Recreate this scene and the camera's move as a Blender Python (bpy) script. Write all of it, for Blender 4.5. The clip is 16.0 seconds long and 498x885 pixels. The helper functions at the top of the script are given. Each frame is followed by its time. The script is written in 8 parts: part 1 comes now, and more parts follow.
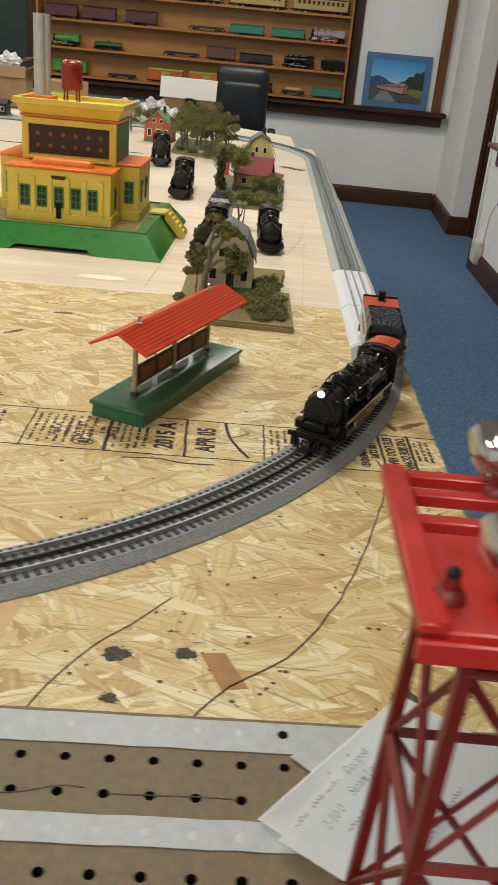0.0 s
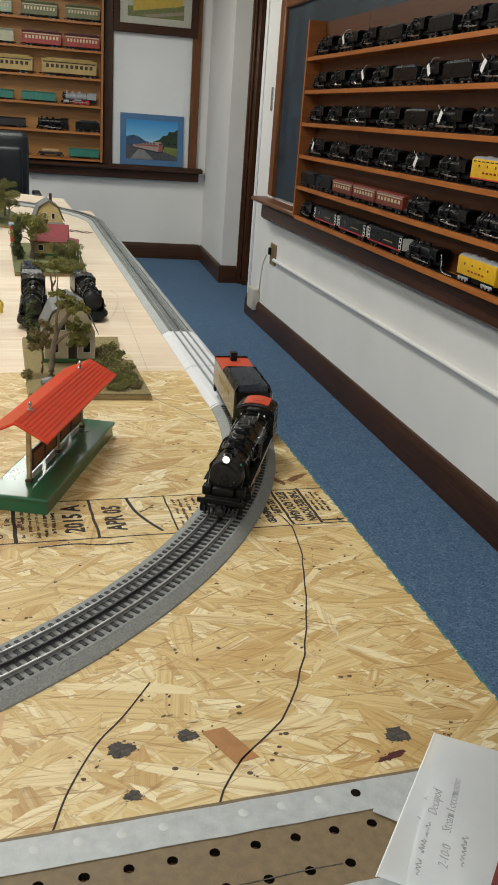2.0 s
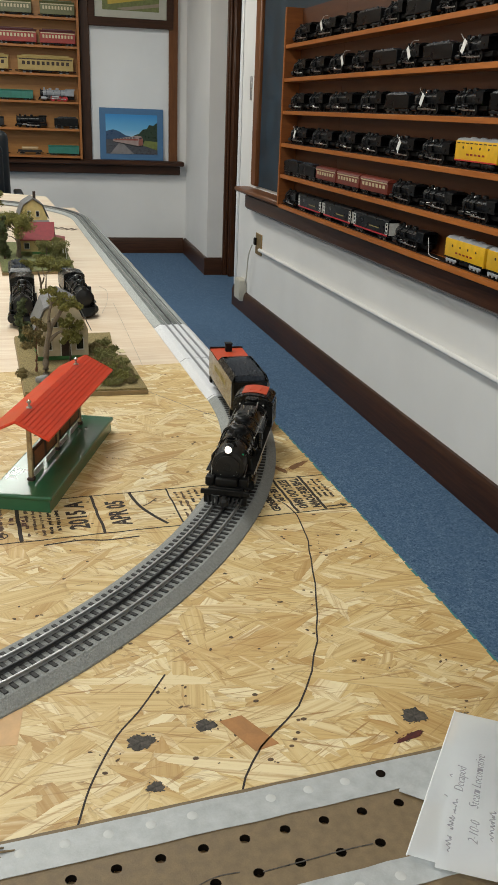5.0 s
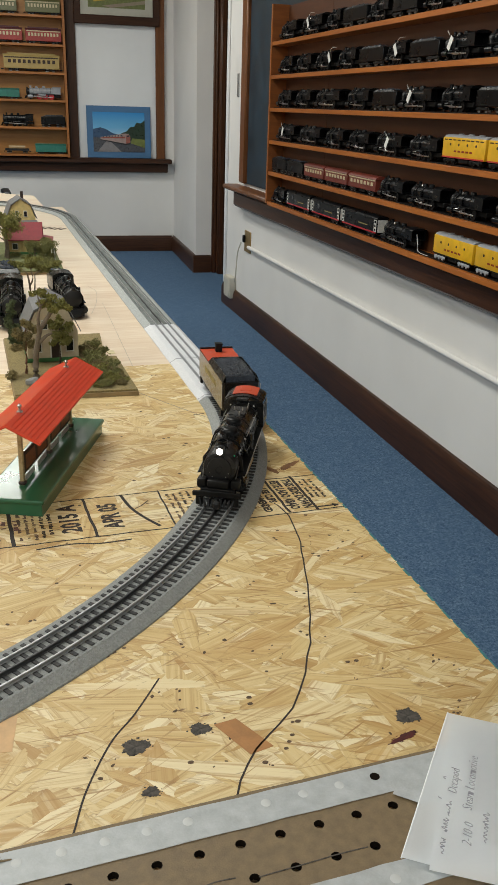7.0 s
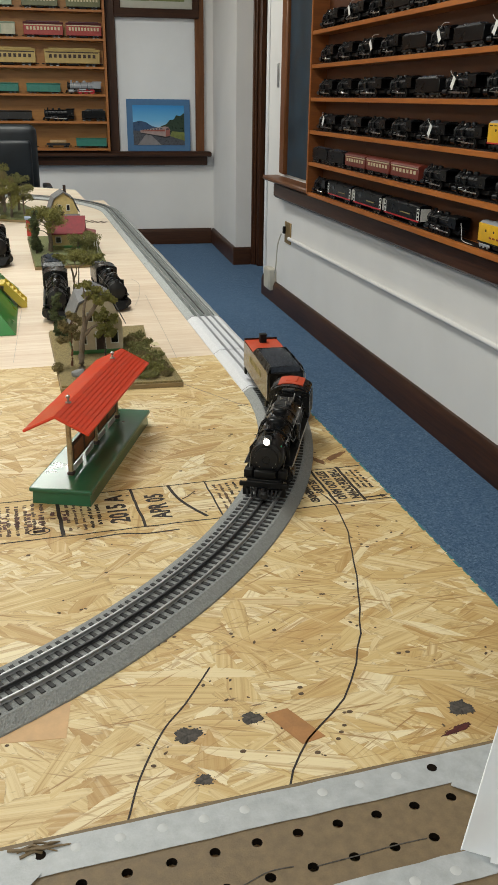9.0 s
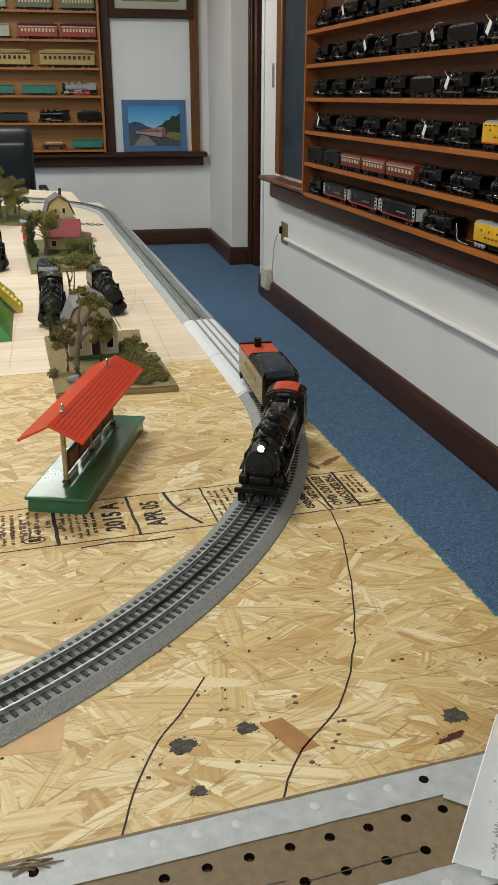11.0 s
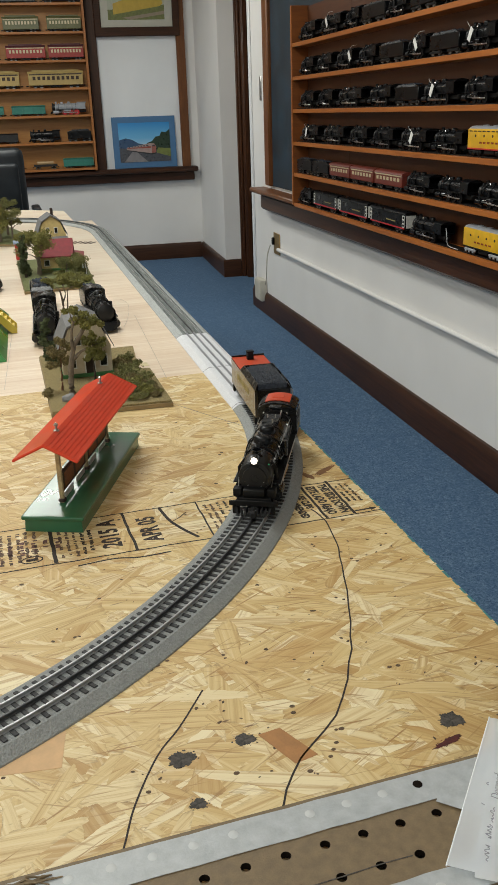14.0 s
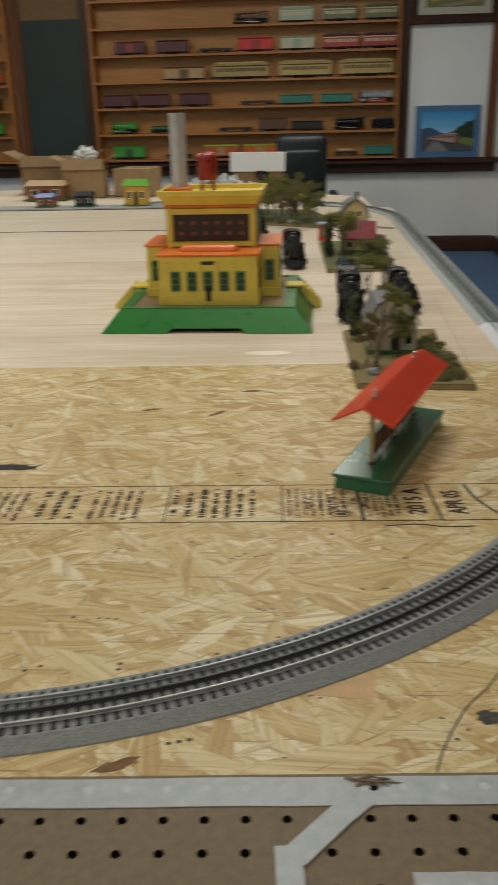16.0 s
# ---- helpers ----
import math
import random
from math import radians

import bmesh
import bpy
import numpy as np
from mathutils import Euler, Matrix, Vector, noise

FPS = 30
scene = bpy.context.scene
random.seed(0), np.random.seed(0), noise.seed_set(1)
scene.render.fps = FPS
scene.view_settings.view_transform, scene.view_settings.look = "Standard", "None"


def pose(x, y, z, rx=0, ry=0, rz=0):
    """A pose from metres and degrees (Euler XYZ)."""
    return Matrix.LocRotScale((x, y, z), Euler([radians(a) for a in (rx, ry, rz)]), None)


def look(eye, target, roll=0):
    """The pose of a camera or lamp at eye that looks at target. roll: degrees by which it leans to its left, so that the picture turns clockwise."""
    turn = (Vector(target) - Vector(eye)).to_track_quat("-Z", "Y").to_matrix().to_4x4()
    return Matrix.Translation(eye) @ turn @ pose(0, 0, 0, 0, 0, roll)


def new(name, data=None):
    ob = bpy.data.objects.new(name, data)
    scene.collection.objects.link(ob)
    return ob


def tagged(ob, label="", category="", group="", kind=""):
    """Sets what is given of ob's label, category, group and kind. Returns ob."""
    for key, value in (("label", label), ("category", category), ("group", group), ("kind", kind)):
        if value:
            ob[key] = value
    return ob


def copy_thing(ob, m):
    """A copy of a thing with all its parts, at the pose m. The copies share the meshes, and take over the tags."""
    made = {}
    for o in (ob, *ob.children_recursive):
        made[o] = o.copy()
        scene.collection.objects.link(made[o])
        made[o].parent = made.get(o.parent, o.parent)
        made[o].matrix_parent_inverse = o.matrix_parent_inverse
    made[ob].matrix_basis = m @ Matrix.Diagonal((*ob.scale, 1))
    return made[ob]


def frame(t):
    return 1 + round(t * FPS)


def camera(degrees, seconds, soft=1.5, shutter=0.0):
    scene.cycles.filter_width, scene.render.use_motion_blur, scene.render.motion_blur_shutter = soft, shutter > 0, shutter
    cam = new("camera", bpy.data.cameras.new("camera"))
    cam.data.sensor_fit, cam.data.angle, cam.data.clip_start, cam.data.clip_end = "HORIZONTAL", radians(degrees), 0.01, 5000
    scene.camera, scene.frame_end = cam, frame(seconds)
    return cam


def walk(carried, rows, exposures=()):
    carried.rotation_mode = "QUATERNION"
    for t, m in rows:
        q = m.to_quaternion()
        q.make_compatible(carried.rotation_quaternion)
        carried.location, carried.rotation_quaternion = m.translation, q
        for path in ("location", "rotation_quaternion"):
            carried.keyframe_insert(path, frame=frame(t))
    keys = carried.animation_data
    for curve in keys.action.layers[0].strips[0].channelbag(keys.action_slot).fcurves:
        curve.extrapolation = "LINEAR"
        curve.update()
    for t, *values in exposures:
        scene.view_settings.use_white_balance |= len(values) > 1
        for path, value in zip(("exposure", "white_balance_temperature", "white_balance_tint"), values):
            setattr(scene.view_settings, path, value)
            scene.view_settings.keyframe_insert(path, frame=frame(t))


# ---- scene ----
cam = camera(32.3, 16.0, shutter=0.3)
PATH = [
    (0, (0.142, 0.09, 1.234), (0.06, 1.901, 0.39), 5.4),
    (0.5, (0.039, 0.078, 1.238), (-0.018, 1.892, 0.399), 4.6),
    (1, (0.003, 0.076, 1.24), (0.19, 1.888, 0.413), 3.6),
    (1.5, (-0.013, 0.079, 1.251), (0.35, 1.889, 0.481), 4.4),
    (2, (-0.023, 0.077, 1.258), (0.397, 1.902, 0.556), 4.3),
    (2.5, (-0.024, 0.075, 1.264), (0.423, 1.902, 0.584), 4.1),
    (3, (-0.036, 0.076, 1.27), (0.394, 1.908, 0.593), 3.4),
    (3.5, (-0.039, 0.069, 1.267), (0.368, 1.903, 0.581), 2.8),
    (4, (-0.036, 0.077, 1.255), (0.386, 1.903, 0.556), 2.8),
    (6.5, (-0.036, 0.08, 1.254), (0.416, 1.887, 0.526), 1.7),
    (7, (-0.036, 0.08, 1.261), (0.423, 1.886, 0.535), 1.8),
    (7.5, (-0.035, 0.079, 1.264), (0.417, 1.885, 0.533), 1.6),
    (8, (-0.038, 0.08, 1.259), (0.402, 1.887, 0.522), 1.6),
    (8.5, (-0.041, 0.083, 1.257), (0.353, 1.898, 0.516), 1.1),
    (9, (-0.046, 0.084, 1.257), (0.324, 1.903, 0.513), 0.7),
    (11.5, (-0.038, 0.085, 1.27), (0.331, 1.903, 0.522), -0.1),
    (12, (-0.037, 0.083, 1.271), (0.323, 1.903, 0.525), -0.6),
    (12.5, (-0.032, 0.078, 1.27), (0.324, 1.899, 0.523), -1.1),
    (13, (-0.027, 0.082, 1.268), (0.334, 1.902, 0.521), -1.5),
    (13.5, (-0.028, 0.077, 1.27), (0.337, 1.903, 0.541), -1.8),
    (14, (-0.029, 0.075, 1.273), (0.34, 1.903, 0.549), -1.9),
    (14.5, (-0.028, 0.081, 1.271), (0.343, 1.908, 0.546), -1.9),
    (15, (-0.04, 0.074, 1.271), (0.323, 1.9, 0.54), -1.8),
    (15.5, (-0.069, 0.054, 1.27), (0.149, 1.902, 0.539), -1.5),
    (16, (-0.111, 0.031, 1.26), (-0.326, 1.882, 0.533), -1.3),
]
walk(cam, [(t, look(eye, target, roll)) for t, eye, target, roll in PATH], exposures=[(0.0, -0.25, 6700, 10), (0.5, -0.45, 7000, 12), (1.0, -0.55, 6900, 12), (1.5, -0.35, 6600, 10), (2.0, -0.20, 6500, 10), (9.0, -0.20, 6500, 10), (11.5, -0.25, 6450, 10), (14.8, -0.25, 6450, 10), (15.5, -0.36, 6500, 10), (16.0, -0.90, 6600, 10)])

# ---- world and lamps ----
world = bpy.data.worlds.new("room_world")
scene.world = world
world.use_nodes = True
world.node_tree.nodes["Background"].inputs[0].default_value = (0.9, 0.93, 1.0, 1)
world.node_tree.nodes["Background"].inputs[1].default_value = 0.0
LAMPS = [(x, y) for x in (-2.70, -0.35) for y in (-1.2, 2.4, 5.9)]
for lx, ly in LAMPS:
    lamp = bpy.data.lights.new("ceiling_lamp", "AREA")
    lamp.shape, lamp.size, lamp.size_y = "RECTANGLE", 0.6, 1.2
    lamp.energy, lamp.color = 44.0, (0.96, 0.97, 0.90)
    ob = new("ceiling_lamp", lamp)
    ob.matrix_world = pose(lx, ly, 2.83)


# ---- mesh helpers ----
def finish(name, bm, material, parent=None, label="", smooth=40.0, m=None):
    bmesh.ops.recalc_face_normals(bm, faces=bm.faces[:])
    me = bpy.data.meshes.new(name)
    bm.to_mesh(me)
    bm.free()
    if smooth:
        me.polygons.foreach_set("use_smooth", [True] * len(me.polygons))
        me.set_sharp_from_angle(angle=radians(smooth))
    me.materials.append(material)
    ob = new(name, me)
    if parent is not None:
        ob.parent = parent
    if m is not None:
        ob.matrix_basis = m
    if label:
        ob["label"] = label
    return ob


def part(name, bm, material, parent, label="", smooth=40.0, m=None):
    return finish(name, bm, material, parent, label, smooth, m)


def thing(name, m, label, category, group="", kind=""):
    ob = new(name)
    ob.empty_display_size = 0.05
    ob.matrix_basis = m
    return tagged(ob, label, category, group, kind)


def solid(name, bm, material, label, category, group="", kind="", m=None, smooth=40.0):
    return tagged(finish(name, bm, material, None, "", smooth, m), label, category, group, kind)


def share(ob, parent, m):
    """One more piece on the mesh of ob."""
    o = new(ob.name.split(".")[0], ob.data)
    o.parent = parent
    o.matrix_basis = m
    return o


def B():
    return bmesh.new()


def box(bm, c, s, bev=0.0, rot=None, seg=1):
    m = Matrix.Translation(c)
    if rot is not None:
        m = m @ Euler([radians(a) for a in rot]).to_matrix().to_4x4()
    m = m @ Matrix.Diagonal((s[0], s[1], s[2], 1))
    vs = bmesh.ops.create_cube(bm, size=1.0, matrix=m)["verts"]
    if bev:
        es = list({e for v in vs for e in v.link_edges})
        bmesh.ops.bevel(bm, geom=es, offset=bev, segments=seg, affect="EDGES", profile=0.5)
    return bm


def cyl(bm, p0, p1, r0, r1=None, n=12, cap=True):
    p0, p1 = Vector(p0), Vector(p1)
    r1 = r0 if r1 is None else r1
    d = p1 - p0
    q = d.to_track_quat("Z", "Y").to_matrix().to_4x4()
    m = Matrix.Translation((p0 + p1) / 2) @ q
    bmesh.ops.create_cone(bm, cap_ends=cap, segments=n, radius1=r0, radius2=r1, depth=d.length, matrix=m)
    return bm


def lathe(bm, prof, n=16, m=None):
    """Turns a profile of (radius, height) round the z axis."""
    m = m or Matrix()
    rings = []
    for r, z in prof:
        rings.append([bm.verts.new(m @ Vector((r * math.cos(2 * math.pi * i / n), r * math.sin(2 * math.pi * i / n), z))) for i in range(n)])
    for a, b in zip(rings, rings[1:]):
        for i in range(n):
            bm.faces.new((a[i], a[(i + 1) % n], b[(i + 1) % n], b[i]))
    if prof[0][0] > 1e-6:
        bm.faces.new(list(reversed(rings[0])))
    if prof[-1][0] > 1e-6:
        bm.faces.new(rings[-1])
    return bm


def prism(bm, pts, z0, z1, m=None):
    m = m or Matrix()
    a = [bm.verts.new(m @ Vector((x, y, z0))) for x, y in pts]
    b = [bm.verts.new(m @ Vector((x, y, z1))) for x, y in pts]
    bm.faces.new(list(reversed(a)))
    bm.faces.new(b)
    for i in range(len(pts)):
        j = (i + 1) % len(pts)
        bm.faces.new((a[i], a[j], b[j], b[i]))
    return bm


def hull2(bm, lo, hi):
    """A frustum between two loops of points."""
    a = [bm.verts.new(p) for p in lo]
    b = [bm.verts.new(p) for p in hi]
    bm.faces.new(list(reversed(a)))
    bm.faces.new(b)
    for i in range(len(a)):
        j = (i + 1) % len(a)
        bm.faces.new((a[i], a[j], b[j], b[i]))
    return bm


def tube(bm, pts, r, n=8, r_end=None):
    pts = [Vector(p) for p in pts]
    rings = []
    for i, p in enumerate(pts):
        d = (pts[min(i + 1, len(pts) - 1)] - pts[max(i - 1, 0)]).normalized()
        q = d.to_track_quat("Z", "Y")
        k = r if r_end is None else r + (r_end - r) * i / (len(pts) - 1)
        rings.append([bm.verts.new(p + q @ Vector((k * math.cos(2 * math.pi * j / n), k * math.sin(2 * math.pi * j / n), 0))) for j in range(n)])
    for a, b in zip(rings, rings[1:]):
        for j in range(n):
            bm.faces.new((a[j], a[(j + 1) % n], b[(j + 1) % n], b[j]))
    bm.faces.new(list(reversed(rings[0])))
    bm.faces.new(rings[-1])
    return bm


def sweep(bm, frames, section, closed=True):
    """Carries a cross-section of (side, height) along frames of (place, side vector)."""
    rings = []
    for p, s in frames:
        rings.append([bm.verts.new(Vector(p) + Vector(s) * u + Vector((0, 0, h))) for u, h in section])
    n = len(section)
    for a, b in zip(rings, rings[1:]):
        for j in range(n if closed else n - 1):
            bm.faces.new((a[j], a[(j + 1) % n], b[(j + 1) % n], b[j]))
    if closed:
        bm.faces.new(list(reversed(rings[0])))
        bm.faces.new(rings[-1])
    return bm


def ribbon(bm, pts, w, z, h=0.0004):
    """A flat strip of ink or tape along points in the plane."""
    pts = [Vector((p[0], p[1], 0)) for p in pts]
    fr = []
    for i, p in enumerate(pts):
        d = (pts[min(i + 1, len(pts) - 1)] - pts[max(i - 1, 0)]).normalized()
        fr.append((Vector((p.x, p.y, z)), Vector((d.y, -d.x, 0))))
    return sweep(bm, fr, [(-w / 2, 0), (w / 2, 0), (w / 2, h), (-w / 2, h)])


def spline(pts, k=8):
    """Points of a smooth curve through pts."""
    out = []
    for i in range(len(pts) - 1):
        p0, p1, p2, p3 = (np.array(pts[max(0, min(len(pts) - 1, i + j))], float) for j in (-1, 0, 1, 2))
        for t in np.linspace(0, 1, k, endpoint=False):
            out.append(tuple(0.5 * (2 * p1 + (p2 - p0) * t + (2 * p0 - 5 * p1 + 4 * p2 - p3) * t * t + (3 * p1 - p0 - 3 * p2 + p3) * t ** 3)))
    return out + [tuple(pts[-1])]


def lettering(name, words, size, material, parent, m, label="", narrow=1.0, depth=0.0002, bold=0.0, lean=0.0):
    cu = bpy.data.curves.new(name, "FONT")
    cu.body, cu.size, cu.extrude, cu.align_x, cu.align_y = words, size, depth, "CENTER", "CENTER"
    cu.resolution_u, cu.offset, cu.shear = 2, bold, lean
    tmp = new("lettering_source", cu)
    bpy.context.view_layer.update()
    me = bpy.data.meshes.new_from_object(tmp)
    bpy.data.objects.remove(tmp)
    me.name = name
    me.materials.clear()
    me.materials.append(material)
    ob = new(name, me)
    ob.parent = parent
    ob.matrix_basis = m @ Matrix.Diagonal((narrow, 1, 1, 1))
    if label:
        ob["label"] = label
    return ob


# ---- materials ----
class Nodes:
    def __init__(self, name):
        self.mat = bpy.data.materials.new(name)
        self.mat.use_nodes = True
        self.t = self.mat.node_tree
        self.bsdf = self.t.nodes["Principled BSDF"]

    def add(self, kind, **inputs):
        n = self.t.nodes.new(kind)
        for k, v in inputs.items():
            n.inputs[k.replace("_", " ")].default_value = v
        return n

    def link(self, a, b):
        self.t.links.new(a, b)

    def coords(self, scale=(1, 1, 1), turn=0.0, off=(0, 0, 0)):
        tc = self.t.nodes.new("ShaderNodeTexCoord")
        mp = self.t.nodes.new("ShaderNodeMapping")
        mp.vector_type = "TEXTURE"
        mp.inputs["Rotation"].default_value = (0, 0, radians(turn))
        mp.inputs["Scale"].default_value = tuple(1.0 / s for s in scale)
        mp.inputs["Location"].default_value = off
        self.link(tc.outputs["Object"], mp.inputs["Vector"])
        return mp.outputs["Vector"]

    def noise(self, vec, scale, detail=3.0, rough=0.55, dist=0.0):
        n = self.add("ShaderNodeTexNoise", Scale=scale, Detail=detail, Roughness=rough, Distortion=dist)
        self.link(vec, n.inputs["Vector"])
        return n.outputs["Fac"]

    def math(self, op, a, b=None, c=None, clamp=False):
        n = self.t.nodes.new("ShaderNodeMath")
        n.operation, n.use_clamp = op, clamp
        for i, v in enumerate((a, b, c)):
            if v is None:
                continue
            if isinstance(v, (int, float)):
                n.inputs[i].default_value = v
            else:
                self.link(v, n.inputs[i])
        return n.outputs[0]

    def ramp(self, fac, stops):
        n = self.t.nodes.new("ShaderNodeValToRGB")
        while len(n.color_ramp.elements) < len(stops):
            n.color_ramp.elements.new(0.5)
        for e, (p, col) in zip(n.color_ramp.elements, stops):
            e.position, e.color = p, (*col, 1)
        self.link(fac, n.inputs["Fac"])
        return n.outputs["Color"]

    def mix(self, fac, a, b, kind="MIX"):
        n = self.t.nodes.new("ShaderNodeMix")
        n.data_type, n.blend_type = "RGBA", kind
        for v, i in ((fac, 0), (a, 6), (b, 7)):
            if isinstance(v, (int, float)):
                n.inputs[i].default_value = v
            elif isinstance(v, tuple):
                n.inputs[i].default_value = (*v, 1)
            else:
                self.link(v, n.inputs[i])
        return n.outputs[2]

    def bump(self, height, strength, distance):
        n = self.add("ShaderNodeBump", Strength=strength, Distance=distance)
        self.link(height, n.inputs["Height"])
        self.link(n.outputs["Normal"], self.bsdf.inputs["Normal"])

    def out(self, col=None, rough=0.5, metal=0.0, spec=0.5):
        if col is not None:
            if isinstance(col, tuple):
                self.bsdf.inputs["Base Color"].default_value = (*col, 1)
            else:
                self.link(col, self.bsdf.inputs["Base Color"])
        if isinstance(rough, (int, float)):
            self.bsdf.inputs["Roughness"].default_value = rough
        else:
            self.link(rough, self.bsdf.inputs["Roughness"])
        self.bsdf.inputs["Metallic"].default_value = metal
        self.bsdf.inputs["Specular IOR Level"].default_value = spec
        return self.mat


def paint(name, col, rough=0.45, metal=0.0, var=0.15, scale=25.0, bump=0.15, fine=400.0, dist=0.0006, each=0.0, coat=0.0, spec=0.5):
    """Paint, plastic or metal with broad stains and fine grain."""
    n = Nodes(name)
    v = n.coords()
    broad, grain = n.noise(v, scale, 4.0), n.noise(v, fine, 2.0)
    lo, hi = tuple(c * (1 - var) for c in col), tuple(min(1.0, c * (1 + var)) for c in col)
    c = n.ramp(broad, [(0.3, lo), (0.7, hi)])
    c = n.mix(0.25 * min(1.0, var * 4), c, n.ramp(grain, [(0.35, lo), (0.65, hi)]))
    if each:
        oi = n.t.nodes.new("ShaderNodeObjectInfo")
        k = n.math("MULTIPLY_ADD", oi.outputs["Random"], 2 * each, 1 - each)
        h = n.t.nodes.new("ShaderNodeHueSaturation")
        n.link(k, h.inputs["Value"])
        n.link(c, h.inputs["Color"])
        c = h.outputs["Color"]
    r = n.math("MULTIPLY_ADD", broad, 0.25, rough - 0.12, clamp=True)
    if bump:
        n.bump(grain, bump, dist)
    n.bsdf.inputs["Coat Weight"].default_value = coat
    n.bsdf.inputs["Coat Roughness"].default_value = 0.15
    return n.out(c, r, metal, spec)


def wood(name, dark, light, scale=6.0, stretch=(1, 12, 12), rough=0.45, bump=0.2, each=0.1, coat=0.0, spec=0.5):
    """Sawn or varnished wood with its grain along the object's axis with the smallest stretch."""
    n = Nodes(name)
    v = n.coords(stretch)
    g = n.noise(v, scale, 6.0, 0.6, 0.6)
    g2 = n.noise(v, scale * 6, 3.0, 0.6)
    big = n.noise(n.coords(), 2.2, 2.0)
    c = n.ramp(n.math("ADD", n.math("MULTIPLY", g, 0.7), n.math("MULTIPLY", g2, 0.3)), [(0.32, dark), (0.68, light)])
    c = n.mix(0.25, c, n.ramp(big, [(0.3, dark), (0.7, light)]))
    oi = n.t.nodes.new("ShaderNodeObjectInfo")
    h = n.t.nodes.new("ShaderNodeHueSaturation")
    n.link(n.math("MULTIPLY_ADD", oi.outputs["Random"], 2 * each, 1 - each), h.inputs["Value"])
    n.link(c, h.inputs["Color"])
    n.bump(g2, bump, 0.0006)
    n.bsdf.inputs["Coat Weight"].default_value = coat
    return n.out(h.outputs["Color"], rough, 0.0, spec)


def strand_board(name):
    """Oriented strand board: overlapping flat flakes, each with its own tone and run of the grain."""
    n = Nodes(name)
    top = tone = grain = edge = None
    layers = [(5, 8, 34, 0.0), (-24, 9, 40, 0.3), (31, 11, 52, 0.7), (-58, 10, 44, 1.1), (12, 9, 36, 1.7), (-10, 13, 58, 2.3), (52, 14, 62, 3.1), (-35, 17, 84, 4.3), (-80, 12, 48, 5.2), (24, 24, 120, 6.1), (-50, 28, 150, 7.3)]
    for turn, lx, ly, off in layers:
        v = n.coords((lx, ly, 1), turn, (off, off * 0.7, 0))
        wob = n.add("ShaderNodeTexNoise", Scale=1.3, Detail=5.0, Roughness=0.65)
        n.link(v, wob.inputs["Vector"])
        shift = n.t.nodes.new("ShaderNodeVectorMath")
        shift.operation = "MULTIPLY_ADD"
        n.link(wob.outputs["Color"], shift.inputs[0])
        shift.inputs[1].default_value = (0.22, 0.42, 0)
        n.link(v, shift.inputs[2])
        cells = []
        for feature in ("F1", "DISTANCE_TO_EDGE"):
            vo = n.add("ShaderNodeTexVoronoi", Scale=1.0, Randomness=1.0)
            vo.voronoi_dimensions, vo.feature = "2D", feature
            n.link(shift.outputs[0], vo.inputs["Vector"])
            cells.append(vo)
        sep = n.t.nodes.new("ShaderNodeSeparateColor")
        n.link(cells[0].outputs["Color"], sep.inputs["Color"])
        pri, ton = sep.outputs["Red"], sep.outputs["Green"]
        rot = n.t.nodes.new("ShaderNodeVectorRotate")
        rot.rotation_type = "Z_AXIS"
        n.link(n.coords((1, 1, 1), turn, (off, off, 0)), rot.inputs["Vector"])
        n.link(n.math("MULTIPLY_ADD", sep.outputs["Blue"], 0.7, -0.35), rot.inputs["Angle"])
        mp = n.t.nodes.new("ShaderNodeMapping")
        mp.inputs["Scale"].default_value = (7, 380, 1)
        n.link(rot.outputs[0], mp.inputs["Vector"])
        fib = n.noise(mp.outputs[0], 1.0, 5.0, 0.72, 0.4)
        broad_ = n.noise(mp.outputs[0], 0.42, 1.0, 0.5, 0.2)
        fib = n.math("ADD", n.math("MULTIPLY", fib, 0.62), n.math("MULTIPLY", broad_, 0.38))
        rim = n.math("SUBTRACT", 1.0, n.math("MULTIPLY", cells[1].outputs["Distance"], 14.0, clamp=True))
        if tone is None:
            top, tone, grain, edge = pri, ton, fib, rim
        else:
            over = n.math("GREATER_THAN", pri, top)
            inv = n.math("SUBTRACT", 1.0, over)
            tone, grain, edge = (n.math("ADD", n.math("MULTIPLY", p, over), n.math("MULTIPLY", q, inv)) for p, q in ((ton, tone), (fib, grain), (rim, edge)))
            top = n.math("MAXIMUM", pri, top)
    c = n.ramp(tone, [(0.0, (0.475, 0.295, 0.105)), (0.14, (0.590, 0.405, 0.165)), (0.45, (0.665, 0.500, 0.230)), (0.75, (0.720, 0.575, 0.310)), (1.0, (0.840, 0.735, 0.485))])
    lines = n.math("MULTIPLY", n.math("SUBTRACT", grain, 0.485, clamp=True), 7.0, clamp=True)
    c = n.mix(n.math("MULTIPLY", lines, 0.72), c, (0.40, 0.220, 0.065))
    pale = n.math("MULTIPLY", n.math("SUBTRACT", 0.46, grain, clamp=True), 6.0, clamp=True)
    c = n.mix(n.math("MULTIPLY", pale, 0.60), c, (0.86, 0.755, 0.51))
    patchy = n.noise(n.coords((40, 90, 1), -8), 1.0, 4.0, 0.7)
    ragged = n.math("MULTIPLY", n.math("SUBTRACT", patchy, 0.48, clamp=True), 5.0, clamp=True)
    c = n.mix(n.math("MULTIPLY", n.math("MULTIPLY", edge, ragged), 0.85), c, (0.22, 0.11, 0.035))
    stain = n.noise(n.coords(), 3.5, 4.0)
    c = n.mix(n.math("MULTIPLY", stain, 0.10), c, (0.63, 0.46, 0.21))
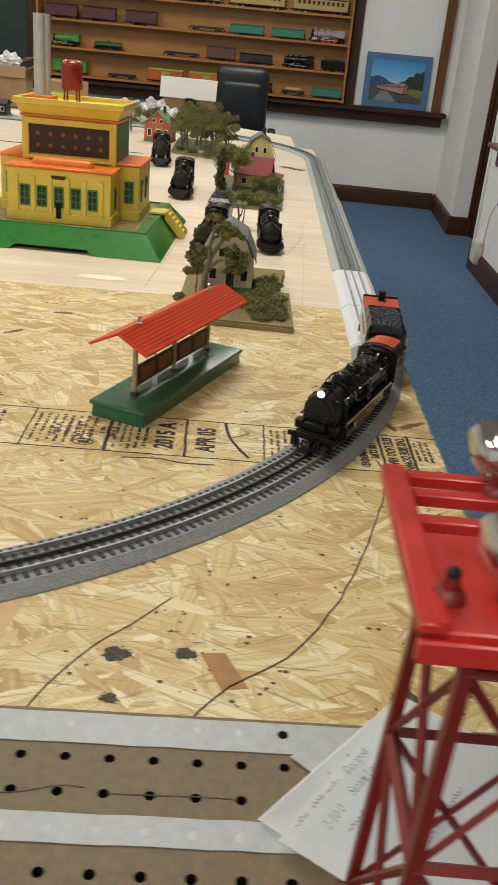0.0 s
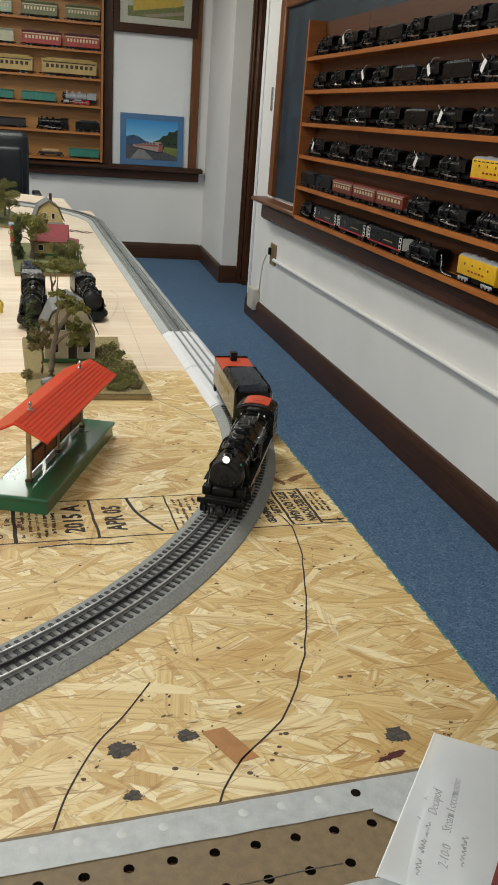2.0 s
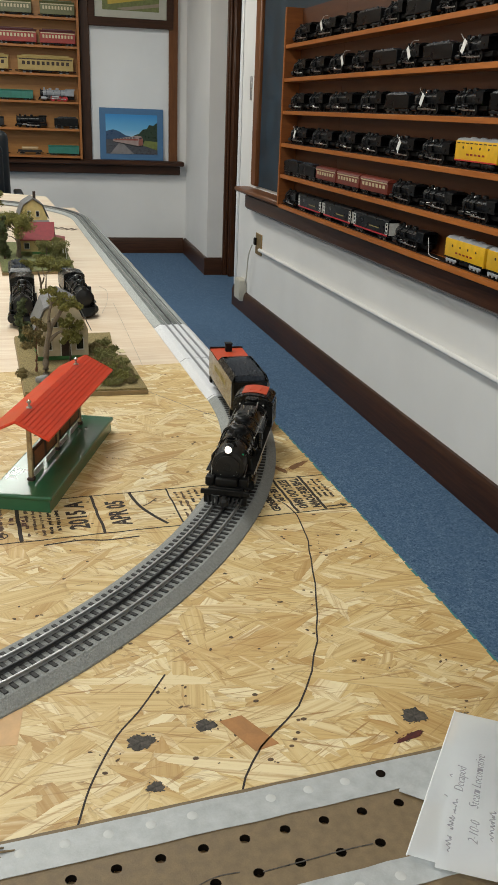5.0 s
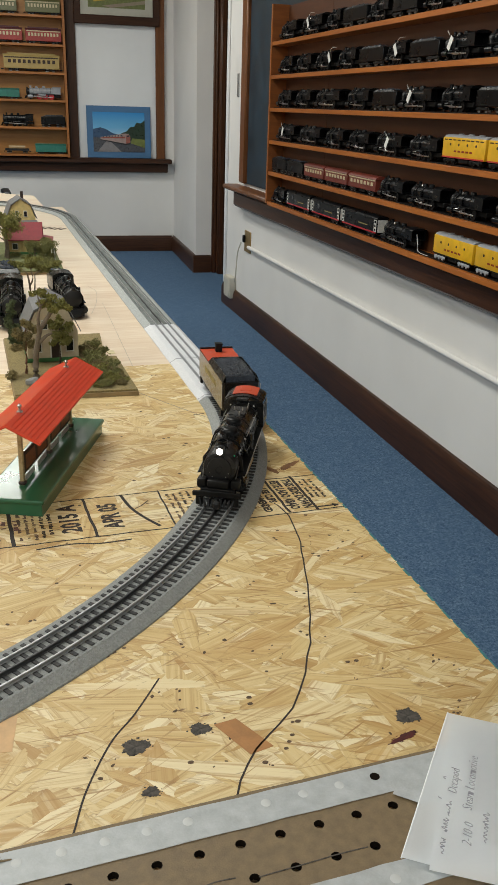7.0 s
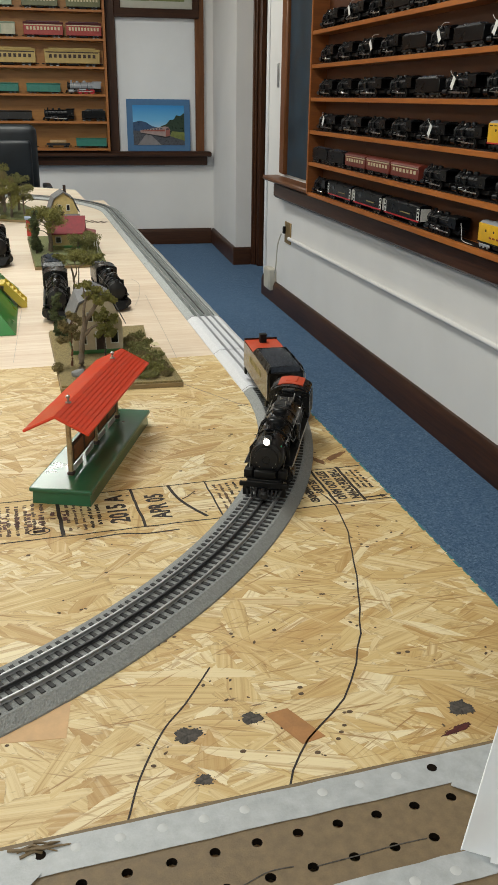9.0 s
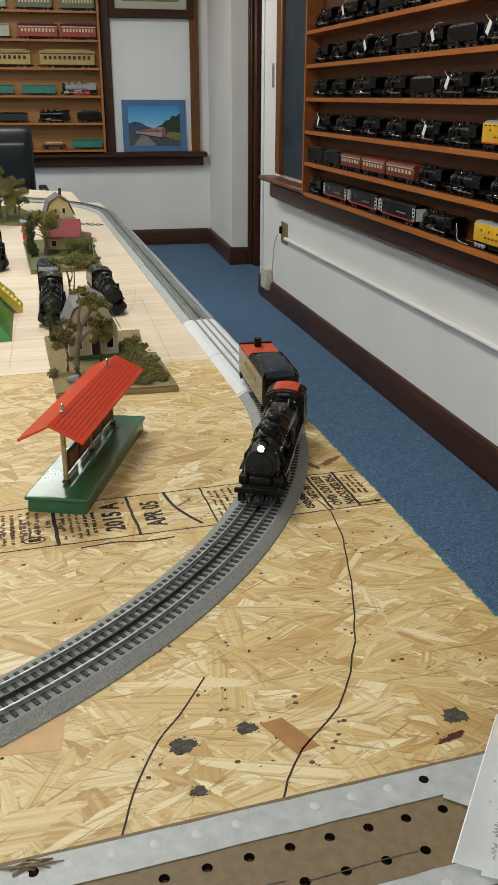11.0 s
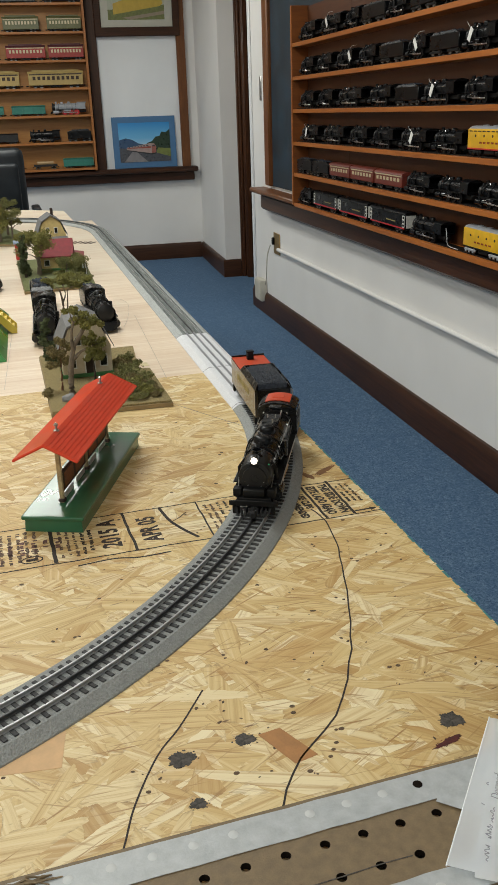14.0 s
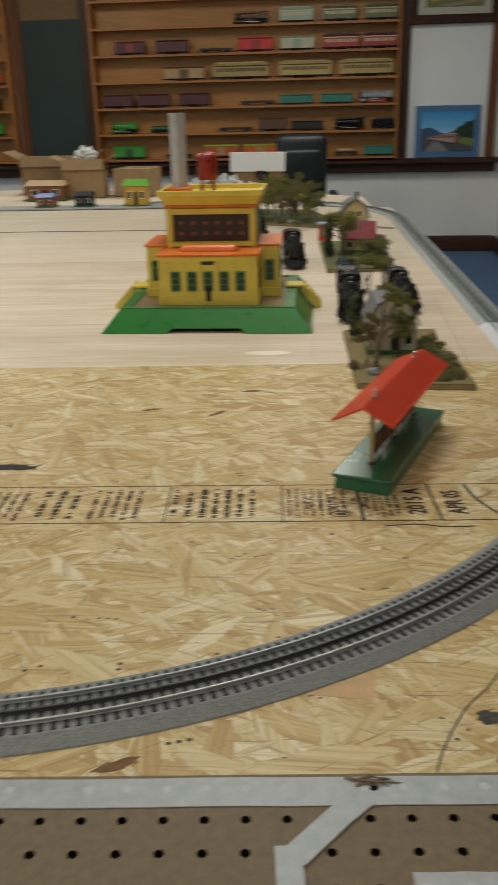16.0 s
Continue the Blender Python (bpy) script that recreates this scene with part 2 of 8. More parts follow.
    warm = n.noise(n.coords((14, 22, 1), 18), 1.0, 3.0, 0.6)
    c = n.mix(n.math("MULTIPLY", n.math("SUBTRACT", warm, 0.60, clamp=True), 3.0, clamp=True), c, (0.48, 0.270, 0.085))
    for turn, sx, sy, cut in ((34, 14, 260, 0.655), (-22, 12, 230, 0.66), (3, 10, 300, 0.65)):
        sliver = n.noise(n.coords((sx, sy, 1), turn, (turn * 0.1, 0, 0)), 1.0, 2.0, 0.5)
        c = n.mix(n.math("MULTIPLY", n.math("SUBTRACT", sliver, cut - 0.01, clamp=True), 9.0, clamp=True), c, (0.34, 0.185, 0.06))
    speck = n.noise(n.coords((45, 210, 1), 12), 1.0, 2.0, 0.5)
    c = n.mix(n.math("MULTIPLY", n.math("SUBTRACT", speck, 0.72, clamp=True), 12.0, clamp=True), c, (0.15, 0.075, 0.03))
    n.bump(n.math("SUBTRACT", n.math("ADD", n.math("MULTIPLY", tone, 0.4), n.math("MULTIPLY", grain, 0.6)), n.math("MULTIPLY", edge, 0.4)), 0.35, 0.0006)
    return n.out(c, n.math("MULTIPLY_ADD", grain, 0.25, 0.40))


def plywood(name, light, dark, turn=0.0):
    n = Nodes(name)
    v = n.coords((1.1, 16, 1), turn)
    wavy = n.noise(v, 1.0, 6.0, 0.65, 1.6)
    fine = n.noise(n.coords((7, 260, 1), turn), 1.0, 4.0, 0.65)
    blotch = n.noise(n.coords((1, 2.5, 1)), 2.2, 4.0, 0.6)
    c = n.ramp(wavy, [(0.30, dark), (0.5, tuple((a + b) / 2 for a, b in zip(light, dark))), (0.66, light)])
    c = n.mix(0.3, c, n.ramp(fine, [(0.35, dark), (0.6, light)]))
    c = n.mix(n.math("MULTIPLY", n.math("SUBTRACT", blotch, 0.45, clamp=True), 1.6, clamp=True), c, tuple(a * b for a, b in zip(dark, (0.92, 0.86, 0.84))))
    n.bump(fine, 0.15, 0.0004)
    return n.out(c, 0.5)


def carpet(name):
    n = Nodes(name)
    v = n.coords()
    a, b, c0 = n.noise(v, 150.0, 3.0, 0.8), n.noise(v, 34.0, 4.0, 0.7), n.noise(v, 1.6, 3.0)
    c = n.ramp(a, [(0.34, (0.030, 0.068, 0.140)), (0.5, (0.098, 0.172, 0.285)), (0.66, (0.205, 0.305, 0.435))])
    c = n.mix(n.math("MULTIPLY", n.math("SUBTRACT", b, 0.42, clamp=True), 2.6, clamp=True), c, (0.066, 0.130, 0.235))
    c = n.mix(n.math("MULTIPLY", c0, 0.3), c, (0.084, 0.152, 0.262))
    n.bump(a, 0.7, 0.003)
    return n.out(c, 0.95, spec=0.15)


def pebbled(name, col, var=0.25, scale=520.0, dist=0.0014, rough=0.7):
    n = Nodes(name)
    v = n.coords()
    vo = n.add("ShaderNodeTexVoronoi", Scale=scale)
    n.link(v, vo.inputs["Vector"])
    sep = n.t.nodes.new("ShaderNodeSeparateColor")
    n.link(vo.outputs["Color"], sep.inputs["Color"])
    broad = n.noise(v, 14.0, 3.0)
    c = n.ramp(sep.outputs["Red"], [(0.0, tuple(x * (1 - var) for x in col)), (1.0, tuple(x * (1 + var) for x in col))])
    c = n.mix(n.math("MULTIPLY", broad, 0.4), c, tuple(x * 0.85 for x in col))
    n.bump(vo.outputs["Distance"], 0.6, dist)
    return n.out(c, rough)


def glow(name, col, strength):
    n = Nodes(name)
    n.bsdf.inputs["Emission Color"].default_value = (*col, 1)
    n.bsdf.inputs["Emission Strength"].default_value = strength
    return n.out(col, 0.5)


M_OSB = strand_board("strand_board")
M_PLY = plywood("birch_plywood", (0.84, 0.74, 0.60), (0.60, 0.435, 0.295), 5.0)
M_PLY2 = plywood("pale_plywood", (0.84, 0.75, 0.61), (0.71, 0.57, 0.42), 5.0)
M_CARPET = carpet("blue_carpet")
M_WALL = paint("wall_paint", (0.80, 0.785, 0.765), 0.7, var=0.04, scale=2.0, bump=0.12, fine=180.0)
M_CEIL = paint("ceiling_paint", (0.46, 0.45, 0.42), 0.85, var=0.05, scale=3.0)
M_DARKWOOD = wood("dark_varnished_wood", (0.024, 0.009, 0.004), (0.090, 0.033, 0.013), 5.0, (14, 14, 1.2), 0.42, spec=0.35)
M_DARKWOOD_H = wood("dark_varnished_rail", (0.012, 0.005, 0.003), (0.088, 0.033, 0.014), 4.0, (0.9, 0.9, 26), 0.40, spec=0.28)
M_SHELFWOOD = wood("orange_pine", (0.30, 0.080, 0.011), (0.52, 0.170, 0.027), 4.0, (1.0, 1.0, 16), 0.42)
M_SHELFWOOD_X = wood("golden_pine", (0.29, 0.122, 0.026), (0.44, 0.212, 0.056), 4.0, (1.0, 10, 16), 0.45)
M_SHELFEDGE = wood("pine_shelf_edge", (0.30, 0.098, 0.020), (0.47, 0.185, 0.045), 4.0, (1.0, 10, 16), 0.45)
# orange pine darkened in colour for the shade at the back of the shelves
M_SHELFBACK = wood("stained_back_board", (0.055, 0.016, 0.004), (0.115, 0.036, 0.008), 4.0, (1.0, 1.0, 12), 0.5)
M_DOORWOOD = wood("brown_varnished_door", (0.024, 0.009, 0.004), (0.095, 0.035, 0.013), 5.0, (14, 14, 1.0), 0.38, spec=0.35)
M_OAK = wood("oak_trim", (0.10, 0.034, 0.010), (0.205, 0.078, 0.026), 5.0, (14, 14, 1.2), 0.42, spec=0.32)
# the same pine, darkened less, for the shaded side panels
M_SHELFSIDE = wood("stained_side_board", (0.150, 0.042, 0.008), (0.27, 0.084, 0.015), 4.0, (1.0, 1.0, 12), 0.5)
M_STUD = wood("spruce_stud", (0.45, 0.30, 0.16), (0.62, 0.45, 0.27), 4.0, (1.0, 10, 10), 0.6)
M_SLATE = paint("slate_board", (0.016, 0.034, 0.052), 0.5, var=0.55, scale=7.0, bump=0.05)
M_GREENBOARD = paint("green_chalkboard", (0.018, 0.034, 0.032), 0.6, var=0.3, scale=2.0, bump=0.05)
M_WHITEPANEL = paint("white_panel", (0.82, 0.835, 0.85), 0.35, var=0.03, scale=3.0, bump=0.03)
M_CORK = paint("tan_cork", (0.20, 0.12, 0.055), 0.85, var=0.25, scale=60.0, bump=0.3)
M_HARDBOARD = paint("brown_hardboard", (0.180, 0.128, 0.070), 0.6, var=0.24, scale=140.0, bump=0.3, fine=900.0)
M_TAPE = paint("white_cloth_tape", (0.41, 0.43, 0.44), 0.45, var=0.16, scale=90.0, bump=0.25, fine=700.0)
M_PAPER = paint("white_paper", (0.93, 0.955, 0.99), 0.7, var=0.03, scale=20.0, bump=0.08)
M_INK = paint("black_ink", (0.022, 0.014, 0.011), 0.7, var=0.5, scale=160.0, bump=0.0)
M_FADED = paint("faded_ink", (0.10, 0.06, 0.04), 0.75, var=0.5, scale=140.0, bump=0.0)
M_PURPLE = paint("purple_stamp_ink", (0.12, 0.055, 0.05), 0.75, var=0.4, scale=140.0, bump=0.0)
M_PENCIL = paint("grey_pencil", (0.20, 0.19, 0.20), 0.6, var=0.3, bump=0.0)
M_FAINT = paint("faint_pencil", (0.46, 0.40, 0.33), 0.6, var=0.2, bump=0.0)
M_SCORCH = paint("charred_spot", (0.066, 0.058, 0.050), 0.8, var=0.8, scale=260.0, bump=0.2)
M_BALLAST = pebbled("grey_ballast", (0.272, 0.284, 0.280), 0.2)
M_BALLAST_PALE = pebbled("pale_ballast", (0.70, 0.71, 0.745), 0.10)
M_BALLAST_FAR = pebbled("worn_ballast", (0.40, 0.42, 0.42), 0.25)
M_TIE = paint("black_tie_plastic", (0.022, 0.022, 0.023), 0.60, var=0.3, scale=120.0, each=0.25)
M_RAIL_PALE = paint("bleached_rail", (0.30, 0.31, 0.335), 0.4, 0.3, var=0.1, scale=90.0, bump=0.05)
M_TIE_PALE = paint("grey_tie_plastic", (0.215, 0.235, 0.230), 0.55, var=0.2, scale=120.0)
M_RAIL = paint("nickel_rail", (0.42, 0.425, 0.43), 0.38, 0.6, var=0.15, scale=90.0, bump=0.05)
M_RAIL_DARK = paint("blackened_rail", (0.075, 0.075, 0.078), 0.45, 0.5, var=0.3, scale=90.0, bump=0.05)

# ---- room ----
T = 0.76                      # height of the layout table
WX, WY = 1.228, 8.114         # right wall, far wall
LX, BY, CZ = -4.6, -2.6, 2.9  # left wall, back wall, ceiling


def slab(name, lo, hi, material, label, bev=0.0):
    c = [(a + b) / 2 for a, b in zip(lo, hi)]
    s = [b - a for a, b in zip(lo, hi)]
    bm = box(B(), (0, 0, 0), s, bev)
    return solid(name, bm, material, label, "structure", kind="structure", m=Matrix.Translation(c))


slab("floor", (LX, BY, -0.1), (2.4, WY + 0.15, 0.0), M_CARPET, "flat floor of speckled blue office carpet")
slab("ceiling", (LX, BY, CZ), (2.4, WY + 0.15, CZ + 0.1), M_CEIL, "plain off-white painted ceiling")
slab("wall_far", (LX, WY, 0), (2.4, WY + 0.15, CZ), M_WALL, "off-white painted plaster end wall")
slab("wall_left", (LX - 0.15, BY, 0), (LX, WY, CZ), M_WALL, "off-white painted plaster side wall")
slab("wall_back", (LX, BY - 0.15, 0), (2.4, BY, CZ), M_WALL, "off-white painted plaster wall behind the layout")
slab("wall_right_far", (WX, 6.993, 0), (WX + 0.125, WY, CZ), M_WALL, "off-white plaster wall beside the door recess")
slab("wall_recess", (WX + 0.30, 5.6, 0), (WX + 0.42, 6.993, CZ), M_WALL, "plaster wall behind the door recess")
slab("wall_over_door", (WX + 0.125, 6.993, 0), (WX + 0.42, WY, CZ), M_WALL, "plaster wall behind the corner")

# the near part of the right wall runs slightly outwards; u goes along it towards the back of the room
NEAR = Matrix.Translation((WX, 5.88, 0)) @ Matrix.Rotation(radians(2.4), 4, "Z")


def near(u, out, z):
    """Place on the near right wall: u metres from the door, out metres into the room."""
    return NEAR @ Vector((-out, -u, z))


bm = box(B(), (0.075, -4.3, CZ / 2), (0.15, 8.6, CZ))
solid("wall_right_near", bm, M_WALL, "long off-white plaster wall under the blackboard", "structure", kind="structure", m=NEAR)

# door in the recess
door = thing("door_1", pose(WX + 0.30, 6.46, 0), "tall brown varnished wooden door in its recess", "door", kind="structure")
part("door_leaf", box(B(), (-0.025, 0, 1.19), (0.045, 0.86, 2.36), 0.003), M_DOORWOOD, door)
for z0, z1 in ((0.15, 0.9), (1.05, 2.2)):
    part("door_panel", box(B(), (-0.052, 0, (z0 + z1) / 2), (0.012, 0.6, z1 - z0), 0.005), M_DOORWOOD, door)
for y, x, w, d in ((0.485, -0.070, 0.10, 0.14), (0.452, -0.115, 0.046, 0.036), (0.518, -0.160, 0.030, 0.030), (0.500, -0.150, 0.022, 0.018), (-0.485, -0.070, 0.10, 0.14)):
    part("door_casing", box(B(), (x, y, 1.225), (d, w, 2.45), 0.005), M_DOORWOOD, door)
part("door_casing", box(B(), (-0.07, 0, 2.50), (0.14, 1.07, 0.10), 0.006), M_DOORWOOD, door)

# baseboards
BASE = [(0.0, 0.0), (-0.022, 0.0), (-0.022, 0.105), (-0.016, 0.125), (-0.010, 0.135), (0.0, 0.138)]


def baseboard(p0, p1):
    p0, p1 = Vector(p0), Vector(p1)
    d = (p1 - p0).normalized()
    side = Vector((d.y, -d.x, 0))
    bm = sweep(B(), [(p0, side), (p1, side)], [(-u, h) for u, h in BASE])
    return solid("baseboard", bm, M_DARKWOOD_H, "dark brown varnished wooden baseboard along the wall", "baseboard", kind="structure")


baseboard((LX, WY, 0), (WX - 0.022, WY, 0))
baseboard((WX, WY, 0), (WX, 6.9935, 0))
baseboard((WX - 0.022, 6.993, 0), (WX + 0.122, 6.993, 0))
baseboard(near(0.0, 0, 0), near(8.3, 0, 0))

# far wall: trim, sill and panels behind the shelves
def farbar(name, x0, x1, z0, z1, deep, material, label, bev=0.004):
    bm = box(B(), (0, 0, 0), (x1 - x0, deep, z1 - z0), bev)
    return solid(name, bm, material, label, "trim", kind="structure", m=Matrix.Translation(((x0 + x1) / 2, WY - deep / 2, (z0 + z1) / 2)))


farbar("sill", -4.5, 1.195, 0.770, 0.812, 0.125, M_DARKWOOD_H, "dark brown wooden sill under the board panels", 0.01)
farbar("sill_apron", -4.5, 1.165, 0.695, 0.770, 0.07, M_DARKWOOD_H, "dark brown wooden apron under the sill", 0.006)
farbar("trim", 1.068, 1.142, 0.805, 2.6, 0.045, M_OAK, "brown wooden upright trim beside a white panel")
farbar("trim", 0.318, 0.398, 0.805, 2.6, 0.045, M_DARKWOOD, "dark wooden upright trim beside the shelf case")
farbar("board_panel", 0.398, 1.068, 0.805, 2.6, 0.012, M_WHITEPANEL, "smooth white board panel in a wooden frame", 0.0)
farbar("trim", -2.44, -2.345, 0.805, 2.6, 0.045, M_DARKWOOD, "dark wooden upright trim beside the green chalkboard")
farbar("green_chalkboard", -2.98, -2.44, 0.805, 2.0, 0.015, M_GREENBOARD, "dull dark green chalkboard", 0.0)
farbar("cork_strip", -2.98, -2.44, 2.0, 2.6, 0.018, M_CORK, "tan cork strip above the chalkboard", 0.0)
farbar("trim", -3.06, -2.98, 0.805, 2.6, 0.045, M_OAK, "brown wooden upright trim between chalkboard and shelves")

# near right wall: blackboard with its frame and chalk ledge
def nearbar(name, u0, u1, z0, z1, out0, out1, material, label, bev=0.004):
    bm = box(B(), (-(out0 + out1) / 2, -(u0 + u1) / 2, (z0 + z1) / 2), (out1 - out0, u1 - u0, z1 - z0), bev)
    return solid(name, bm, material, label, "trim", kind="structure", m=NEAR)


nearbar("blackboard", 0.52, 7.5, 0.83, 1.86, 0.0, 0.012, M_SLATE, "long dusty slate blackboard behind the shelves", 0.0)
nearbar("trim", 0.425, 0.53, 0.83, 1.96, 0.0, 0.035, M_OAK, "brown oak upright at the blackboard's end", 0.008)
nearbar("trim", 0.53, 7.5, 1.86, 1.96, 0.0, 0.035, M_OAK, "brown oak rail along the blackboard's top", 0.008)
nearbar("chalk_ledge", 0.30, 1.233, 0.785, 0.812, 0.0, 0.105, M_OAK, "worn oak chalk ledge under the blackboard", 0.008)
nearbar("chalk_ledge_apron", 0.42, 7.5, 0.690, 0.7805, 0.0, 0.066, M_DARKWOOD_H, "dark brown moulding under the chalk ledge", 0.012)
bm = B()
tube(bm, [near(0.62, 0.016, 0.462), near(3.0, 0.016, 0.478), near(7.5, 0.016, 0.48)], 0.011, 10)
solid("conduit", bm, M_WALL, "thin white painted conduit along the wall", "pipe", kind="structure")

# ---- the layout table ----
EDGE0, EDGE_SLOPE = (0.380, 0.739), -0.0556   # the table's long side


def edge_x(y):
    return EDGE0[0] + (y - EDGE0[1]) * EDGE_SLOPE


def track_side(y):
    """The table's edge where it runs flush with the straight track."""
    return edge_x(y) - 0.013


def row_y(y0, x):
    """A line across the table, which lies askew in the room."""
    return y0 + 0.0855 * x


def board(name, corners, z1, thick, material, label, category="board"):
    bm = prism(B(), corners, z1 - thick, z1)
    return solid(name, bm, material, label, category, kind="structure", smooth=0)


SEAM = 1.772
board("strand_board_top", [(-3.0, row_y(0.10, -3.0)), (edge_x(0.13), row_y(0.10, 0.41)), (track_side(1.80), row_y(SEAM, 0.32)), (-3.0, row_y(SEAM, -3.0))], T, 0.018, M_OSB, "strand board sheet with printed mill stamps, table top")
board("plywood_top", [(-3.0, row_y(SEAM + 0.002, -3.0)), (track_side(1.80), row_y(SEAM + 0.002, 0.32)), (track_side(3.05), row_y(3.12, 0.2)), (-3.0, row_y(3.12, -3.0))], T - 0.001, 0.018, M_PLY, "pale birch plywood sheet, table top")
board("plywood_top", [(-3.0, row_y(3.123, -3.0)), (track_side(3.05), row_y(3.123, 0.2)), (0.117, 4.715), (-3.0, row_y(3.93, -3.0) + 0.72)], T - 0.0015, 0.018, M_PLY2, "pale plywood sheet with a dark joint, table top")
board("plywood_top", [(-3.0, 4.45), (0.03, 4.69), (-0.02, 5.3), (-1.0, 6.0), (-3.0, 6.0)], T - 0.004, 0.018, M_PLY2, "pale plywood sheet at the table's far end")
bm = B()
ribbon(bm, spline([(-2.2, row_y(3.95, -2.2)), (-1.6, row_y(3.965, -1.6)), (-1.0, row_y(3.94, -1.0)), (-0.6, row_y(3.95, -0.6))]), 0.014, T - 0.001, 0.0006)
solid("sheet_joint", bm, M_SCORCH, "dark open joint between two plywood sheets", "joint", kind="structure")
bm = B()
ribbon(bm, spline([(-2.6, row_y(SEAM + 0.001, -2.6)), (-1.0, row_y(SEAM + 0.001, -1.0)), (edge_x(1.8), row_y(SEAM + 0.001, 0.3))]), 0.0022, T - 0.0008, 0.0004)
solid("sheet_joint", bm, paint("dark_green_joint", (0.08, 0.11, 0.07), 0.8), "dark line where plywood meets strand board", "joint", kind="structure")
# boat-shaped patch in the plywood
bm = B()
prism(bm, [(0.053 * math.cos(a), 0.017 * math.sin(a) * abs(math.sin(a)) ** 0.3) for a in np.linspace(0, 2 * math.pi, 24, endpoint=False)], 0, 0.0006)
solid("wood_patch", bm, paint("patch_wood", (0.90, 0.80, 0.64), 0.5, var=0.06), "boat-shaped pale patch let into the plywood", "patch", kind="structure", m=pose(-0.276, 1.842, T - 0.001, 0, 0, 5))
# frame and legs under the sheets
bm = B()
for x0, y0, x1, y1 in ((edge_x(0.2) - 0.05, 0.2, edge_x(4.6) - 0.05, 4.6), (-2.9, 0.0, -2.9, 4.4)):
    d = Vector((x1 - x0, y1 - y0, 0))
    box(bm, ((x0 + x1) / 2, (y0 + y1) / 2, T - 0.069), (0.038, d.length, 0.088), 0.002, (0, 0, -math.degrees(math.atan2(d.x, d.y))))
for y in (0.25, 1.4, 2.6, 3.8, 4.5):
    box(bm, (-1.35, row_y(y, -1.35), T - 0.069), (2.95, 0.038, 0.088), 0.002, (0, 0, 4.9))
solid("table_frame", bm, M_STUD, "spruce stud frame under the table sheets", "frame", kind="structure")
bm = B()
for x, y in ((edge_x(0.3) - 0.12, 0.3), (edge_x(1.7) - 0.12, 1.7), (edge_x(3.2) - 0.12, 3.2), (edge_x(4.5) - 0.12, 4.5), (-1.3, 1.2), (-1.3, 3.6), (-2.85, 0.4), (-2.85, 2.2), (-2.85, 4.2), (-0.4, 5.4), (-2.6, 5.7)):
    box(bm, (x, y, (T - 0.113) / 2), (0.088, 0.038, T - 0.113), 0.003)
solid("table_legs", bm, M_STUD, "spruce stud legs under the table", "legs", kind="structure")

M_TEALEDGE = paint("teal_edge_paint", (0.055, 0.22, 0.23), 0.6, var=0.3, scale=120.0, bump=0.0)
rg = random.Random(91)
bm = B()
for k in range(86):
    ya, yb = 0.16 + k * 0.0185, 0.16 + k * 0.0185 + rg.uniform(0.012, 0.0185)
    w = rg.uniform(0.0008, 0.0030)
    prism(bm, [(edge_x(ya) - 0.013 * max(0.0, ya - 0.13) / 1.67 - w, ya), (edge_x(ya) - 0.013 * max(0.0, ya - 0.13) / 1.67 + 0.0006, ya), (edge_x(yb) - 0.013 * max(0.0, yb - 0.13) / 1.67 + 0.0006, yb), (edge_x(yb) - 0.013 * max(0.0, yb - 0.13) / 1.67 - w * rg.uniform(0.5, 1.2), yb)], T - 0.004, T + 0.0003)
solid("edge_paint", bm, M_TEALEDGE, "uneven teal sealing paint along the board's edge", "paint edge", kind="structure", smooth=0)

# ---- marks on the strand board ----
marks = thing("mill_stamp", pose(0.019, 1.043, T, 0, 0, 4.9), "black printed mill stamp panel on strand board", "stamp", kind="structure")


def stamp_line(pts, w=0.0022, material=None, name="printed_line"):
    part(name, ribbon(B(), pts, w, 0.0, 0.0003), material or M_INK, marks)


def jitter(a, b, k=12, amp=0.0006, seed=0):
    r = random.Random(seed)
    return [(a[0] + (b[0] - a[0]) * i / k + r.uniform(-amp, amp), a[1] + (b[1] - a[1]) * i / k + r.uniform(-amp, amp)) for i in range(k + 1)]


stamp_line(jitter((-0.66, 0.002), (0.338, 0.001), 60, 0.0007, 1), 0.0019)
stamp_line(jitter((-0.66, 0.118), (0.338, 0.113), 60, 0.0007, 2), 0.0017)
for i, (x0, x1, w) in enumerate(((-0.101, -0.100, 0.005), (-0.002, 0.001, 0.0036), (0.102, 0.102, 0.0022), (0.258, 0.257, 0.0036), (0.299, 0.297, 0.0040), (-0.205, -0.205, 0.002), (-0.36, -0.36, 0.002))):
    stamp_line(jitter((x0, 0.116), (x1, 0.003), 10, 0.0007, 10 + i), w)
stamp_line(spline([(0.050, 0.115), (0.056, 0.072), (0.068, 0.038), (0.082, 0.010)]), 0.0042)
stamp_line(spline([(0.061, 0.068), (0.070, 0.074), (0.083, 0.088)]), 0.0014)
stamp_line(spline([(-0.075, -0.013), (-0.03, -0.010), (0.0, -0.017), (0.04, -0.016)]), 0.0026)
UP = Matrix.Rotation(radians(90), 4, "Z")
lettering("printed_words", "2015 A", 0.034, M_INK, marks, Matrix.Translation((-0.026, 0.060, 0)) @ UP, narrow=0.80, bold=0.0011)
lettering("printed_words", "APR 05", 0.034, M_INK, marks, Matrix.Translation((0.027, 0.056, 0)) @ UP, narrow=0.70, bold=0.0011)


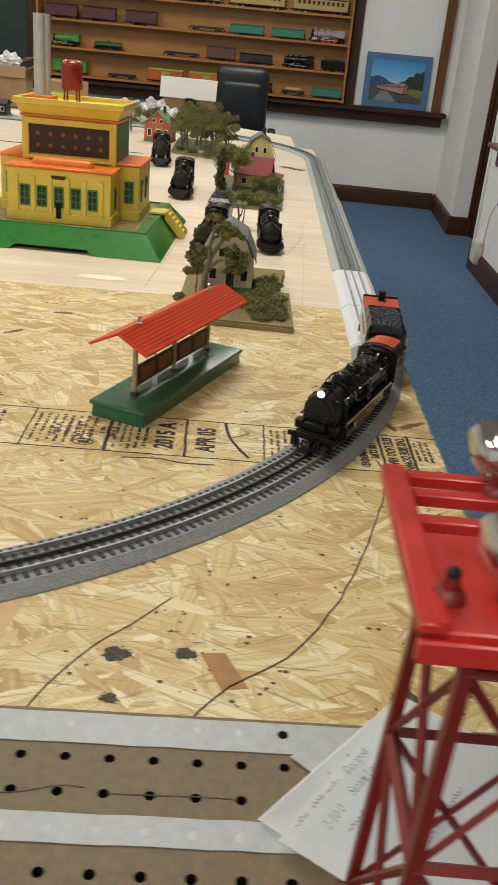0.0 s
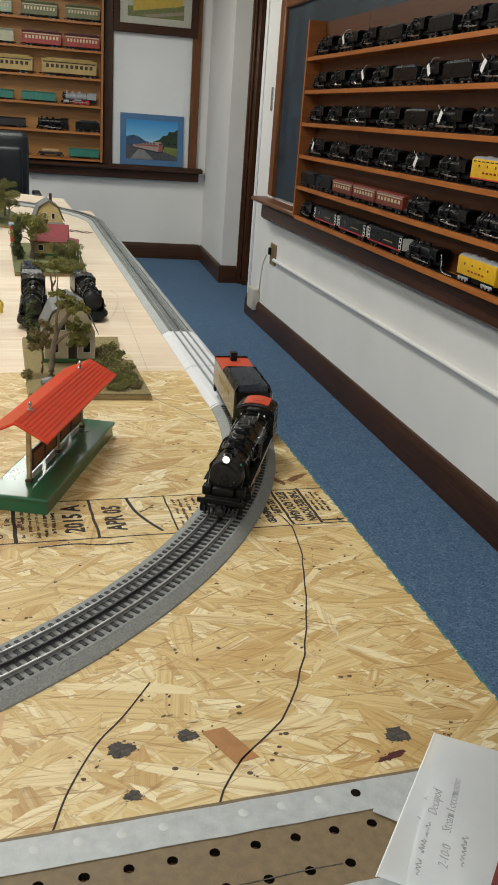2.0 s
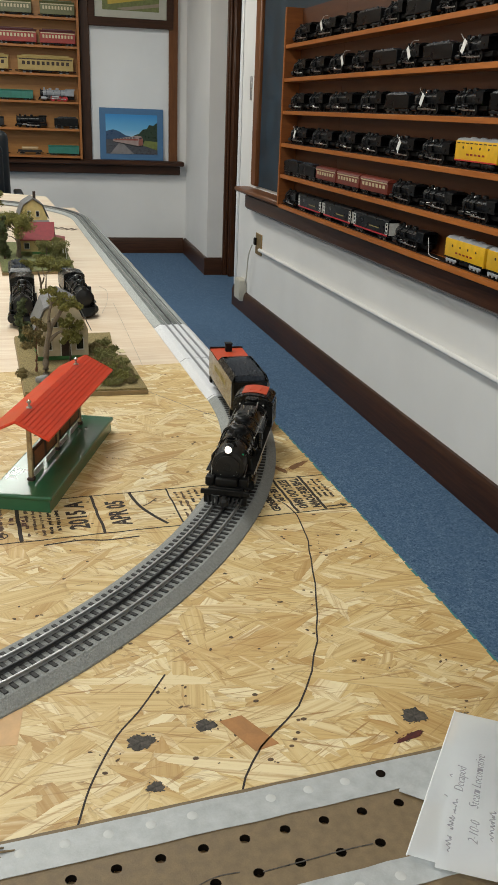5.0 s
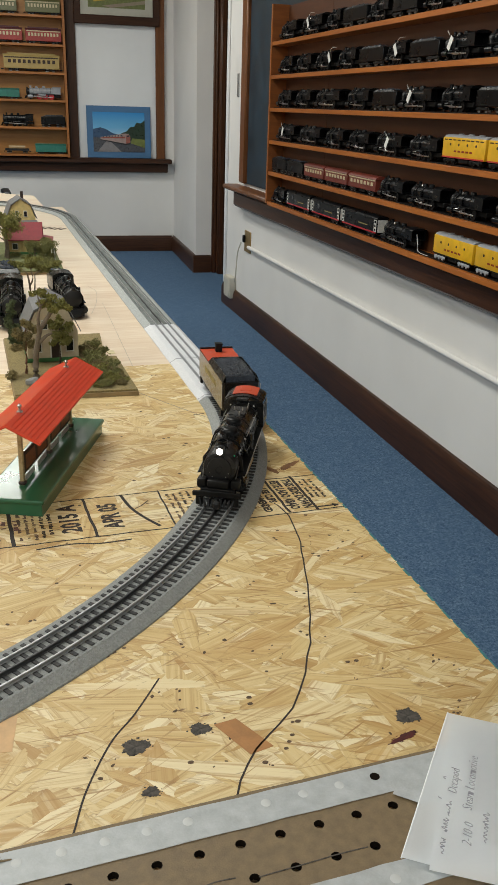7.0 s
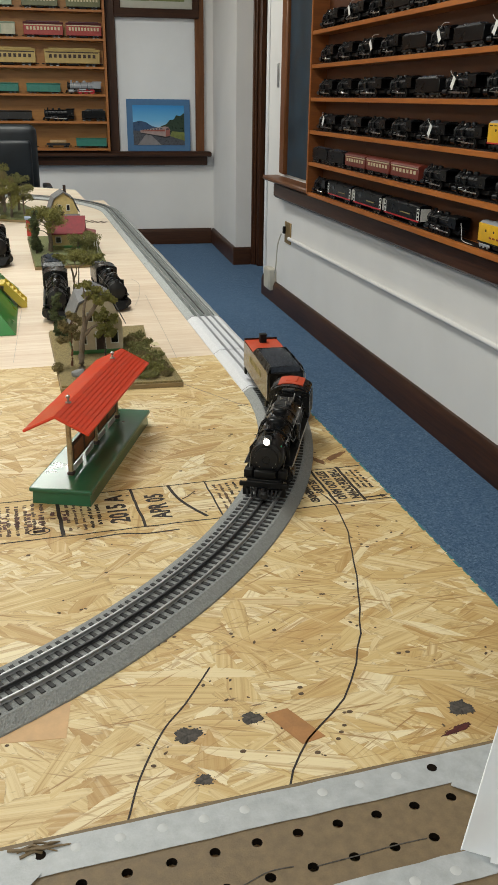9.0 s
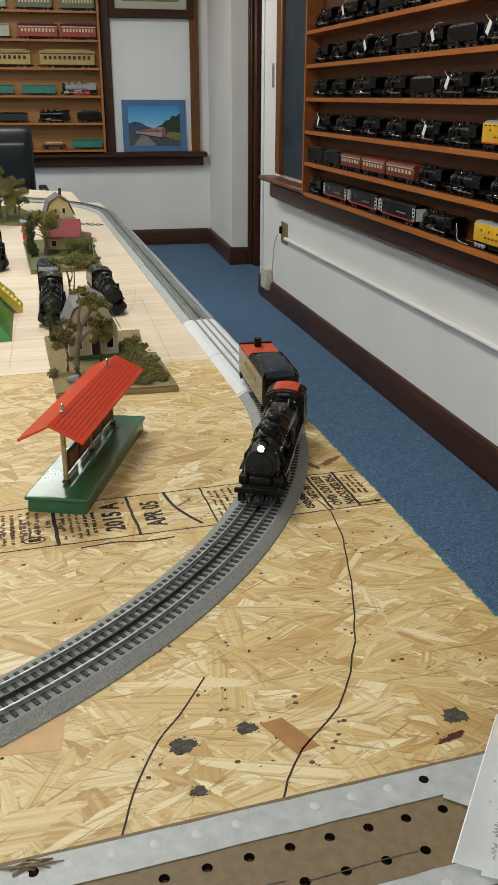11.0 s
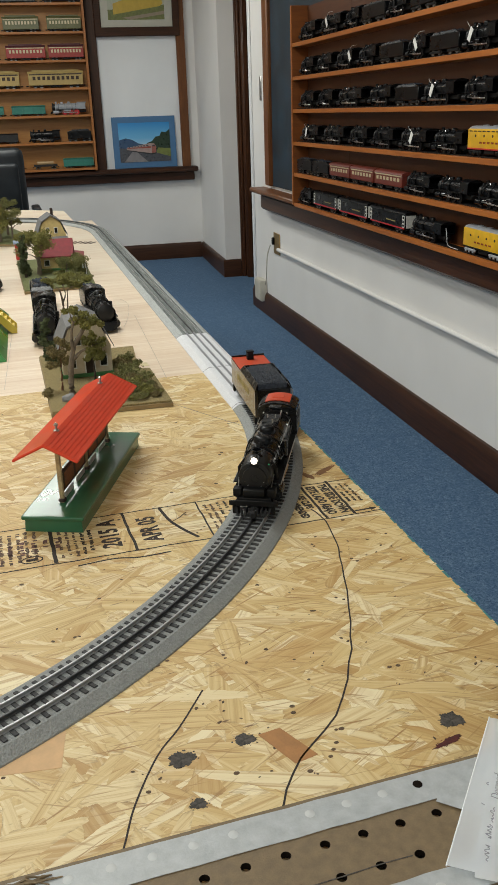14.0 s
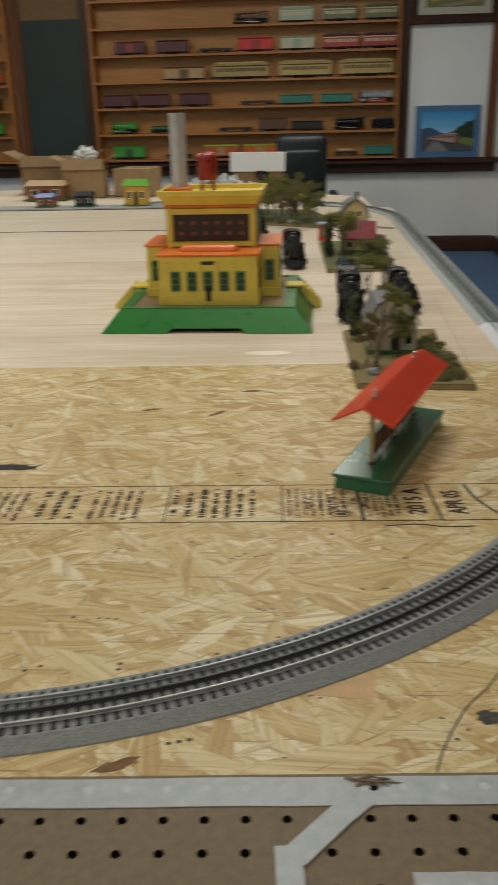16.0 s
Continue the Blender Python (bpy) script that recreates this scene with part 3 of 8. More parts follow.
def print_bars(x, y0, y1, n, w, seed, material=M_INK):
    """A column of print too small to read, as broken bars."""
    r = random.Random(seed)
    bm = B()
    for k in range(n):
        xx, y = x + k * w * 1.75, y0 + r.uniform(0, 0.01)
        while y < y1 - 0.004:
            step = r.uniform(0.0016, 0.0042)
            if r.random() < 0.86:
                box(bm, (xx + r.uniform(-0.0006, 0.0006), y + step / 2, 0.00015), (w * r.uniform(0.45, 0.95), min(step, y1 - y), 0.0003), 0, (0, 0, r.uniform(-7, 7)))
            y += step + r.choice((0.0008, 0.0009, 0.0011, 0.0034))
    part("print_bar", bm, material, marks, smooth=0)


print_bars(-0.090, 0.012, 0.098, 3, 0.0052, 3, M_FADED)
print_bars(-0.062, 0.012, 0.08, 2, 0.0058, 4)
print_bars(0.112, 0.012, 0.105, 2, 0.0048, 5, M_FADED)
print_bars(0.130, 0.02, 0.105, 2, 0.0058, 6)
print_bars(0.152, 0.02, 0.105, 3, 0.0058, 7)
print_bars(0.206, 0.010, 0.07, 2, 0.0060, 8)
DOWN = Matrix.Rotation(radians(-90), 4, "Z")
lettering("printed_words", "THIS SIDE DOWN", 0.0180, M_INK, marks, Matrix.Translation((0.287, 0.059, 0)) @ DOWN, narrow=0.68, bold=0.0008)
lettering("printed_words", "ESTE LADO ABAJO", 0.0180, M_INK, marks, Matrix.Translation((0.269, 0.059, 0)) @ DOWN, narrow=0.63, bold=0.0008)
lettering("printed_words", "RECOMMENDED", 0.0150, M_INK, marks, Matrix.Translation((0.231, 0.050, 0)) @ DOWN, narrow=0.68, bold=0.0007)
lettering("printed_words", "USE CLIPS", 0.0150, M_INK, marks, Matrix.Translation((0.246, 0.062, 0)) @ DOWN, narrow=0.72, bold=0.0007)
print_bars(0.306, 0.03, 0.104, 3, 0.0046, 11)
print_bars(-0.195, 0.012, 0.106, 8, 0.0060, 12, M_FADED)
print_bars(-0.168, 0.035, 0.075, 6, 0.0085, 13, M_PURPLE)
print_bars(-0.295, 0.012, 0.106, 4, 0.0095, 14)
print_bars(-0.35, 0.012, 0.106, 3, 0.0110, 15)
print_bars(-0.46, 0.010, 0.106, 5, 0.0085, 16, M_FADED)
print_bars(-0.53, 0.012, 0.106, 3, 0.0120, 17)
print_bars(-0.63, 0.010, 0.106, 6, 0.0080, 18, M_FADED)
bm = B()
box(bm, (0.312, 0.010, 0.00015), (0.024, 0.003, 0.0003))
prism(bm, [(0.322, 0.005), (0.332, 0.010), (0.322, 0.015)], 0, 0.0003)
part("printed_arrow", bm, M_INK, marks, smooth=0)
bm = B()
ring = [(0.013 * math.cos(a) - 0.128, 0.008 * math.sin(a) + 0.022) for a in np.linspace(0, 2 * math.pi, 25)]
ribbon(bm, ring, 0.0018, 0.0, 0.0003)
box(bm, (-0.128, 0.022, 0.00015), (0.014, 0.006, 0.0003))
part("printed_seal", bm, M_INK, marks)

# drawn lines and scorch marks
bm = ribbon(B(), spline([(-0.040, 0.555), (-0.032, 0.582), (-0.021, 0.619), (0.002, 0.669), (0.026, 0.702), (0.054, 0.748)]), 0.0016, T, 0.0003)
solid("marker_line", bm, M_INK, "curved black marker line on strand board", "drawn line", kind="structure")
wob = random.Random(77)
bm = ribbon(B(), [(x + wob.uniform(-0.0011, 0.0011), y) for x, y in spline([(0.085, 0.570), (0.093, 0.591), (0.120, 0.637), (0.165, 0.682), (0.202, 0.754), (0.225, 0.822), (0.249, 0.915), (0.263, 0.983), (0.268, 1.02), (0.270, 1.06), (0.262, 1.10)], 3)], 0.0017, T, 0.0003)
solid("marker_line", bm, M_INK, "long curved black marker line on strand board", "drawn line", kind="structure")
for i, (pts, w) in enumerate(((((0.13, 1.62), (0.20, 1.51), (0.26, 1.42)), 0.0007), (((0.215, 1.47), (0.235, 1.475)), 0.002), (((0.096, 2.266), (0.118, 2.40), (0.128, 2.55), (0.112, 2.62)), 0.0008), (((0.146, 1.78), (0.140, 2.10), (0.134, 2.392)), 0.0008), (((-0.18, 1.80), (-0.185, 2.3)), 0.0008), (((-0.9, 2.08), (-0.2, 2.13)), 0.0008))):
    bm = ribbon(B(), spline(list(pts)), w, T, 0.0003)
    solid("pencil_line", bm, (M_PENCIL, M_FADED, M_FAINT, M_FAINT, M_FAINT, M_FAINT)[i], "thin pencil line drawn on the board", "drawn line", kind="structure")


def blot(x, y, r, seed, material=M_SCORCH, squash=0.8, turn=0.0):
    """A ragged stain: a frayed core and loose flecks round it."""
    rr = random.Random(seed)
    n = 72
    rad = [r * (0.78 + 0.09 * math.sin(3 * i / n * 6.2832 + seed) + 0.06 * math.sin(7 * i / n * 6.2832 + 2 * seed) + 0.15 * rr.random() ** 2 + 0.14 * rr.random() ** 7) for i in range(n)]
    bm = prism(B(), [(rad[i] * math.cos(2 * math.pi * i / n), squash * rad[i] * math.sin(2 * math.pi * i / n)) for i in range(n)], 0, 0.0003)
    for k in range(9):
        a, d, q = rr.uniform(0, 6.2832), r * rr.uniform(0.85, 1.10), r * rr.uniform(0.03, 0.10)
        prism(bm, [(d * math.cos(a) + q * math.cos(b_), squash * (d * math.sin(a) + q * math.sin(b_))) for b_ in np.linspace(0, 6.2832, 6, endpoint=False)], 0, 0.0003)
    solid("scorch_mark", bm, material, "small dark scorched or stained spot on the board", "stain", kind="structure", m=pose(x, y, T, 0, 0, turn))


blot(0.022, 0.660, 0.0135, 1)
blot(0.079, 0.671, 0.0105, 2)
blot(0.263, 0.651, 0.0130, 3)
blot(0.028, 0.607, 0.008, 4)
M_REDMARK = paint("dark_red_stain", (0.075, 0.012, 0.010), 0.7, var=0.5, scale=200.0, bump=0.0)
blot(0.249, 0.626, 0.017, 5, M_REDMARK, 0.22, 20)
M_BARK = paint("brown_bark_flake", (0.19, 0.085, 0.030), 0.7, var=0.4, scale=90.0)
for i, (x, y, r, s, tn) in enumerate(((0.287, 1.212, 0.020, 0.28, 120), (0.318, 1.224, 0.026, 0.25, 40), (-0.45, 1.455, 0.018, 0.3, 20), (-0.28, 1.57, 0.020, 0.3, 10), (-0.33, 1.44, 0.022, 0.25, 50), (-0.29, 0.575, 0.022, 0.3, 30), (-0.80, 1.02, 0.020, 0.3, 35))):
    blot(x, y, r, 20 + i, M_BARK, s, tn)
bm = prism(B(), [(-0.0284, -0.0188), (0.0256, -0.0218), (0.0296, 0.0242), (0.0026, 0.0182), (-0.0294, -0.0018)], 0, 0.0003)
solid("brown_flake", bm, paint("pale_russet_flake", (0.60, 0.38, 0.19), 0.6, var=0.12, scale=60.0), "large pinkish brown wood flake beside the track", "stain", kind="structure", m=pose(-0.1036, 0.6968, T), smooth=0)
bm = prism(B(), [(-0.026, 0.011), (-0.008, 0.022), (0.028, -0.008), (0.010, -0.021)], 0, 0.0003)
solid("brown_flake", bm, paint("russet_flake", (0.37, 0.175, 0.058), 0.6, var=0.2, scale=60.0), "russet wood flake pressed into the strand board", "stain", kind="structure", m=pose(0.112, 0.655, T, 0, 0, -20), smooth=0)
blot(-0.612, 1.181, 0.054, 60, M_INK, 0.24, 5)
far_print = thing("far_stamp", pose(0.044, 3.893, T - 0.0008, 0, 0, -30), "short black printed stamp on the far plywood sheet", "stamp", kind="structure")
for k in range(5):
    part("print_bar", box(B(), (-0.048 + 0.024 * k, 0, 0.0002), (0.013, 0.050 + 0.012 * (k % 2), 0.0004)), M_FADED, far_print)
dots = random.Random(7)
bm = B()
for i in range(150):
    x, y, r = dots.uniform(-0.75, 0.34), dots.uniform(0.52, 1.72), dots.uniform(0.0012, 0.0030)
    for k in range(dots.choice((1, 1, 1, 2, 3))):
        prism(bm, [(x + k * 0.009 * math.cos(i) + r * math.cos(a), y + k * 0.009 * math.sin(i) + 0.75 * r * math.sin(a)) for a in np.linspace(0, 2 * math.pi, 7, endpoint=False)], T, T + 0.00025)
for i in range(52):
    x, y = dots.uniform(-0.10, 0.34), dots.uniform(0.57, 1.10)
    for k in range(dots.choice((1, 1, 2, 2, 4))):
        r, a0, el = dots.uniform(0.0009, 0.0026), dots.uniform(0, 3.14), dots.uniform(0.45, 0.8)
        px, py = x + dots.uniform(-.012, .012) * k, y + dots.uniform(-.010, .010) * k
        prism(bm, [(px + r * dots.uniform(0.8, 1.15) * (math.cos(a) * math.cos(a0) - el * math.sin(a) * math.sin(a0)), py + r * dots.uniform(0.8, 1.15) * (math.cos(a) * math.sin(a0) + el * math.sin(a) * math.cos(a0))) for a in np.linspace(0, 2 * math.pi, 9, endpoint=False)], T, T + 0.00025)
solid("knot_specks", bm, paint("brown_knot", (0.105, 0.066, 0.038), 0.8, var=0.6, scale=260.0, bump=0.1), "scattered dark knots and specks in the strand board", "specks", kind="stuff", smooth=0)

# ---- raised pegboard panel at the table's front ----
PEG = pose(0.1635, 0.4668, 0.853, 0, 0, 5.6)
PITCH = 0.0254
peg = thing("pegboard_panel", PEG, "brown perforated hardboard panel taped with white tape", "pegboard")
bm = B()
A0, A1, NB = -34, 8, 15      # columns and rows of holes
corner = {}


def vert(x, y, z):
    key = (round(x, 6), round(y, 6), z)
    if key not in corner:
        corner[key] = bm.verts.new((x, y, z))
    return corner[key]


NH = 12
for ia in range(A0, A1):
    for ib in range(-NB, 2):
        cx, cy, h = ia * PITCH, ib * PITCH, PITCH / 2
        rim, low, out = [], [], []
        for k in range(NH):
            a = 2 * math.pi * (k + 0.5) / NH
            rim.append(bm.verts.new((cx + 0.0033 * math.cos(a), cy + 0.0033 * math.sin(a), 0)))
            low.append(bm.verts.new((cx + 0.0033 * math.cos(a), cy + 0.0033 * math.sin(a), -0.005)))
            m_ = max(abs(math.cos(a)), abs(math.sin(a)))
            ox, oy = math.cos(a) / m_, math.sin(a) / m_
            if k % 3 == 1:
                ox, oy = round(math.cos(a)), round(math.sin(a))
            out.append(vert(cx + h * ox, cy + h * oy, 0))
        for k in range(NH):
            j = (k + 1) % NH
            bm.faces.new((rim[k], rim[j], low[j], low[k]))
            if out[k] is not out[j]:
                bm.faces.new((out[k], out[j], rim[j], rim[k]))
# shade inside the holes, painted as near-black on their walls
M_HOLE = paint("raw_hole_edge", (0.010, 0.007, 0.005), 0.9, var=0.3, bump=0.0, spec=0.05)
hb_ = part("hardboard", bm, M_HARDBOARD, peg, "brown hardboard with rows of round holes", smooth=30)
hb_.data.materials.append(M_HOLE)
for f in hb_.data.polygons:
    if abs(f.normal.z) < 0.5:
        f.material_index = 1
bm = B()
x0, x1, y0, y1 = (A0 - 0.5) * PITCH, (A1 - 0.5) * PITCH, (-NB - 0.5) * PITCH, 1.5 * PITCH
box(bm, ((x0 + x1) / 2, y1 - 0.0015, -0.0025), (x1 - x0, 0.003, 0.0046))
for y in (y0 + 0.02, y1 - 0.034):
    box(bm, ((x0 + x1) / 2, y, -0.052), (x1 - x0, 0.019, 0.078), 0.001)
for x in (x0 + 0.02, x1 - 0.02):
    box(bm, (x, (y0 + y1) / 2, -0.052), (0.019, y1 - y0 - 0.12, 0.078), 0.001)
part("support_strip", bm, M_STUD, peg, "wooden strips under the panel")
# added black sheet; its colour stands in for the shade seen through the holes
part("backing", box(B(), ((x0 + x1) / 2, (y0 + y1) / 2 - 0.02, -0.0085), (x1 - x0 - 0.06, y1 - y0 - 0.1, 0.004)), paint("dark_backing", (0.004, 0.004, 0.004), 0.95, spec=0.0), peg, "black sheet standing in for shade under the panel")


def tape(pts, w, z=0.0004, seed=0):
    part("tape", ribbon(B(), pts, w, z, 0.0004), M_TAPE, peg, "strip of white cloth tape")


tape(jitter((x0, 0.0225), (0.06, 0.0225), 44, 0.0004, 31), 0.0245)
tape(jitter((-0.235, -0.050), (0.06, -0.049), 20, 0.0004, 33), 0.0190)
tape(jitter((x0, -0.092), (-0.40, -0.092), 10, 0.0004, 34), 0.0190)
tape([(-0.255, 0.018), (-0.272, 0.002), (-0.302, -0.030)], 0.017, 0.0012)
tape([(-0.305, -0.022), (-0.303, -0.12)], 0.016, 0.0018)
tape([(0.012, 0.016), (0.06, -0.03)], 0.024, 0.0014)
tb = part("tape_bump", cyl(B(), (0, 0, 0.0007), (0, 0, 0.00105), 0.0036, 0.0026, 14), paint("tape_over_hole", (0.52, 0.535, 0.535), 0.5, var=0.08), peg, "pale dimple where tape covers a hole", m=Matrix.Translation((A0 * PITCH, PITCH, 0)))
for k, y in [(k, 1) for k in range(A0 + 1, 0) if k % 7 != 3] + [(k, -2) for k in range(-9, 2)]:
    share(tb, peg, Matrix.Translation((k * PITCH, y * PITCH, 0)))
# two open holes in the tape, their shade drawn as black discs
for x in (0.0, -0.249):
    part("open_hole", cyl(B(), (x, PITCH, 0.0006), (x, PITCH, 0.0010), 0.0033, 0.0033, 14), M_HOLE, peg, "black disc standing in for a shaded open hole in the tape")
part("scratch", ribbon(B(), spline([(-0.172, -0.030), (-0.147, -0.027), (-0.127, -0.0215), (-0.112, -0.022)]), 0.0007, 0.0, 0.0003), M_SCORCH, peg, "thin dark scratch")
part("scratch", ribbon(B(), spline([(-0.099, -0.0255), (-0.067, -0.0250), (-0.049, -0.0245), (-0.030, -0.0250)]), 0.0007, 0.0, 0.0003), M_SCORCH, peg, "thin dark scratch")
bm = B()
r = random.Random(3)
for k in range(7):
    tube(bm, [(-0.255 + r.uniform(-.012, .010), 0.030 + r.uniform(-.004, .005), 0.0008), (-0.250 + r.uniform(-.01, .01), 0.031 + r.uniform(-.004, .004), 0.003), (-0.243 + r.uniform(-.01, .012), 0.029 + r.uniform(-.004, .004), 0.001)], 0.0013, 5, 0.0004)
part("torn_edge", bm, M_HARDBOARD, peg, "torn splinters of hardboard at a hole")

# ---- track ----
CX, CY, RAD = -0.632, 1.500, 0.914
PHI1 = math.atan(0.0556)


def track_at(s):
    """Place and heading along the centre line; s is 0 where the near curve meets the straight."""
    if s <= 0:
        a = PHI1 + s / RAD
        return Vector((CX + RAD * math.cos(a), CY + RAD * math.sin(a), T)), a + math.pi / 2
    p = Vector((CX + RAD * math.cos(PHI1), CY + RAD * math.sin(PHI1), T))
    d = Vector((-math.sin(PHI1), math.cos(PHI1), 0))
    if s <= 2.62:
        return p + d * s, PHI1 + math.pi / 2
    q = p + d * 2.62
    c = q + Vector((-math.cos(PHI1), -math.sin(PHI1), 0)) * RAD
    a = PHI1 + (s - 2.62) / RAD
    return c + Vector((math.cos(a), math.sin(a), 0)) * RAD, a + math.pi / 2


def frames(s0, s1, step=0.03):
    n = max(2, int((s1 - s0) / step))
    out = []
    for i in range(n + 1):
        p, h = track_at(s0 + (s1 - s0) * i / n)
        out.append((p, Vector((math.sin(h), -math.cos(h), 0))))
    return out


BED = [(-0.0425, 0.0), (0.0425, 0.0), (0.0420, 0.0018), (0.0300, 0.0095), (-0.0300, 0.0095), (-0.0420, 0.0018)]
RAIL_T = [(-0.0018, 0.0102), (0.0018, 0.0102), (0.0018, 0.0107), (0.0006, 0.0111), (0.0006, 0.0126), (0.0012, 0.0129), (0.0012, 0.0144), (0.0007, 0.0148), (-0.0007, 0.0148), (-0.0012, 0.0144), (-0.0012, 0.0129), (-0.0006, 0.0126), (-0.0006, 0.0111), (-0.0018, 0.0107)]
tie_mesh = None


def track(name, s0, s1, bed, tie, rails, label, singles, pitch=0.0106):
    global tie_mesh
    t = thing(name, pose(0, 0, 0), label, "track", "layout track")
    fr = frames(s0, s1)
    part("roadbed", sweep(B(), fr, BED), bed, t, smooth=25)
    for off, m_ in zip((-0.0159, 0.0, 0.0159), rails):
        part("rail", sweep(B(), fr, [(u + off, h) for u, h in RAIL_T]), m_, t, smooth=30)
    n = int((s1 - s0) / pitch) if tie else 0
    rest = B()
    first = None
    for i in range(n):
        s = s0 + (i + 0.5) * pitch
        p, h = track_at(s)
        m_ = Matrix.Translation(p + Vector((0, 0, 0.0103))) @ Matrix.Rotation(h, 4, "Z")
        if singles:
            if first is None:
                first = part("tie", box(B(), (0, 0, -0.0004), (0.0046, 0.0545, 0.0016), 0.0004), tie, t, m=m_)
            else:
                share(first, t, m_)
        else:
            bmesh.ops.create_cube(rest, size=1.0, matrix=m_ @ Matrix.Diagonal((0.0060, 0.0500, 0.0018, 1)))
    if singles or not tie:
        rest.free()
    else:
        tagged(part("tie_strip", rest, tie, t, smooth=0), kind="stuff")
    return t


track("track_curve", -2.55, -0.010, M_BALLAST, M_TIE, (M_RAIL, M_RAIL_DARK, M_RAIL), "curved toy track on grey plastic roadbed, three rails", True)
track("track_straight", -0.008, 0.545, M_BALLAST_PALE, None, (M_RAIL_PALE, M_RAIL_PALE, M_RAIL_PALE), "straight toy track with pale roadbed", False)
track("track_far", 0.547, 4.6, M_BALLAST_FAR, M_TIE_PALE, (M_RAIL, M_RAIL_DARK, M_RAIL), "worn grey toy track along the table's edge", False)

M_JOINT = paint("joint_shadow", (0.10, 0.10, 0.11), 0.7, var=0.2, bump=0.0)
for s in (0.0, 0.245, 0.545, 1.30, 2.05):
    p, h = track_at(s)
    bm = sweep(B(), [(p - Vector((math.cos(h), math.sin(h), 0)) * 0.0006, Vector((math.sin(h), -math.cos(h), 0))), (p + Vector((math.cos(h), math.sin(h), 0)) * 0.0006, Vector((math.sin(h), -math.cos(h), 0)))], [(u, z + 0.0003) for u, z in BED])
    solid("track_joint", bm, M_JOINT, "thin dark seam between two track pieces", "track joint", kind="structure", smooth=0)

# ---- paints for the models ----
M_BLACK = paint("black_engine_paint", (0.0042, 0.0048, 0.0058), 0.30, var=0.3, scale=60.0, bump=0.05, spec=0.22)
M_LOCO = paint("polished_black_enamel", (0.0060, 0.0068, 0.0078), 0.27, var=0.3, scale=60.0, bump=0.04, spec=0.46)
M_BLACKMATT = paint("matt_black_iron", (0.0060, 0.0060, 0.0062), 0.5, var=0.35, scale=80.0, bump=0.1, spec=0.2)
M_SMOKEBOX = paint("graphite_grey", (0.012, 0.012, 0.0125), 0.45, var=0.25, scale=80.0, spec=0.3)
M_GLOSSBLACK = paint("gloss_black_enamel", (0.012, 0.010, 0.008), 0.20, var=0.3, scale=60.0, bump=0.02, coat=0.35, spec=0.45)
M_RED = paint("red_oxide_roof", (0.52, 0.062, 0.020), 0.40, var=0.12, scale=50.0, bump=0.05)
M_REDROOF = paint("bright_red_enamel", (0.66, 0.052, 0.014), 0.36, var=0.10, scale=18.0, bump=0.06, coat=0.1, spec=0.35)
M_BRASS = paint("brass_rod", (0.52, 0.36, 0.14), 0.35, 1.0, var=0.2, scale=120.0)
M_STEEL = paint("bright_steel", (0.50, 0.50, 0.50), 0.3, 1.0, var=0.15, scale=120.0, bump=0.05)
M_COAL = paint("coal", (0.046, 0.054, 0.070), 0.22, var=0.5, scale=300.0, bump=0.4, fine=900.0)
M_LENS = glow("lit_headlight_lens", (1.0, 0.90, 0.80), 3.0)
M_GREENDOT = paint("green_marker_lens", (0.02, 0.45, 0.22), 0.2)
M_YELLOWPRINT = paint("faded_yellow_print", (0.34, 0.27, 0.10), 0.6)
RAILTOP = T + 0.0148


def on_track(s):
    """Pose of a vehicle on the near curve, with its front towards the table's front."""
    p, h = track_at(s)
    return Matrix.Translation((p.x, p.y, RAILTOP)) @ Matrix.Rotation(h + math.pi, 4, "Z")


def wheel(parent, x, y, r, w=0.004, material=None, spokes=True):
    bm = B()
    sgn = 1 if y > 0 else -1
    m = Matrix.Translation((x, y, r)) @ Matrix.Rotation(radians(90 * -sgn), 4, "X")
    lathe(bm, [(r * 0.2, w * 0.9), (r * 0.2, w * 0.55), (r * 0.72, w * 0.45), (r * 0.76, w), (r, w), (r, 0.0), (r * 1.12, -0.0008), (r * 1.12, -0.0014), (0.001, -0.0014)], 20, m)
    o = part("wheel", bm, material or M_BLACKMATT, parent)
    bm = B()
    lathe(bm, [(r * 0.86, w + 0.0002), (r * 0.99, w + 0.0002), (r * 0.99, w * 0.4), (r * 0.86, w * 0.4)], 20, m)
    part("tyre", bm, M_STEEL, o, "thin bright steel tyre")
    return o


def dome(name, parent, x, z0, r, h, material=None):
    prof = [(r * 1.25, 0.0), (r * 1.02, h * 0.12), (r, h * 0.6), (r * 0.86, h * 0.85), (r * 0.5, h * 0.98), (0.0005, h)]
    return part(name, lathe(B(), prof, 18, Matrix.Translation((x, 0, z0))), material or M_BLACK, parent)


# ---- the steam engine on the curve ----
eng = thing("steam_locomotive", on_track(-0.352) @ Matrix.Translation((-0.117, 0, 0)) @ Matrix.Rotation(radians(-2.4), 4, "Z") @ Matrix.Translation((0.117, 0, 0)) @ Matrix.Diagonal((0.90, 0.97, 1, 1)), "black ten-wheeled toy steam engine with red cab roof on track", "toy train")
bm = B()
lathe(bm, [(0.0215, -0.160), (0.0235, -0.05), (0.0228, 0.02), (0.0220, 0.118)], 28, Matrix.Translation((0.0, 0, 0.0485)) @ Matrix.Rotation(radians(90), 4, "Y"))
bmesh.ops.delete(bm, geom=[v for v in bm.verts if v.co.x < -0.11], context="VERTS")
part("boiler", bm, M_LOCO, eng)
part("firebox", box(B(), (-0.070, 0, 0.040), (0.075, 0.048, 0.042), 0.012, seg=3), M_LOCO, eng)
bm = B()
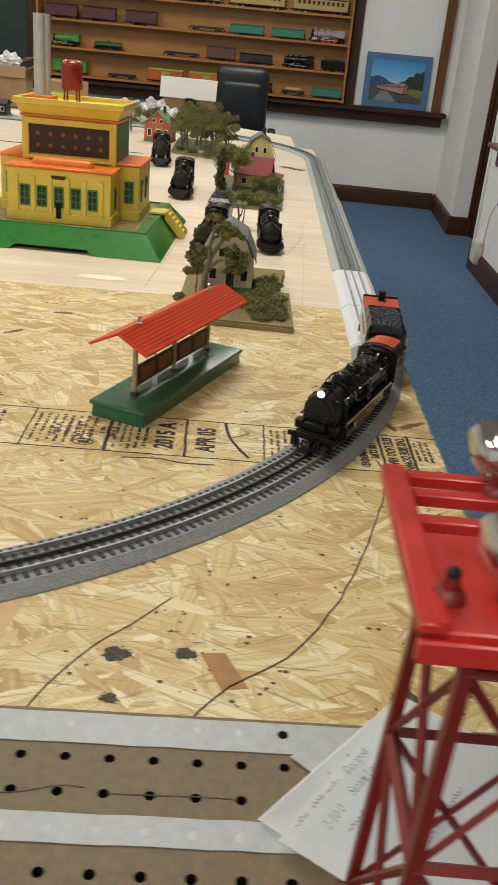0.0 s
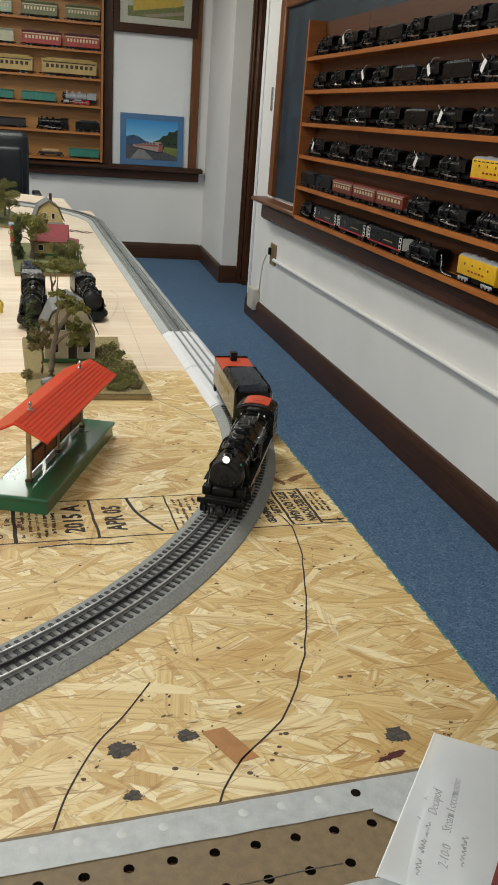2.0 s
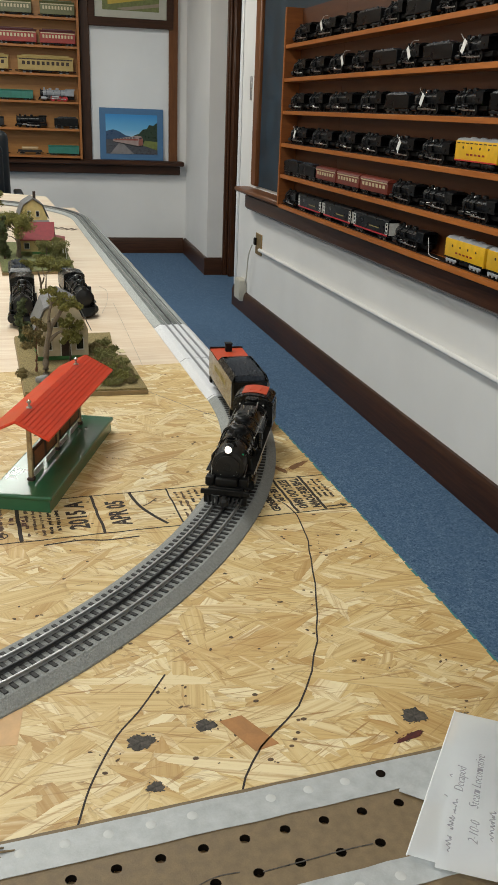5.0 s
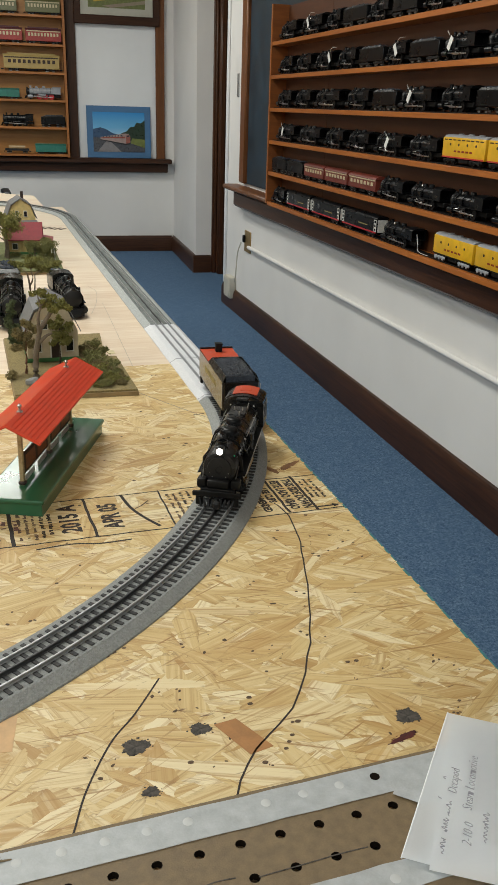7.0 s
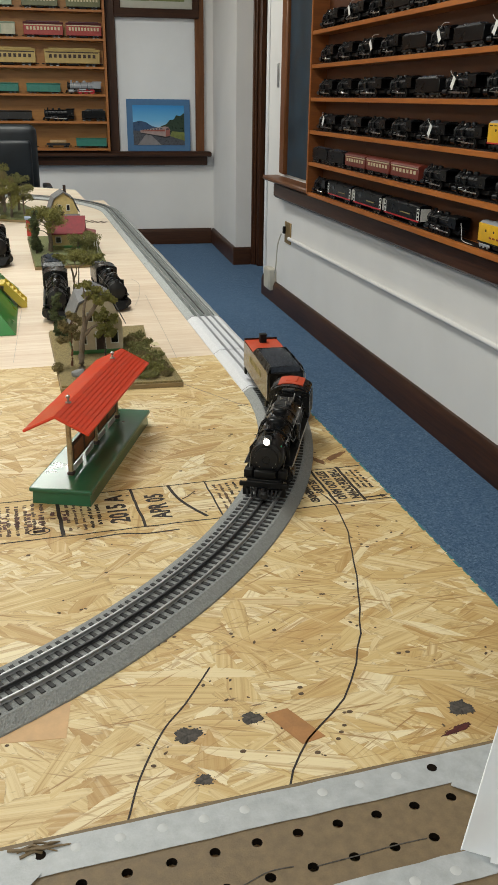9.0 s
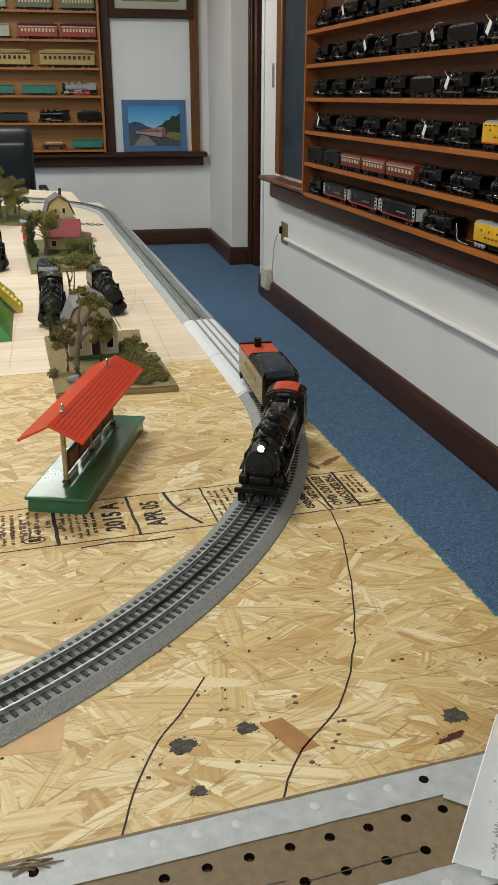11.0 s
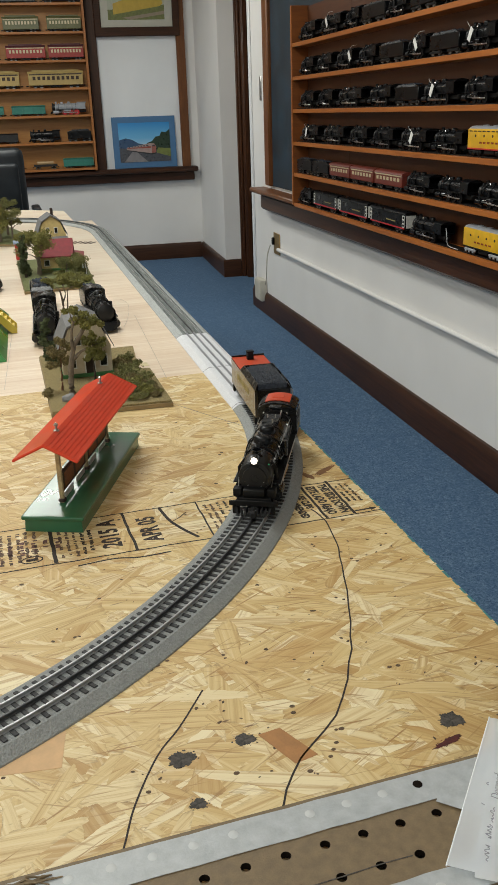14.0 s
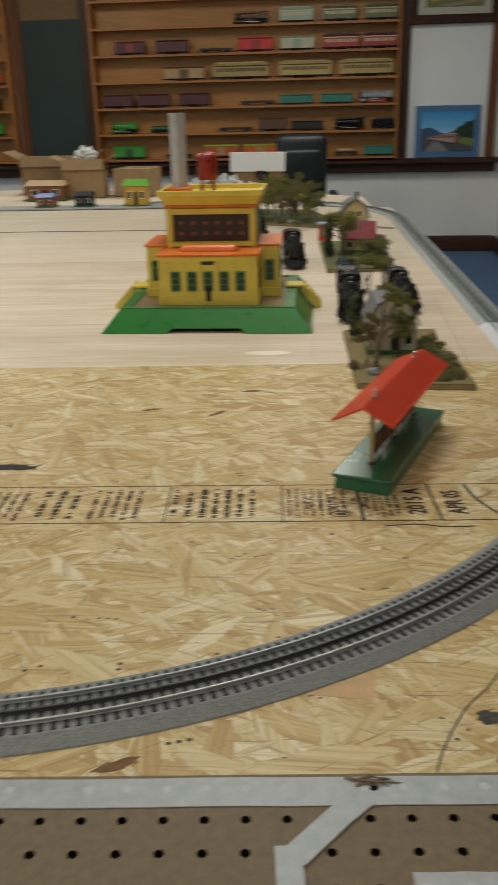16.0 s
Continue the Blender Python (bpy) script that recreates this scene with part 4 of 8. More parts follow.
lathe(bm, [(0.0226, 0.0), (0.0228, 0.002), (0.0226, 0.030), (0.0216, 0.033), (0.0165, 0.0345), (0.0160, 0.0370), (0.006, 0.0385), (0.0005, 0.0388)], 28, Matrix.Translation((0.112, 0, 0.0485)) @ Matrix.Rotation(radians(90), 4, "Y"))
box_ = part("smokebox", bm, M_SMOKEBOX, eng, "dull graphite smokebox front")
for k in range(10):
    a = 2 * math.pi * k / 10
    part("rivet", lathe(B(), [(0.0012, 0), (0.0009, 0.0008), (0.0001, 0.001)], 8, Matrix.Translation((0.1458, 0.0192 * math.cos(a), 0.0485 + 0.0192 * math.sin(a))) @ Matrix.Rotation(radians(90), 4, "Y")), M_SMOKEBOX, box_)
part("number_disc", lathe(B(), [(0.0052, 0.0), (0.0052, 0.0012), (0.0046, 0.0012), (0.0044, 0.0006), (0.0002, 0.0006)], 20, Matrix.Translation((0.1500, 0, 0.0490)) @ Matrix.Rotation(radians(90), 4, "Y")), M_SMOKEBOX, box_, "small round number plate")
part("plate_rim", tube(B(), [(0.1513, 0.0049 * math.cos(a), 0.0490 + 0.0049 * math.sin(a)) for a in np.linspace(0, 2 * math.pi, 21)], 0.00028, 5), M_SMOKEBOX, box_, "thin dull rim")
hl = part("headlight", box(B(), (0.139, 0, 0.0725), (0.016, 0.011, 0.011), 0.003, seg=2), M_LOCO, eng)
part("lens", lathe(B(), [(0.0046, 0.0), (0.0046, 0.001), (0.003, 0.002), (0.0002, 0.0024)], 18, Matrix.Translation((0.1468, 0, 0.0728)) @ Matrix.Rotation(radians(90), 4, "Y")), M_LENS, hl, "glowing white headlight lens")
part("headlight_bracket", box(B(), (0.138, 0, 0.066), (0.018, 0.014, 0.002)), M_BLACKMATT, eng)
bm = B()
lathe(bm, [(0.0090, 0.0), (0.0070, 0.0025), (0.0064, 0.0080), (0.0074, 0.0092), (0.0074, 0.0106), (0.0058, 0.0106), (0.0054, 0.004), (0.0002, 0.004)], 20, Matrix.Translation((0.121, 0, 0.069)))
part("smokestack", bm, M_LOCO, eng)
dome("sand_dome", eng, 0.060, 0.0685, 0.0128, 0.0100)
dome("steam_dome", eng, 0.014, 0.0692, 0.0112, 0.0088)
bell = part("bell", lathe(B(), [(0.0040, 0.0), (0.0030, 0.003), (0.0020, 0.005), (0.0003, 0.006)], 14, Matrix.Translation((0.092, 0, 0.074))), M_BLACKMATT, eng)
part("bell_yoke", tube(B(), [(0.092, -0.005, 0.069), (0.092, -0.005, 0.077), (0.092, 0.0, 0.0815), (0.092, 0.005, 0.077), (0.092, 0.005, 0.069)], 0.0007, 6), M_BLACKMATT, bell)
for x, y in ((-0.040, 0.006), (-0.040, -0.006), (-0.018, 0.004)):
    part("safety_valve", cyl(B(), (x, y, 0.069), (x, y, 0.0775), 0.0013, 0.001, 8), M_STEEL, eng)
part("boiler_hatch", box(B(), (-0.040, 0, 0.0705), (0.040, 0.026, 0.004), 0.0012), M_LOCO, eng)
for x in (0.088, 0.038, -0.005, -0.075):
    part("boiler_band", lathe(B(), [(0.0235, -0.0008), (0.0240, -0.0008), (0.0240, 0.0008), (0.0235, 0.0008)], 28, Matrix.Translation((x, 0, 0.0485)) @ Matrix.Rotation(radians(90), 4, "Y")), M_BLACKMATT, eng)
for s in (1, -1):
    part("handrail", tube(B(), [(0.125, s * 0.0205, 0.0585), (0.03, s * 0.0232, 0.0590), (-0.08, s * 0.0240, 0.0590)], 0.0006, 6), M_STEEL, eng, "thin bright wire handrail")
    part("running_board", box(B(), (0.022, s * 0.0275, 0.0335), (0.205, 0.0110, 0.0016), 0.0004), M_BLACKMATT, eng)
    part("running_board_edge", box(B(), (0.022, s * 0.0331, 0.0330), (0.205, 0.0006, 0.0028)), M_STEEL, eng, "worn bright edge of running board")
    part("cylinder", cyl(B(), (0.088, s * 0.0255, 0.0165), (0.122, s * 0.0255, 0.0165), 0.0088, 0.0088, 18), M_LOCO, eng)
    part("valve_chest", cyl(B(), (0.086, s * 0.0255, 0.0275), (0.124, s * 0.0255, 0.0275), 0.0050, 0.0050, 14), M_LOCO, eng)
    part("steam_pipe", tube(B(), [(0.118, s * 0.017, 0.062), (0.116, s * 0.0245, 0.052), (0.112, s * 0.0255, 0.034)], 0.0035, 8), M_BLACKMATT, eng)
    part("air_tank", cyl(B(), (-0.005, s * 0.0265, 0.0270), (0.055, s * 0.0265, 0.0270), 0.0052, 0.0052, 14), M_LOCO, eng)
    for x in (-0.074, -0.044, -0.014, 0.016, 0.046):
        wheel(eng, x, s * 0.0175, 0.0145)
    wheel(eng, 0.112, s * 0.0165, 0.0085)
    part("side_rod", box(B(), (-0.014, s * 0.0260, 0.0105), (0.130, 0.0016, 0.0034), 0.0008), M_BRASS, eng, "brass coupling rod")
    part("main_rod", box(B(), (0.040, s * 0.0282, 0.0130), (0.095, 0.0016, 0.0032), 0.0008, (0, -3, 0)), M_BRASS, eng, "brass main rod")
    part("crosshead", box(B(), (0.074, s * 0.0282, 0.0165), (0.014, 0.004, 0.008), 0.001), M_STEEL, eng)
    part("valve_rod", tube(B(), [(0.010, s * 0.0288, 0.014), (0.030, s * 0.0288, 0.0235), (0.078, s * 0.0288, 0.0245)], 0.0010, 6), M_BRASS, eng)
    part("marker_light", lathe(B(), [(0.0011, 0), (0.0011, 0.0016), (0.0003, 0.0022)], 10, Matrix.Translation((0.132, s * 0.0180, 0.0630)) @ Matrix.Rotation(radians(90), 4, "Y")), M_GREENDOT if s > 0 else M_SMOKEBOX, eng)
    part("pilot_step", box(B(), (0.161, s * 0.0240, 0.0090), (0.004, 0.0100, 0.0120), 0.0006), M_BLACKMATT, eng)
    part("grab_rail", tube(B(), [(0.147, s * 0.021, 0.023), (0.146, s * 0.0225, 0.036), (0.128, s * 0.024, 0.0475)], 0.0007, 6), M_STEEL, eng)
    part("cab_handrail", tube(B(), [(-0.145, s * 0.0325, 0.028), (-0.145, s * 0.0325, 0.060)], 0.0007, 6), M_STEEL, eng)
part("frame", box(B(), (0.015, 0, 0.0185), (0.270, 0.022, 0.020), 0.002), M_BLACKMATT, eng)
for s in (1, -1):
    part("feed_pipe", tube(B(), spline([(-0.095, s * 0.0250, 0.046), (-0.02, s * 0.0262, 0.0440), (0.05, s * 0.0258, 0.0440), (0.075, s * 0.0245, 0.052), (0.078, s * 0.021, 0.062)]), 0.0013, 6), M_LOCO, eng)
    part("sand_pipe", tube(B(), spline([(0.062, s * 0.010, 0.0765), (0.064, s * 0.021, 0.066), (0.060, s * 0.0262, 0.044), (0.052, s * 0.0275, 0.034)]), 0.0009, 6), M_BLACKMATT, eng)
    part("sand_pipe", tube(B(), spline([(0.058, s * 0.010, 0.0765), (0.050, s * 0.0215, 0.066), (0.040, s * 0.0262, 0.044), (0.034, s * 0.0275, 0.034)]), 0.0009, 6), M_BLACKMATT, eng)
    for x in (0.100, 0.050, 0.0, -0.05):
        part("rail_stanchion", cyl(B(), (x, s * 0.0212, 0.0588), (x, s * 0.0236, 0.0592), 0.0011, 0.0009, 6), M_STEEL, eng)
    part("clean_out_plug", lathe(B(), [(0.0018, 0), (0.0014, 0.0012), (0.0003, 0.0016)], 8, Matrix.Translation((-0.085, s * 0.018, 0.0655)) @ Matrix.Rotation(radians(-50 * s), 4, "X")), M_STEEL, eng)
for z in (0.030, 0.042, 0.054):
    part("air_pump", cyl(B(), (0.022, 0.0265, z - 0.005), (0.022, 0.0265, z + 0.005), 0.0052 - 0.0008 * (z == 0.042), 0.0052 - 0.0008 * (z == 0.042), 14), M_LOCO, eng)
for s in (1, -1):
    part("front_shield", box(B(), (0.1480, s * 0.0230, 0.0300), (0.0150, 0.0120, 0.0120), 0.0020, seg=2), M_BLACKMATT, eng)
    part("beam_end", box(B(), (0.1640, s * 0.0275, 0.0195), (0.0050, 0.0110, 0.0062), 0.0008), M_BLACKMATT, eng)
part("turret", box(B(), (-0.088, 0, 0.0735), (0.012, 0.020, 0.006), 0.0015), M_LOCO, eng)
part("whistle", tube(B(), spline([(-0.052, 0.0115, 0.0700), (-0.052, 0.0130, 0.0765), (-0.058, 0.0130, 0.0785)]), 0.0009, 6), M_STEEL, eng, "small bright whistle")
part("smokebox_step", box(B(), (0.141, 0, 0.0335), (0.012, 0.030, 0.0016), 0.0004), M_BLACKMATT, eng)
for k in range(6):
    a = radians(200 + 28 * k)
    part("dog_bolt", lathe(B(), [(0.0008, 0), (0.0006, 0.0006), (0.0001, 0.0008)], 6, Matrix.Translation((0.1492, 0.0135 * math.cos(a), 0.0485 + 0.0135 * math.sin(a))) @ Matrix.Rotation(radians(90), 4, "Y")), M_STEEL, box_)
part("pilot_deck", box(B(), (0.145, 0, 0.0240), (0.034, 0.046, 0.0030), 0.0008), M_BLACKMATT, eng)
part("pump_box", box(B(), (0.154, 0, 0.0310), (0.013, 0.030, 0.0110), 0.003, seg=2), M_BLACKMATT, eng)
part("pilot_beam", box(B(), (0.163, 0, 0.0195), (0.006, 0.0490, 0.0080), 0.001), M_BLACKMATT, eng)
for k in range(-4, 5):
    bm = B()
    hull2(bm, [(0.163, k * 0.0058 - 0.0012, 0.0135), (0.166, k * 0.0058 - 0.0012, 0.0135), (0.166, k * 0.0058 + 0.0012, 0.0135), (0.163, k * 0.0058 + 0.0012, 0.0135)][::-1], [(0.168, k * 0.0050 - 0.0012, 0.0035), (0.172, k * 0.0050 - 0.0012, 0.0035), (0.172, k * 0.0050 + 0.0012, 0.0035), (0.168, k * 0.0050 + 0.0012, 0.0035)][::-1])
    part("pilot_bar", bm, M_BLACKMATT, eng)
cp = part("coupler", box(B(), (0.176, 0, 0.0135), (0.020, 0.0065, 0.0065), 0.0015), M_BLACKMATT, eng)
part("knuckle", box(B(), (0.187, 0.003, 0.0135), (0.008, 0.0090, 0.0100), 0.002), M_SMOKEBOX, cp)
bm = B()
for s in (1, -1):
    box(bm, (-0.128, s * 0.0310, 0.0440), (0.052, 0.0014, 0.0360))
box(bm, (-0.103, 0, 0.0475), (0.0014, 0.0620, 0.0430))
box(bm, (-0.128, 0, 0.0265), (0.052, 0.0620, 0.0020))
cab = part("cab", bm, M_LOCO, eng)
for s in (1, -1):
    part("cab_window", box(B(), (-0.124, s * 0.0318, 0.0520), (0.018, 0.0006, 0.0120)), M_BLACKMATT, cab)
    bm = B()
    for k in range(4):
        box(bm, (-0.132 + 0.005 * k, s * 0.0319, 0.0345), (0.0030, 0.0004, 0.0042))
    part("number_bars", bm, M_YELLOWPRINT, cab, "small faded yellow print bars")
arc = [(0.0310 * math.sin(a) / 0.969, 0.0310 * math.cos(a) * 0.45 + 0.0640) for a in np.linspace(-1.32, 1.32, 13)]
prof = arc + [(y * 0.96, z - 0.0018) for y, z in reversed(arc)]


def roof(name, x0, x1, prof, material, parent, label=""):
    m = Matrix(((0, 0, 1, 0), (1, 0, 0, 0), (0, 1, 0, 0), (0, 0, 0, 1)))
    return part(name, prism(B(), prof, x0, x1, m), material, parent, label, smooth=50)


mid_arc = [(y, z + 0.0004) for y, z in arc[3:10]]
roof("cab_roof", -0.155, -0.1120, mid_arc + [(y, z - 0.0018) for y, z in reversed(mid_arc)], M_RED, eng, "dull red curved cab roof")
roof("cab_eave", -0.155, -0.1120, [(y, z - 0.0004) for y, z in arc] + [(y * 0.96, z - 0.0022) for y, z in reversed(arc)], M_LOCO, eng, "black cab roof edges")
roof("cab_roof_front", -0.1120, -0.1000, [(y * 0.97, z - 0.001) for y, z in prof], M_LOCO, eng, "black visor edge of the cab roof")
part("roof_hatch", box(B(), (-0.134, 0, 0.0782), (0.020, 0.018, 0.0014), 0.0005), M_RED, eng)
part("drawbar", box(B(), (-0.170, 0, 0.0140), (0.036, 0.006, 0.003)), M_BLACKMATT, eng)
part("cab_floor", box(B(), (-0.163, 0, 0.0290), (0.020, 0.050, 0.0016)), M_BLACKMATT, eng)

ten = thing("locomotive_tender", on_track(-0.055) @ Matrix.Diagonal((1.08, 1.06, 1.16, 1)), "black toy tender heaped with coal, red rear deck", "toy train")
bm = B()
prism(bm, [(-0.100, -0.0295), (0.092, -0.0295), (0.096, -0.026), (0.096, 0.026), (0.092, 0.0295), (-0.100, 0.0295)], 0.0150, 0.0560)
part("tank", bm, M_GLOSSBLACK, ten, smooth=20)
for s in (1, -1):
    bm = B()
    hull2(bm, [(-0.024, s * 0.0295, 0.056), (0.094, s * 0.0295, 0.056), (0.094, s * 0.0283, 0.056), (-0.024, s * 0.0283, 0.056)], [(-0.010, s * 0.0250, 0.0660), (0.094, s * 0.0250, 0.0660), (0.094, s * 0.0238, 0.0660), (-0.010, s * 0.0238, 0.0660)])
    part("coal_board", bm, M_LOCO, ten)
bm = B()
hull2(bm, [(-0.0255, -0.0290, 0.056), (-0.0240, -0.0290, 0.056), (-0.0240, 0.0290, 0.056), (-0.0255, 0.0290, 0.056)], [(-0.0115, -0.0248, 0.0660), (-0.0100, -0.0248, 0.0660), (-0.0100, 0.0248, 0.0660), (-0.0115, 0.0248, 0.0660)])
part("coal_board", bm, M_LOCO, ten)
part("rear_deck", box(B(), (-0.0615, 0, 0.0567), (0.0740, 0.0575, 0.0014), 0.0005), M_RED, ten, "dull red painted rear deck")
hb = part("water_hatch", box(B(), (-0.080, 0, 0.0630), (0.011, 0.0110, 0.0130), 0.001), M_BLACKMATT, ten)
part("hatch_lid", box(B(), (-0.080, 0, 0.0700), (0.013, 0.0130, 0.0020), 0.0006), M_BLACKMATT, hb)
part("deck_rim", box(B(), (-0.0985, 0, 0.0580), (0.0016, 0.0580, 0.0040)), M_LOCO, ten)
rng = random.Random(11)
bm = B()
for k in range(1300):
    x, y = rng.uniform(-0.010, 0.088), rng.uniform(-0.0225, 0.0225)
    z = 0.0615 + 0.0050 * (1 - (y / 0.026) ** 2) * (0.7 + 0.3 * math.sin(40 * x)) + rng.uniform(-0.001, 0.0012)
    r = rng.uniform(0.0009, 0.0021)
    m = Matrix.Translation((x, y, z)) @ Euler((rng.uniform(0, 6), rng.uniform(0, 6), rng.uniform(0, 6))).to_matrix().to_4x4() @ Matrix.Diagonal((r, r * 0.8, r * 0.7, 1))
    bmesh.ops.create_icosphere(bm, subdivisions=1, radius=1.0, matrix=m)
tagged(part("coal", bm, M_COAL, ten, "heap of small shiny coal lumps", smooth=0), kind="stuff")
part("coal_bed", box(B(), (0.039, 0, 0.0590), (0.100, 0.0465, 0.0080)), M_COAL, ten)
for s in (1, -1):
    bm = B()
    for k in range(9):
        box(bm, (-0.045 + 0.0105 * k, s * 0.0297, 0.0400), (0.0066, 0.0003, 0.0090))
    part("lettering_bar", bm, M_YELLOWPRINT, ten, "row of faded lettering bars")
    for x in (-0.086, 0.085):
        part("step", box(B(), (x, s * 0.0285, 0.0100), (0.010, 0.004, 0.010), 0.0006), M_BLACKMATT, ten)
    part("handrail", tube(B(), [(0.0945, s * 0.0305, 0.020), (0.0945, s * 0.0305, 0.054)], 0.0007, 6), M_STEEL, ten)
for cx in (-0.062, 0.058):
    tr = part("truck", box(B(), (cx, 0, 0.0130), (0.040, 0.020, 0.006), 0.001), M_BLACKMATT, ten)
    for s in (1, -1):
        part("truck_side", box(B(), (cx, s * 0.0245, 0.0100), (0.052, 0.003, 0.0070), 0.001), M_BLACKMATT, tr)
        for dx in (-0.017, 0.017):
            part("wheel", cyl(B(), (cx + dx, s * 0.0170, 0.0085), (cx + dx, s * 0.0210, 0.0085), 0.0085, 0.0082, 18), M_SMOKEBOX, tr)
part("rear_ladder", tube(B(), [(-0.1012, -0.018, 0.012), (-0.1012, -0.018, 0.058)], 0.0008, 6), M_BLACKMATT, ten)

# ---- station platform shelter ----
M_GREEN = paint("green_enamel", (0.018, 0.115, 0.052), 0.30, var=0.12, scale=22.0, bump=0.15, fine=110.0, coat=0.5)
M_POST = paint("aged_gold_post", (0.42, 0.33, 0.19), 0.4, 0.4, var=0.3, scale=100.0)
M_POSTER = paint("brown_poster_board", (0.22, 0.080, 0.030), 0.6, var=0.4, scale=120.0)
M_POSTER2 = paint("dark_poster", (0.035, 0.018, 0.012), 0.6, var=0.4, scale=120.0)
M_WHITEFENCE = paint("white_picket_paint", (0.62, 0.62, 0.58), 0.5, var=0.15, scale=120.0)
sh = thing("station_platform", pose(-0.033, 1.273, T, 0, 0, -18.7), "toy station shelter, red ribbed roof, green base", "toy building")
HL, HW = 0.156, 0.0395
bm = B()
hull2(bm, [(-HW, -HL, 0), (HW, -HL, 0), (HW, HL, 0), (-HW, HL, 0)], [(-HW + 0.001, -HL + 0.001, 0.0165), (HW - 0.001, -HL + 0.001, 0.0165), (HW - 0.001, HL - 0.001, 0.0165), (-HW + 0.001, HL - 0.001, 0.0165)])
box(bm, (0, 0, 0.0200), (2 * HW + 0.006, 2 * HL + 0.006, 0.0065), 0.0022, seg=2)
part("base", bm, M_GREEN, sh, "glossy green stepped base", smooth=0)
M_GREEN.node_tree.nodes["Principled BSDF"].inputs["Coat Roughness"].default_value = 0.22
RZ = 0.1240
for s in (1, -1):
    n = 8 if s > 0 else 1
    sec = []
    for k in range(n):
        a0, a1 = 0.0415 * k / n, 0.0415 * (k + 1) / n
        z0, z1 = RZ - a0 * 0.50, RZ - a1 * 0.50
        sec += [(a0 + 0.0002, z0 - 0.0016), (a0 + 0.0009, z0 - 0.0016), (a0 + 0.0012, z0 + 0.0003), (a1, z1 + 0.0003)]
    low = [(0.0415, RZ - 0.0415 * 0.50 - 0.0034), (0.0400, RZ - 0.0400 * 0.50 - 0.0030), (0.0, RZ - 0.0030)]
    pr = [(s * a, z) for a, z in sec + low]
    m = Matrix(((1, 0, 0, 0), (0, 0, -1, 0), (0, 1, 0, 0), (0, 0, 0, 1)))
    part("roof_panel", prism(B(), pr, -0.158, 0.158, m), M_REDROOF, sh, "bright red ribbed roof panel", smooth=25)
part("ridge_cap", prism(B(), [(-0.003, RZ - 0.0015), (0.0, RZ + 0.0006), (0.003, RZ - 0.0015)], -0.158, 0.158, Matrix(((1, 0, 0, 0), (0, 0, -1, 0), (0, 1, 0, 0), (0, 0, 0, 1)))), M_REDROOF, sh)
for s in (1, -1):
    for y in (-0.1585, 0.1585):
        part("roof_lip", tube(B(), [(0, y, RZ - 0.0012), (s * 0.0418, y, RZ - 0.0418 * 0.50 - 0.0012)], 0.0019, 8), M_REDROOF, sh)
    part("roof_lip", tube(B(), [(s * 0.0418, -0.1585, RZ - 0.0418 * 0.50 - 0.0014), (s * 0.0418, 0.1585, RZ - 0.0418 * 0.50 - 0.0014)], 0.0020, 8), M_REDROOF, sh)
for y in (-0.105, 0.105):
    part("finial", lathe(B(), [(0.0042, 0.0), (0.0040, 0.0014), (0.0016, 0.0020), (0.0014, 0.0060), (0.0030, 0.0075), (0.0030, 0.0095), (0.0004, 0.0115)], 14, Matrix.Translation((0, y, RZ - 0.0005))), M_STEEL, sh, "small bright nut on the roof ridge")
for y in (-0.112, 0.0, 0.112):
    part("post", box(B(), (0, y, 0.0690), (0.0062, 0.0052, 0.0930), 0.0008), M_POST, sh)
    part("post_foot", box(B(), (0, y, 0.0265), (0.0100, 0.0090, 0.0050), 0.0015), M_POSTER2, sh)
    for s in (1, -1):
        part("roof_bracket", tube(B(), [(0, y, 0.099), (s * 0.020, y, 0.1120), (s * 0.034, y, 0.1040)], 0.0012, 6), M_POST, sh)
    bolt = part("bolt", lathe(B(), [(0.0016, 0), (0.0012, 0.0012), (0.0002, 0.0014)], 8, Matrix.Translation((0.0043, y, 0.034)) @ Matrix.Rotation(radians(90), 4, "Y")), M_STEEL, sh)
for y0, y1 in ((-0.107, -0.005), (0.005, 0.107)):
    b = part("billboard", box(B(), (0, (y0 + y1) / 2, 0.0505), (0.0030, y1 - y0, 0.0290), 0.0006), M_POSTER2, sh, "dark framed advertising board")
    mid = (y0 + y1) / 2
    for a0, a1 in ((y0 + 0.005, mid - 0.002), (mid + 0.002, y1 - 0.005)):
        for s in (1, -1):
            part("poster", box(B(), (s * 0.0017, (a0 + a1) / 2, 0.0505), (0.0008, a1 - a0 - 0.006, 0.0200)), M_POSTER, b, "worn brown poster")
    part("board_stay", box(B(), (0, mid, 0.068), (0.002, 0.003, 0.008)), M_POST, b)
    for f0, f1 in ((y0 + 0.006, mid - 0.008), (mid + 0.008, y1 - 0.006)):
        f = part("fence", box(B(), (0, (f0 + f1) / 2, 0.0310), (0.0012, f1 - f0, 0.0016)), M_WHITEFENCE, sh, "low white picket fence")
        for k in range(8):
            part("picket", box(B(), (0, f0 + 0.002 + (f1 - f0 - 0.004) * k / 7, 0.0280), (0.0012, 0.0036, 0.0085)), M_WHITEFENCE, f)

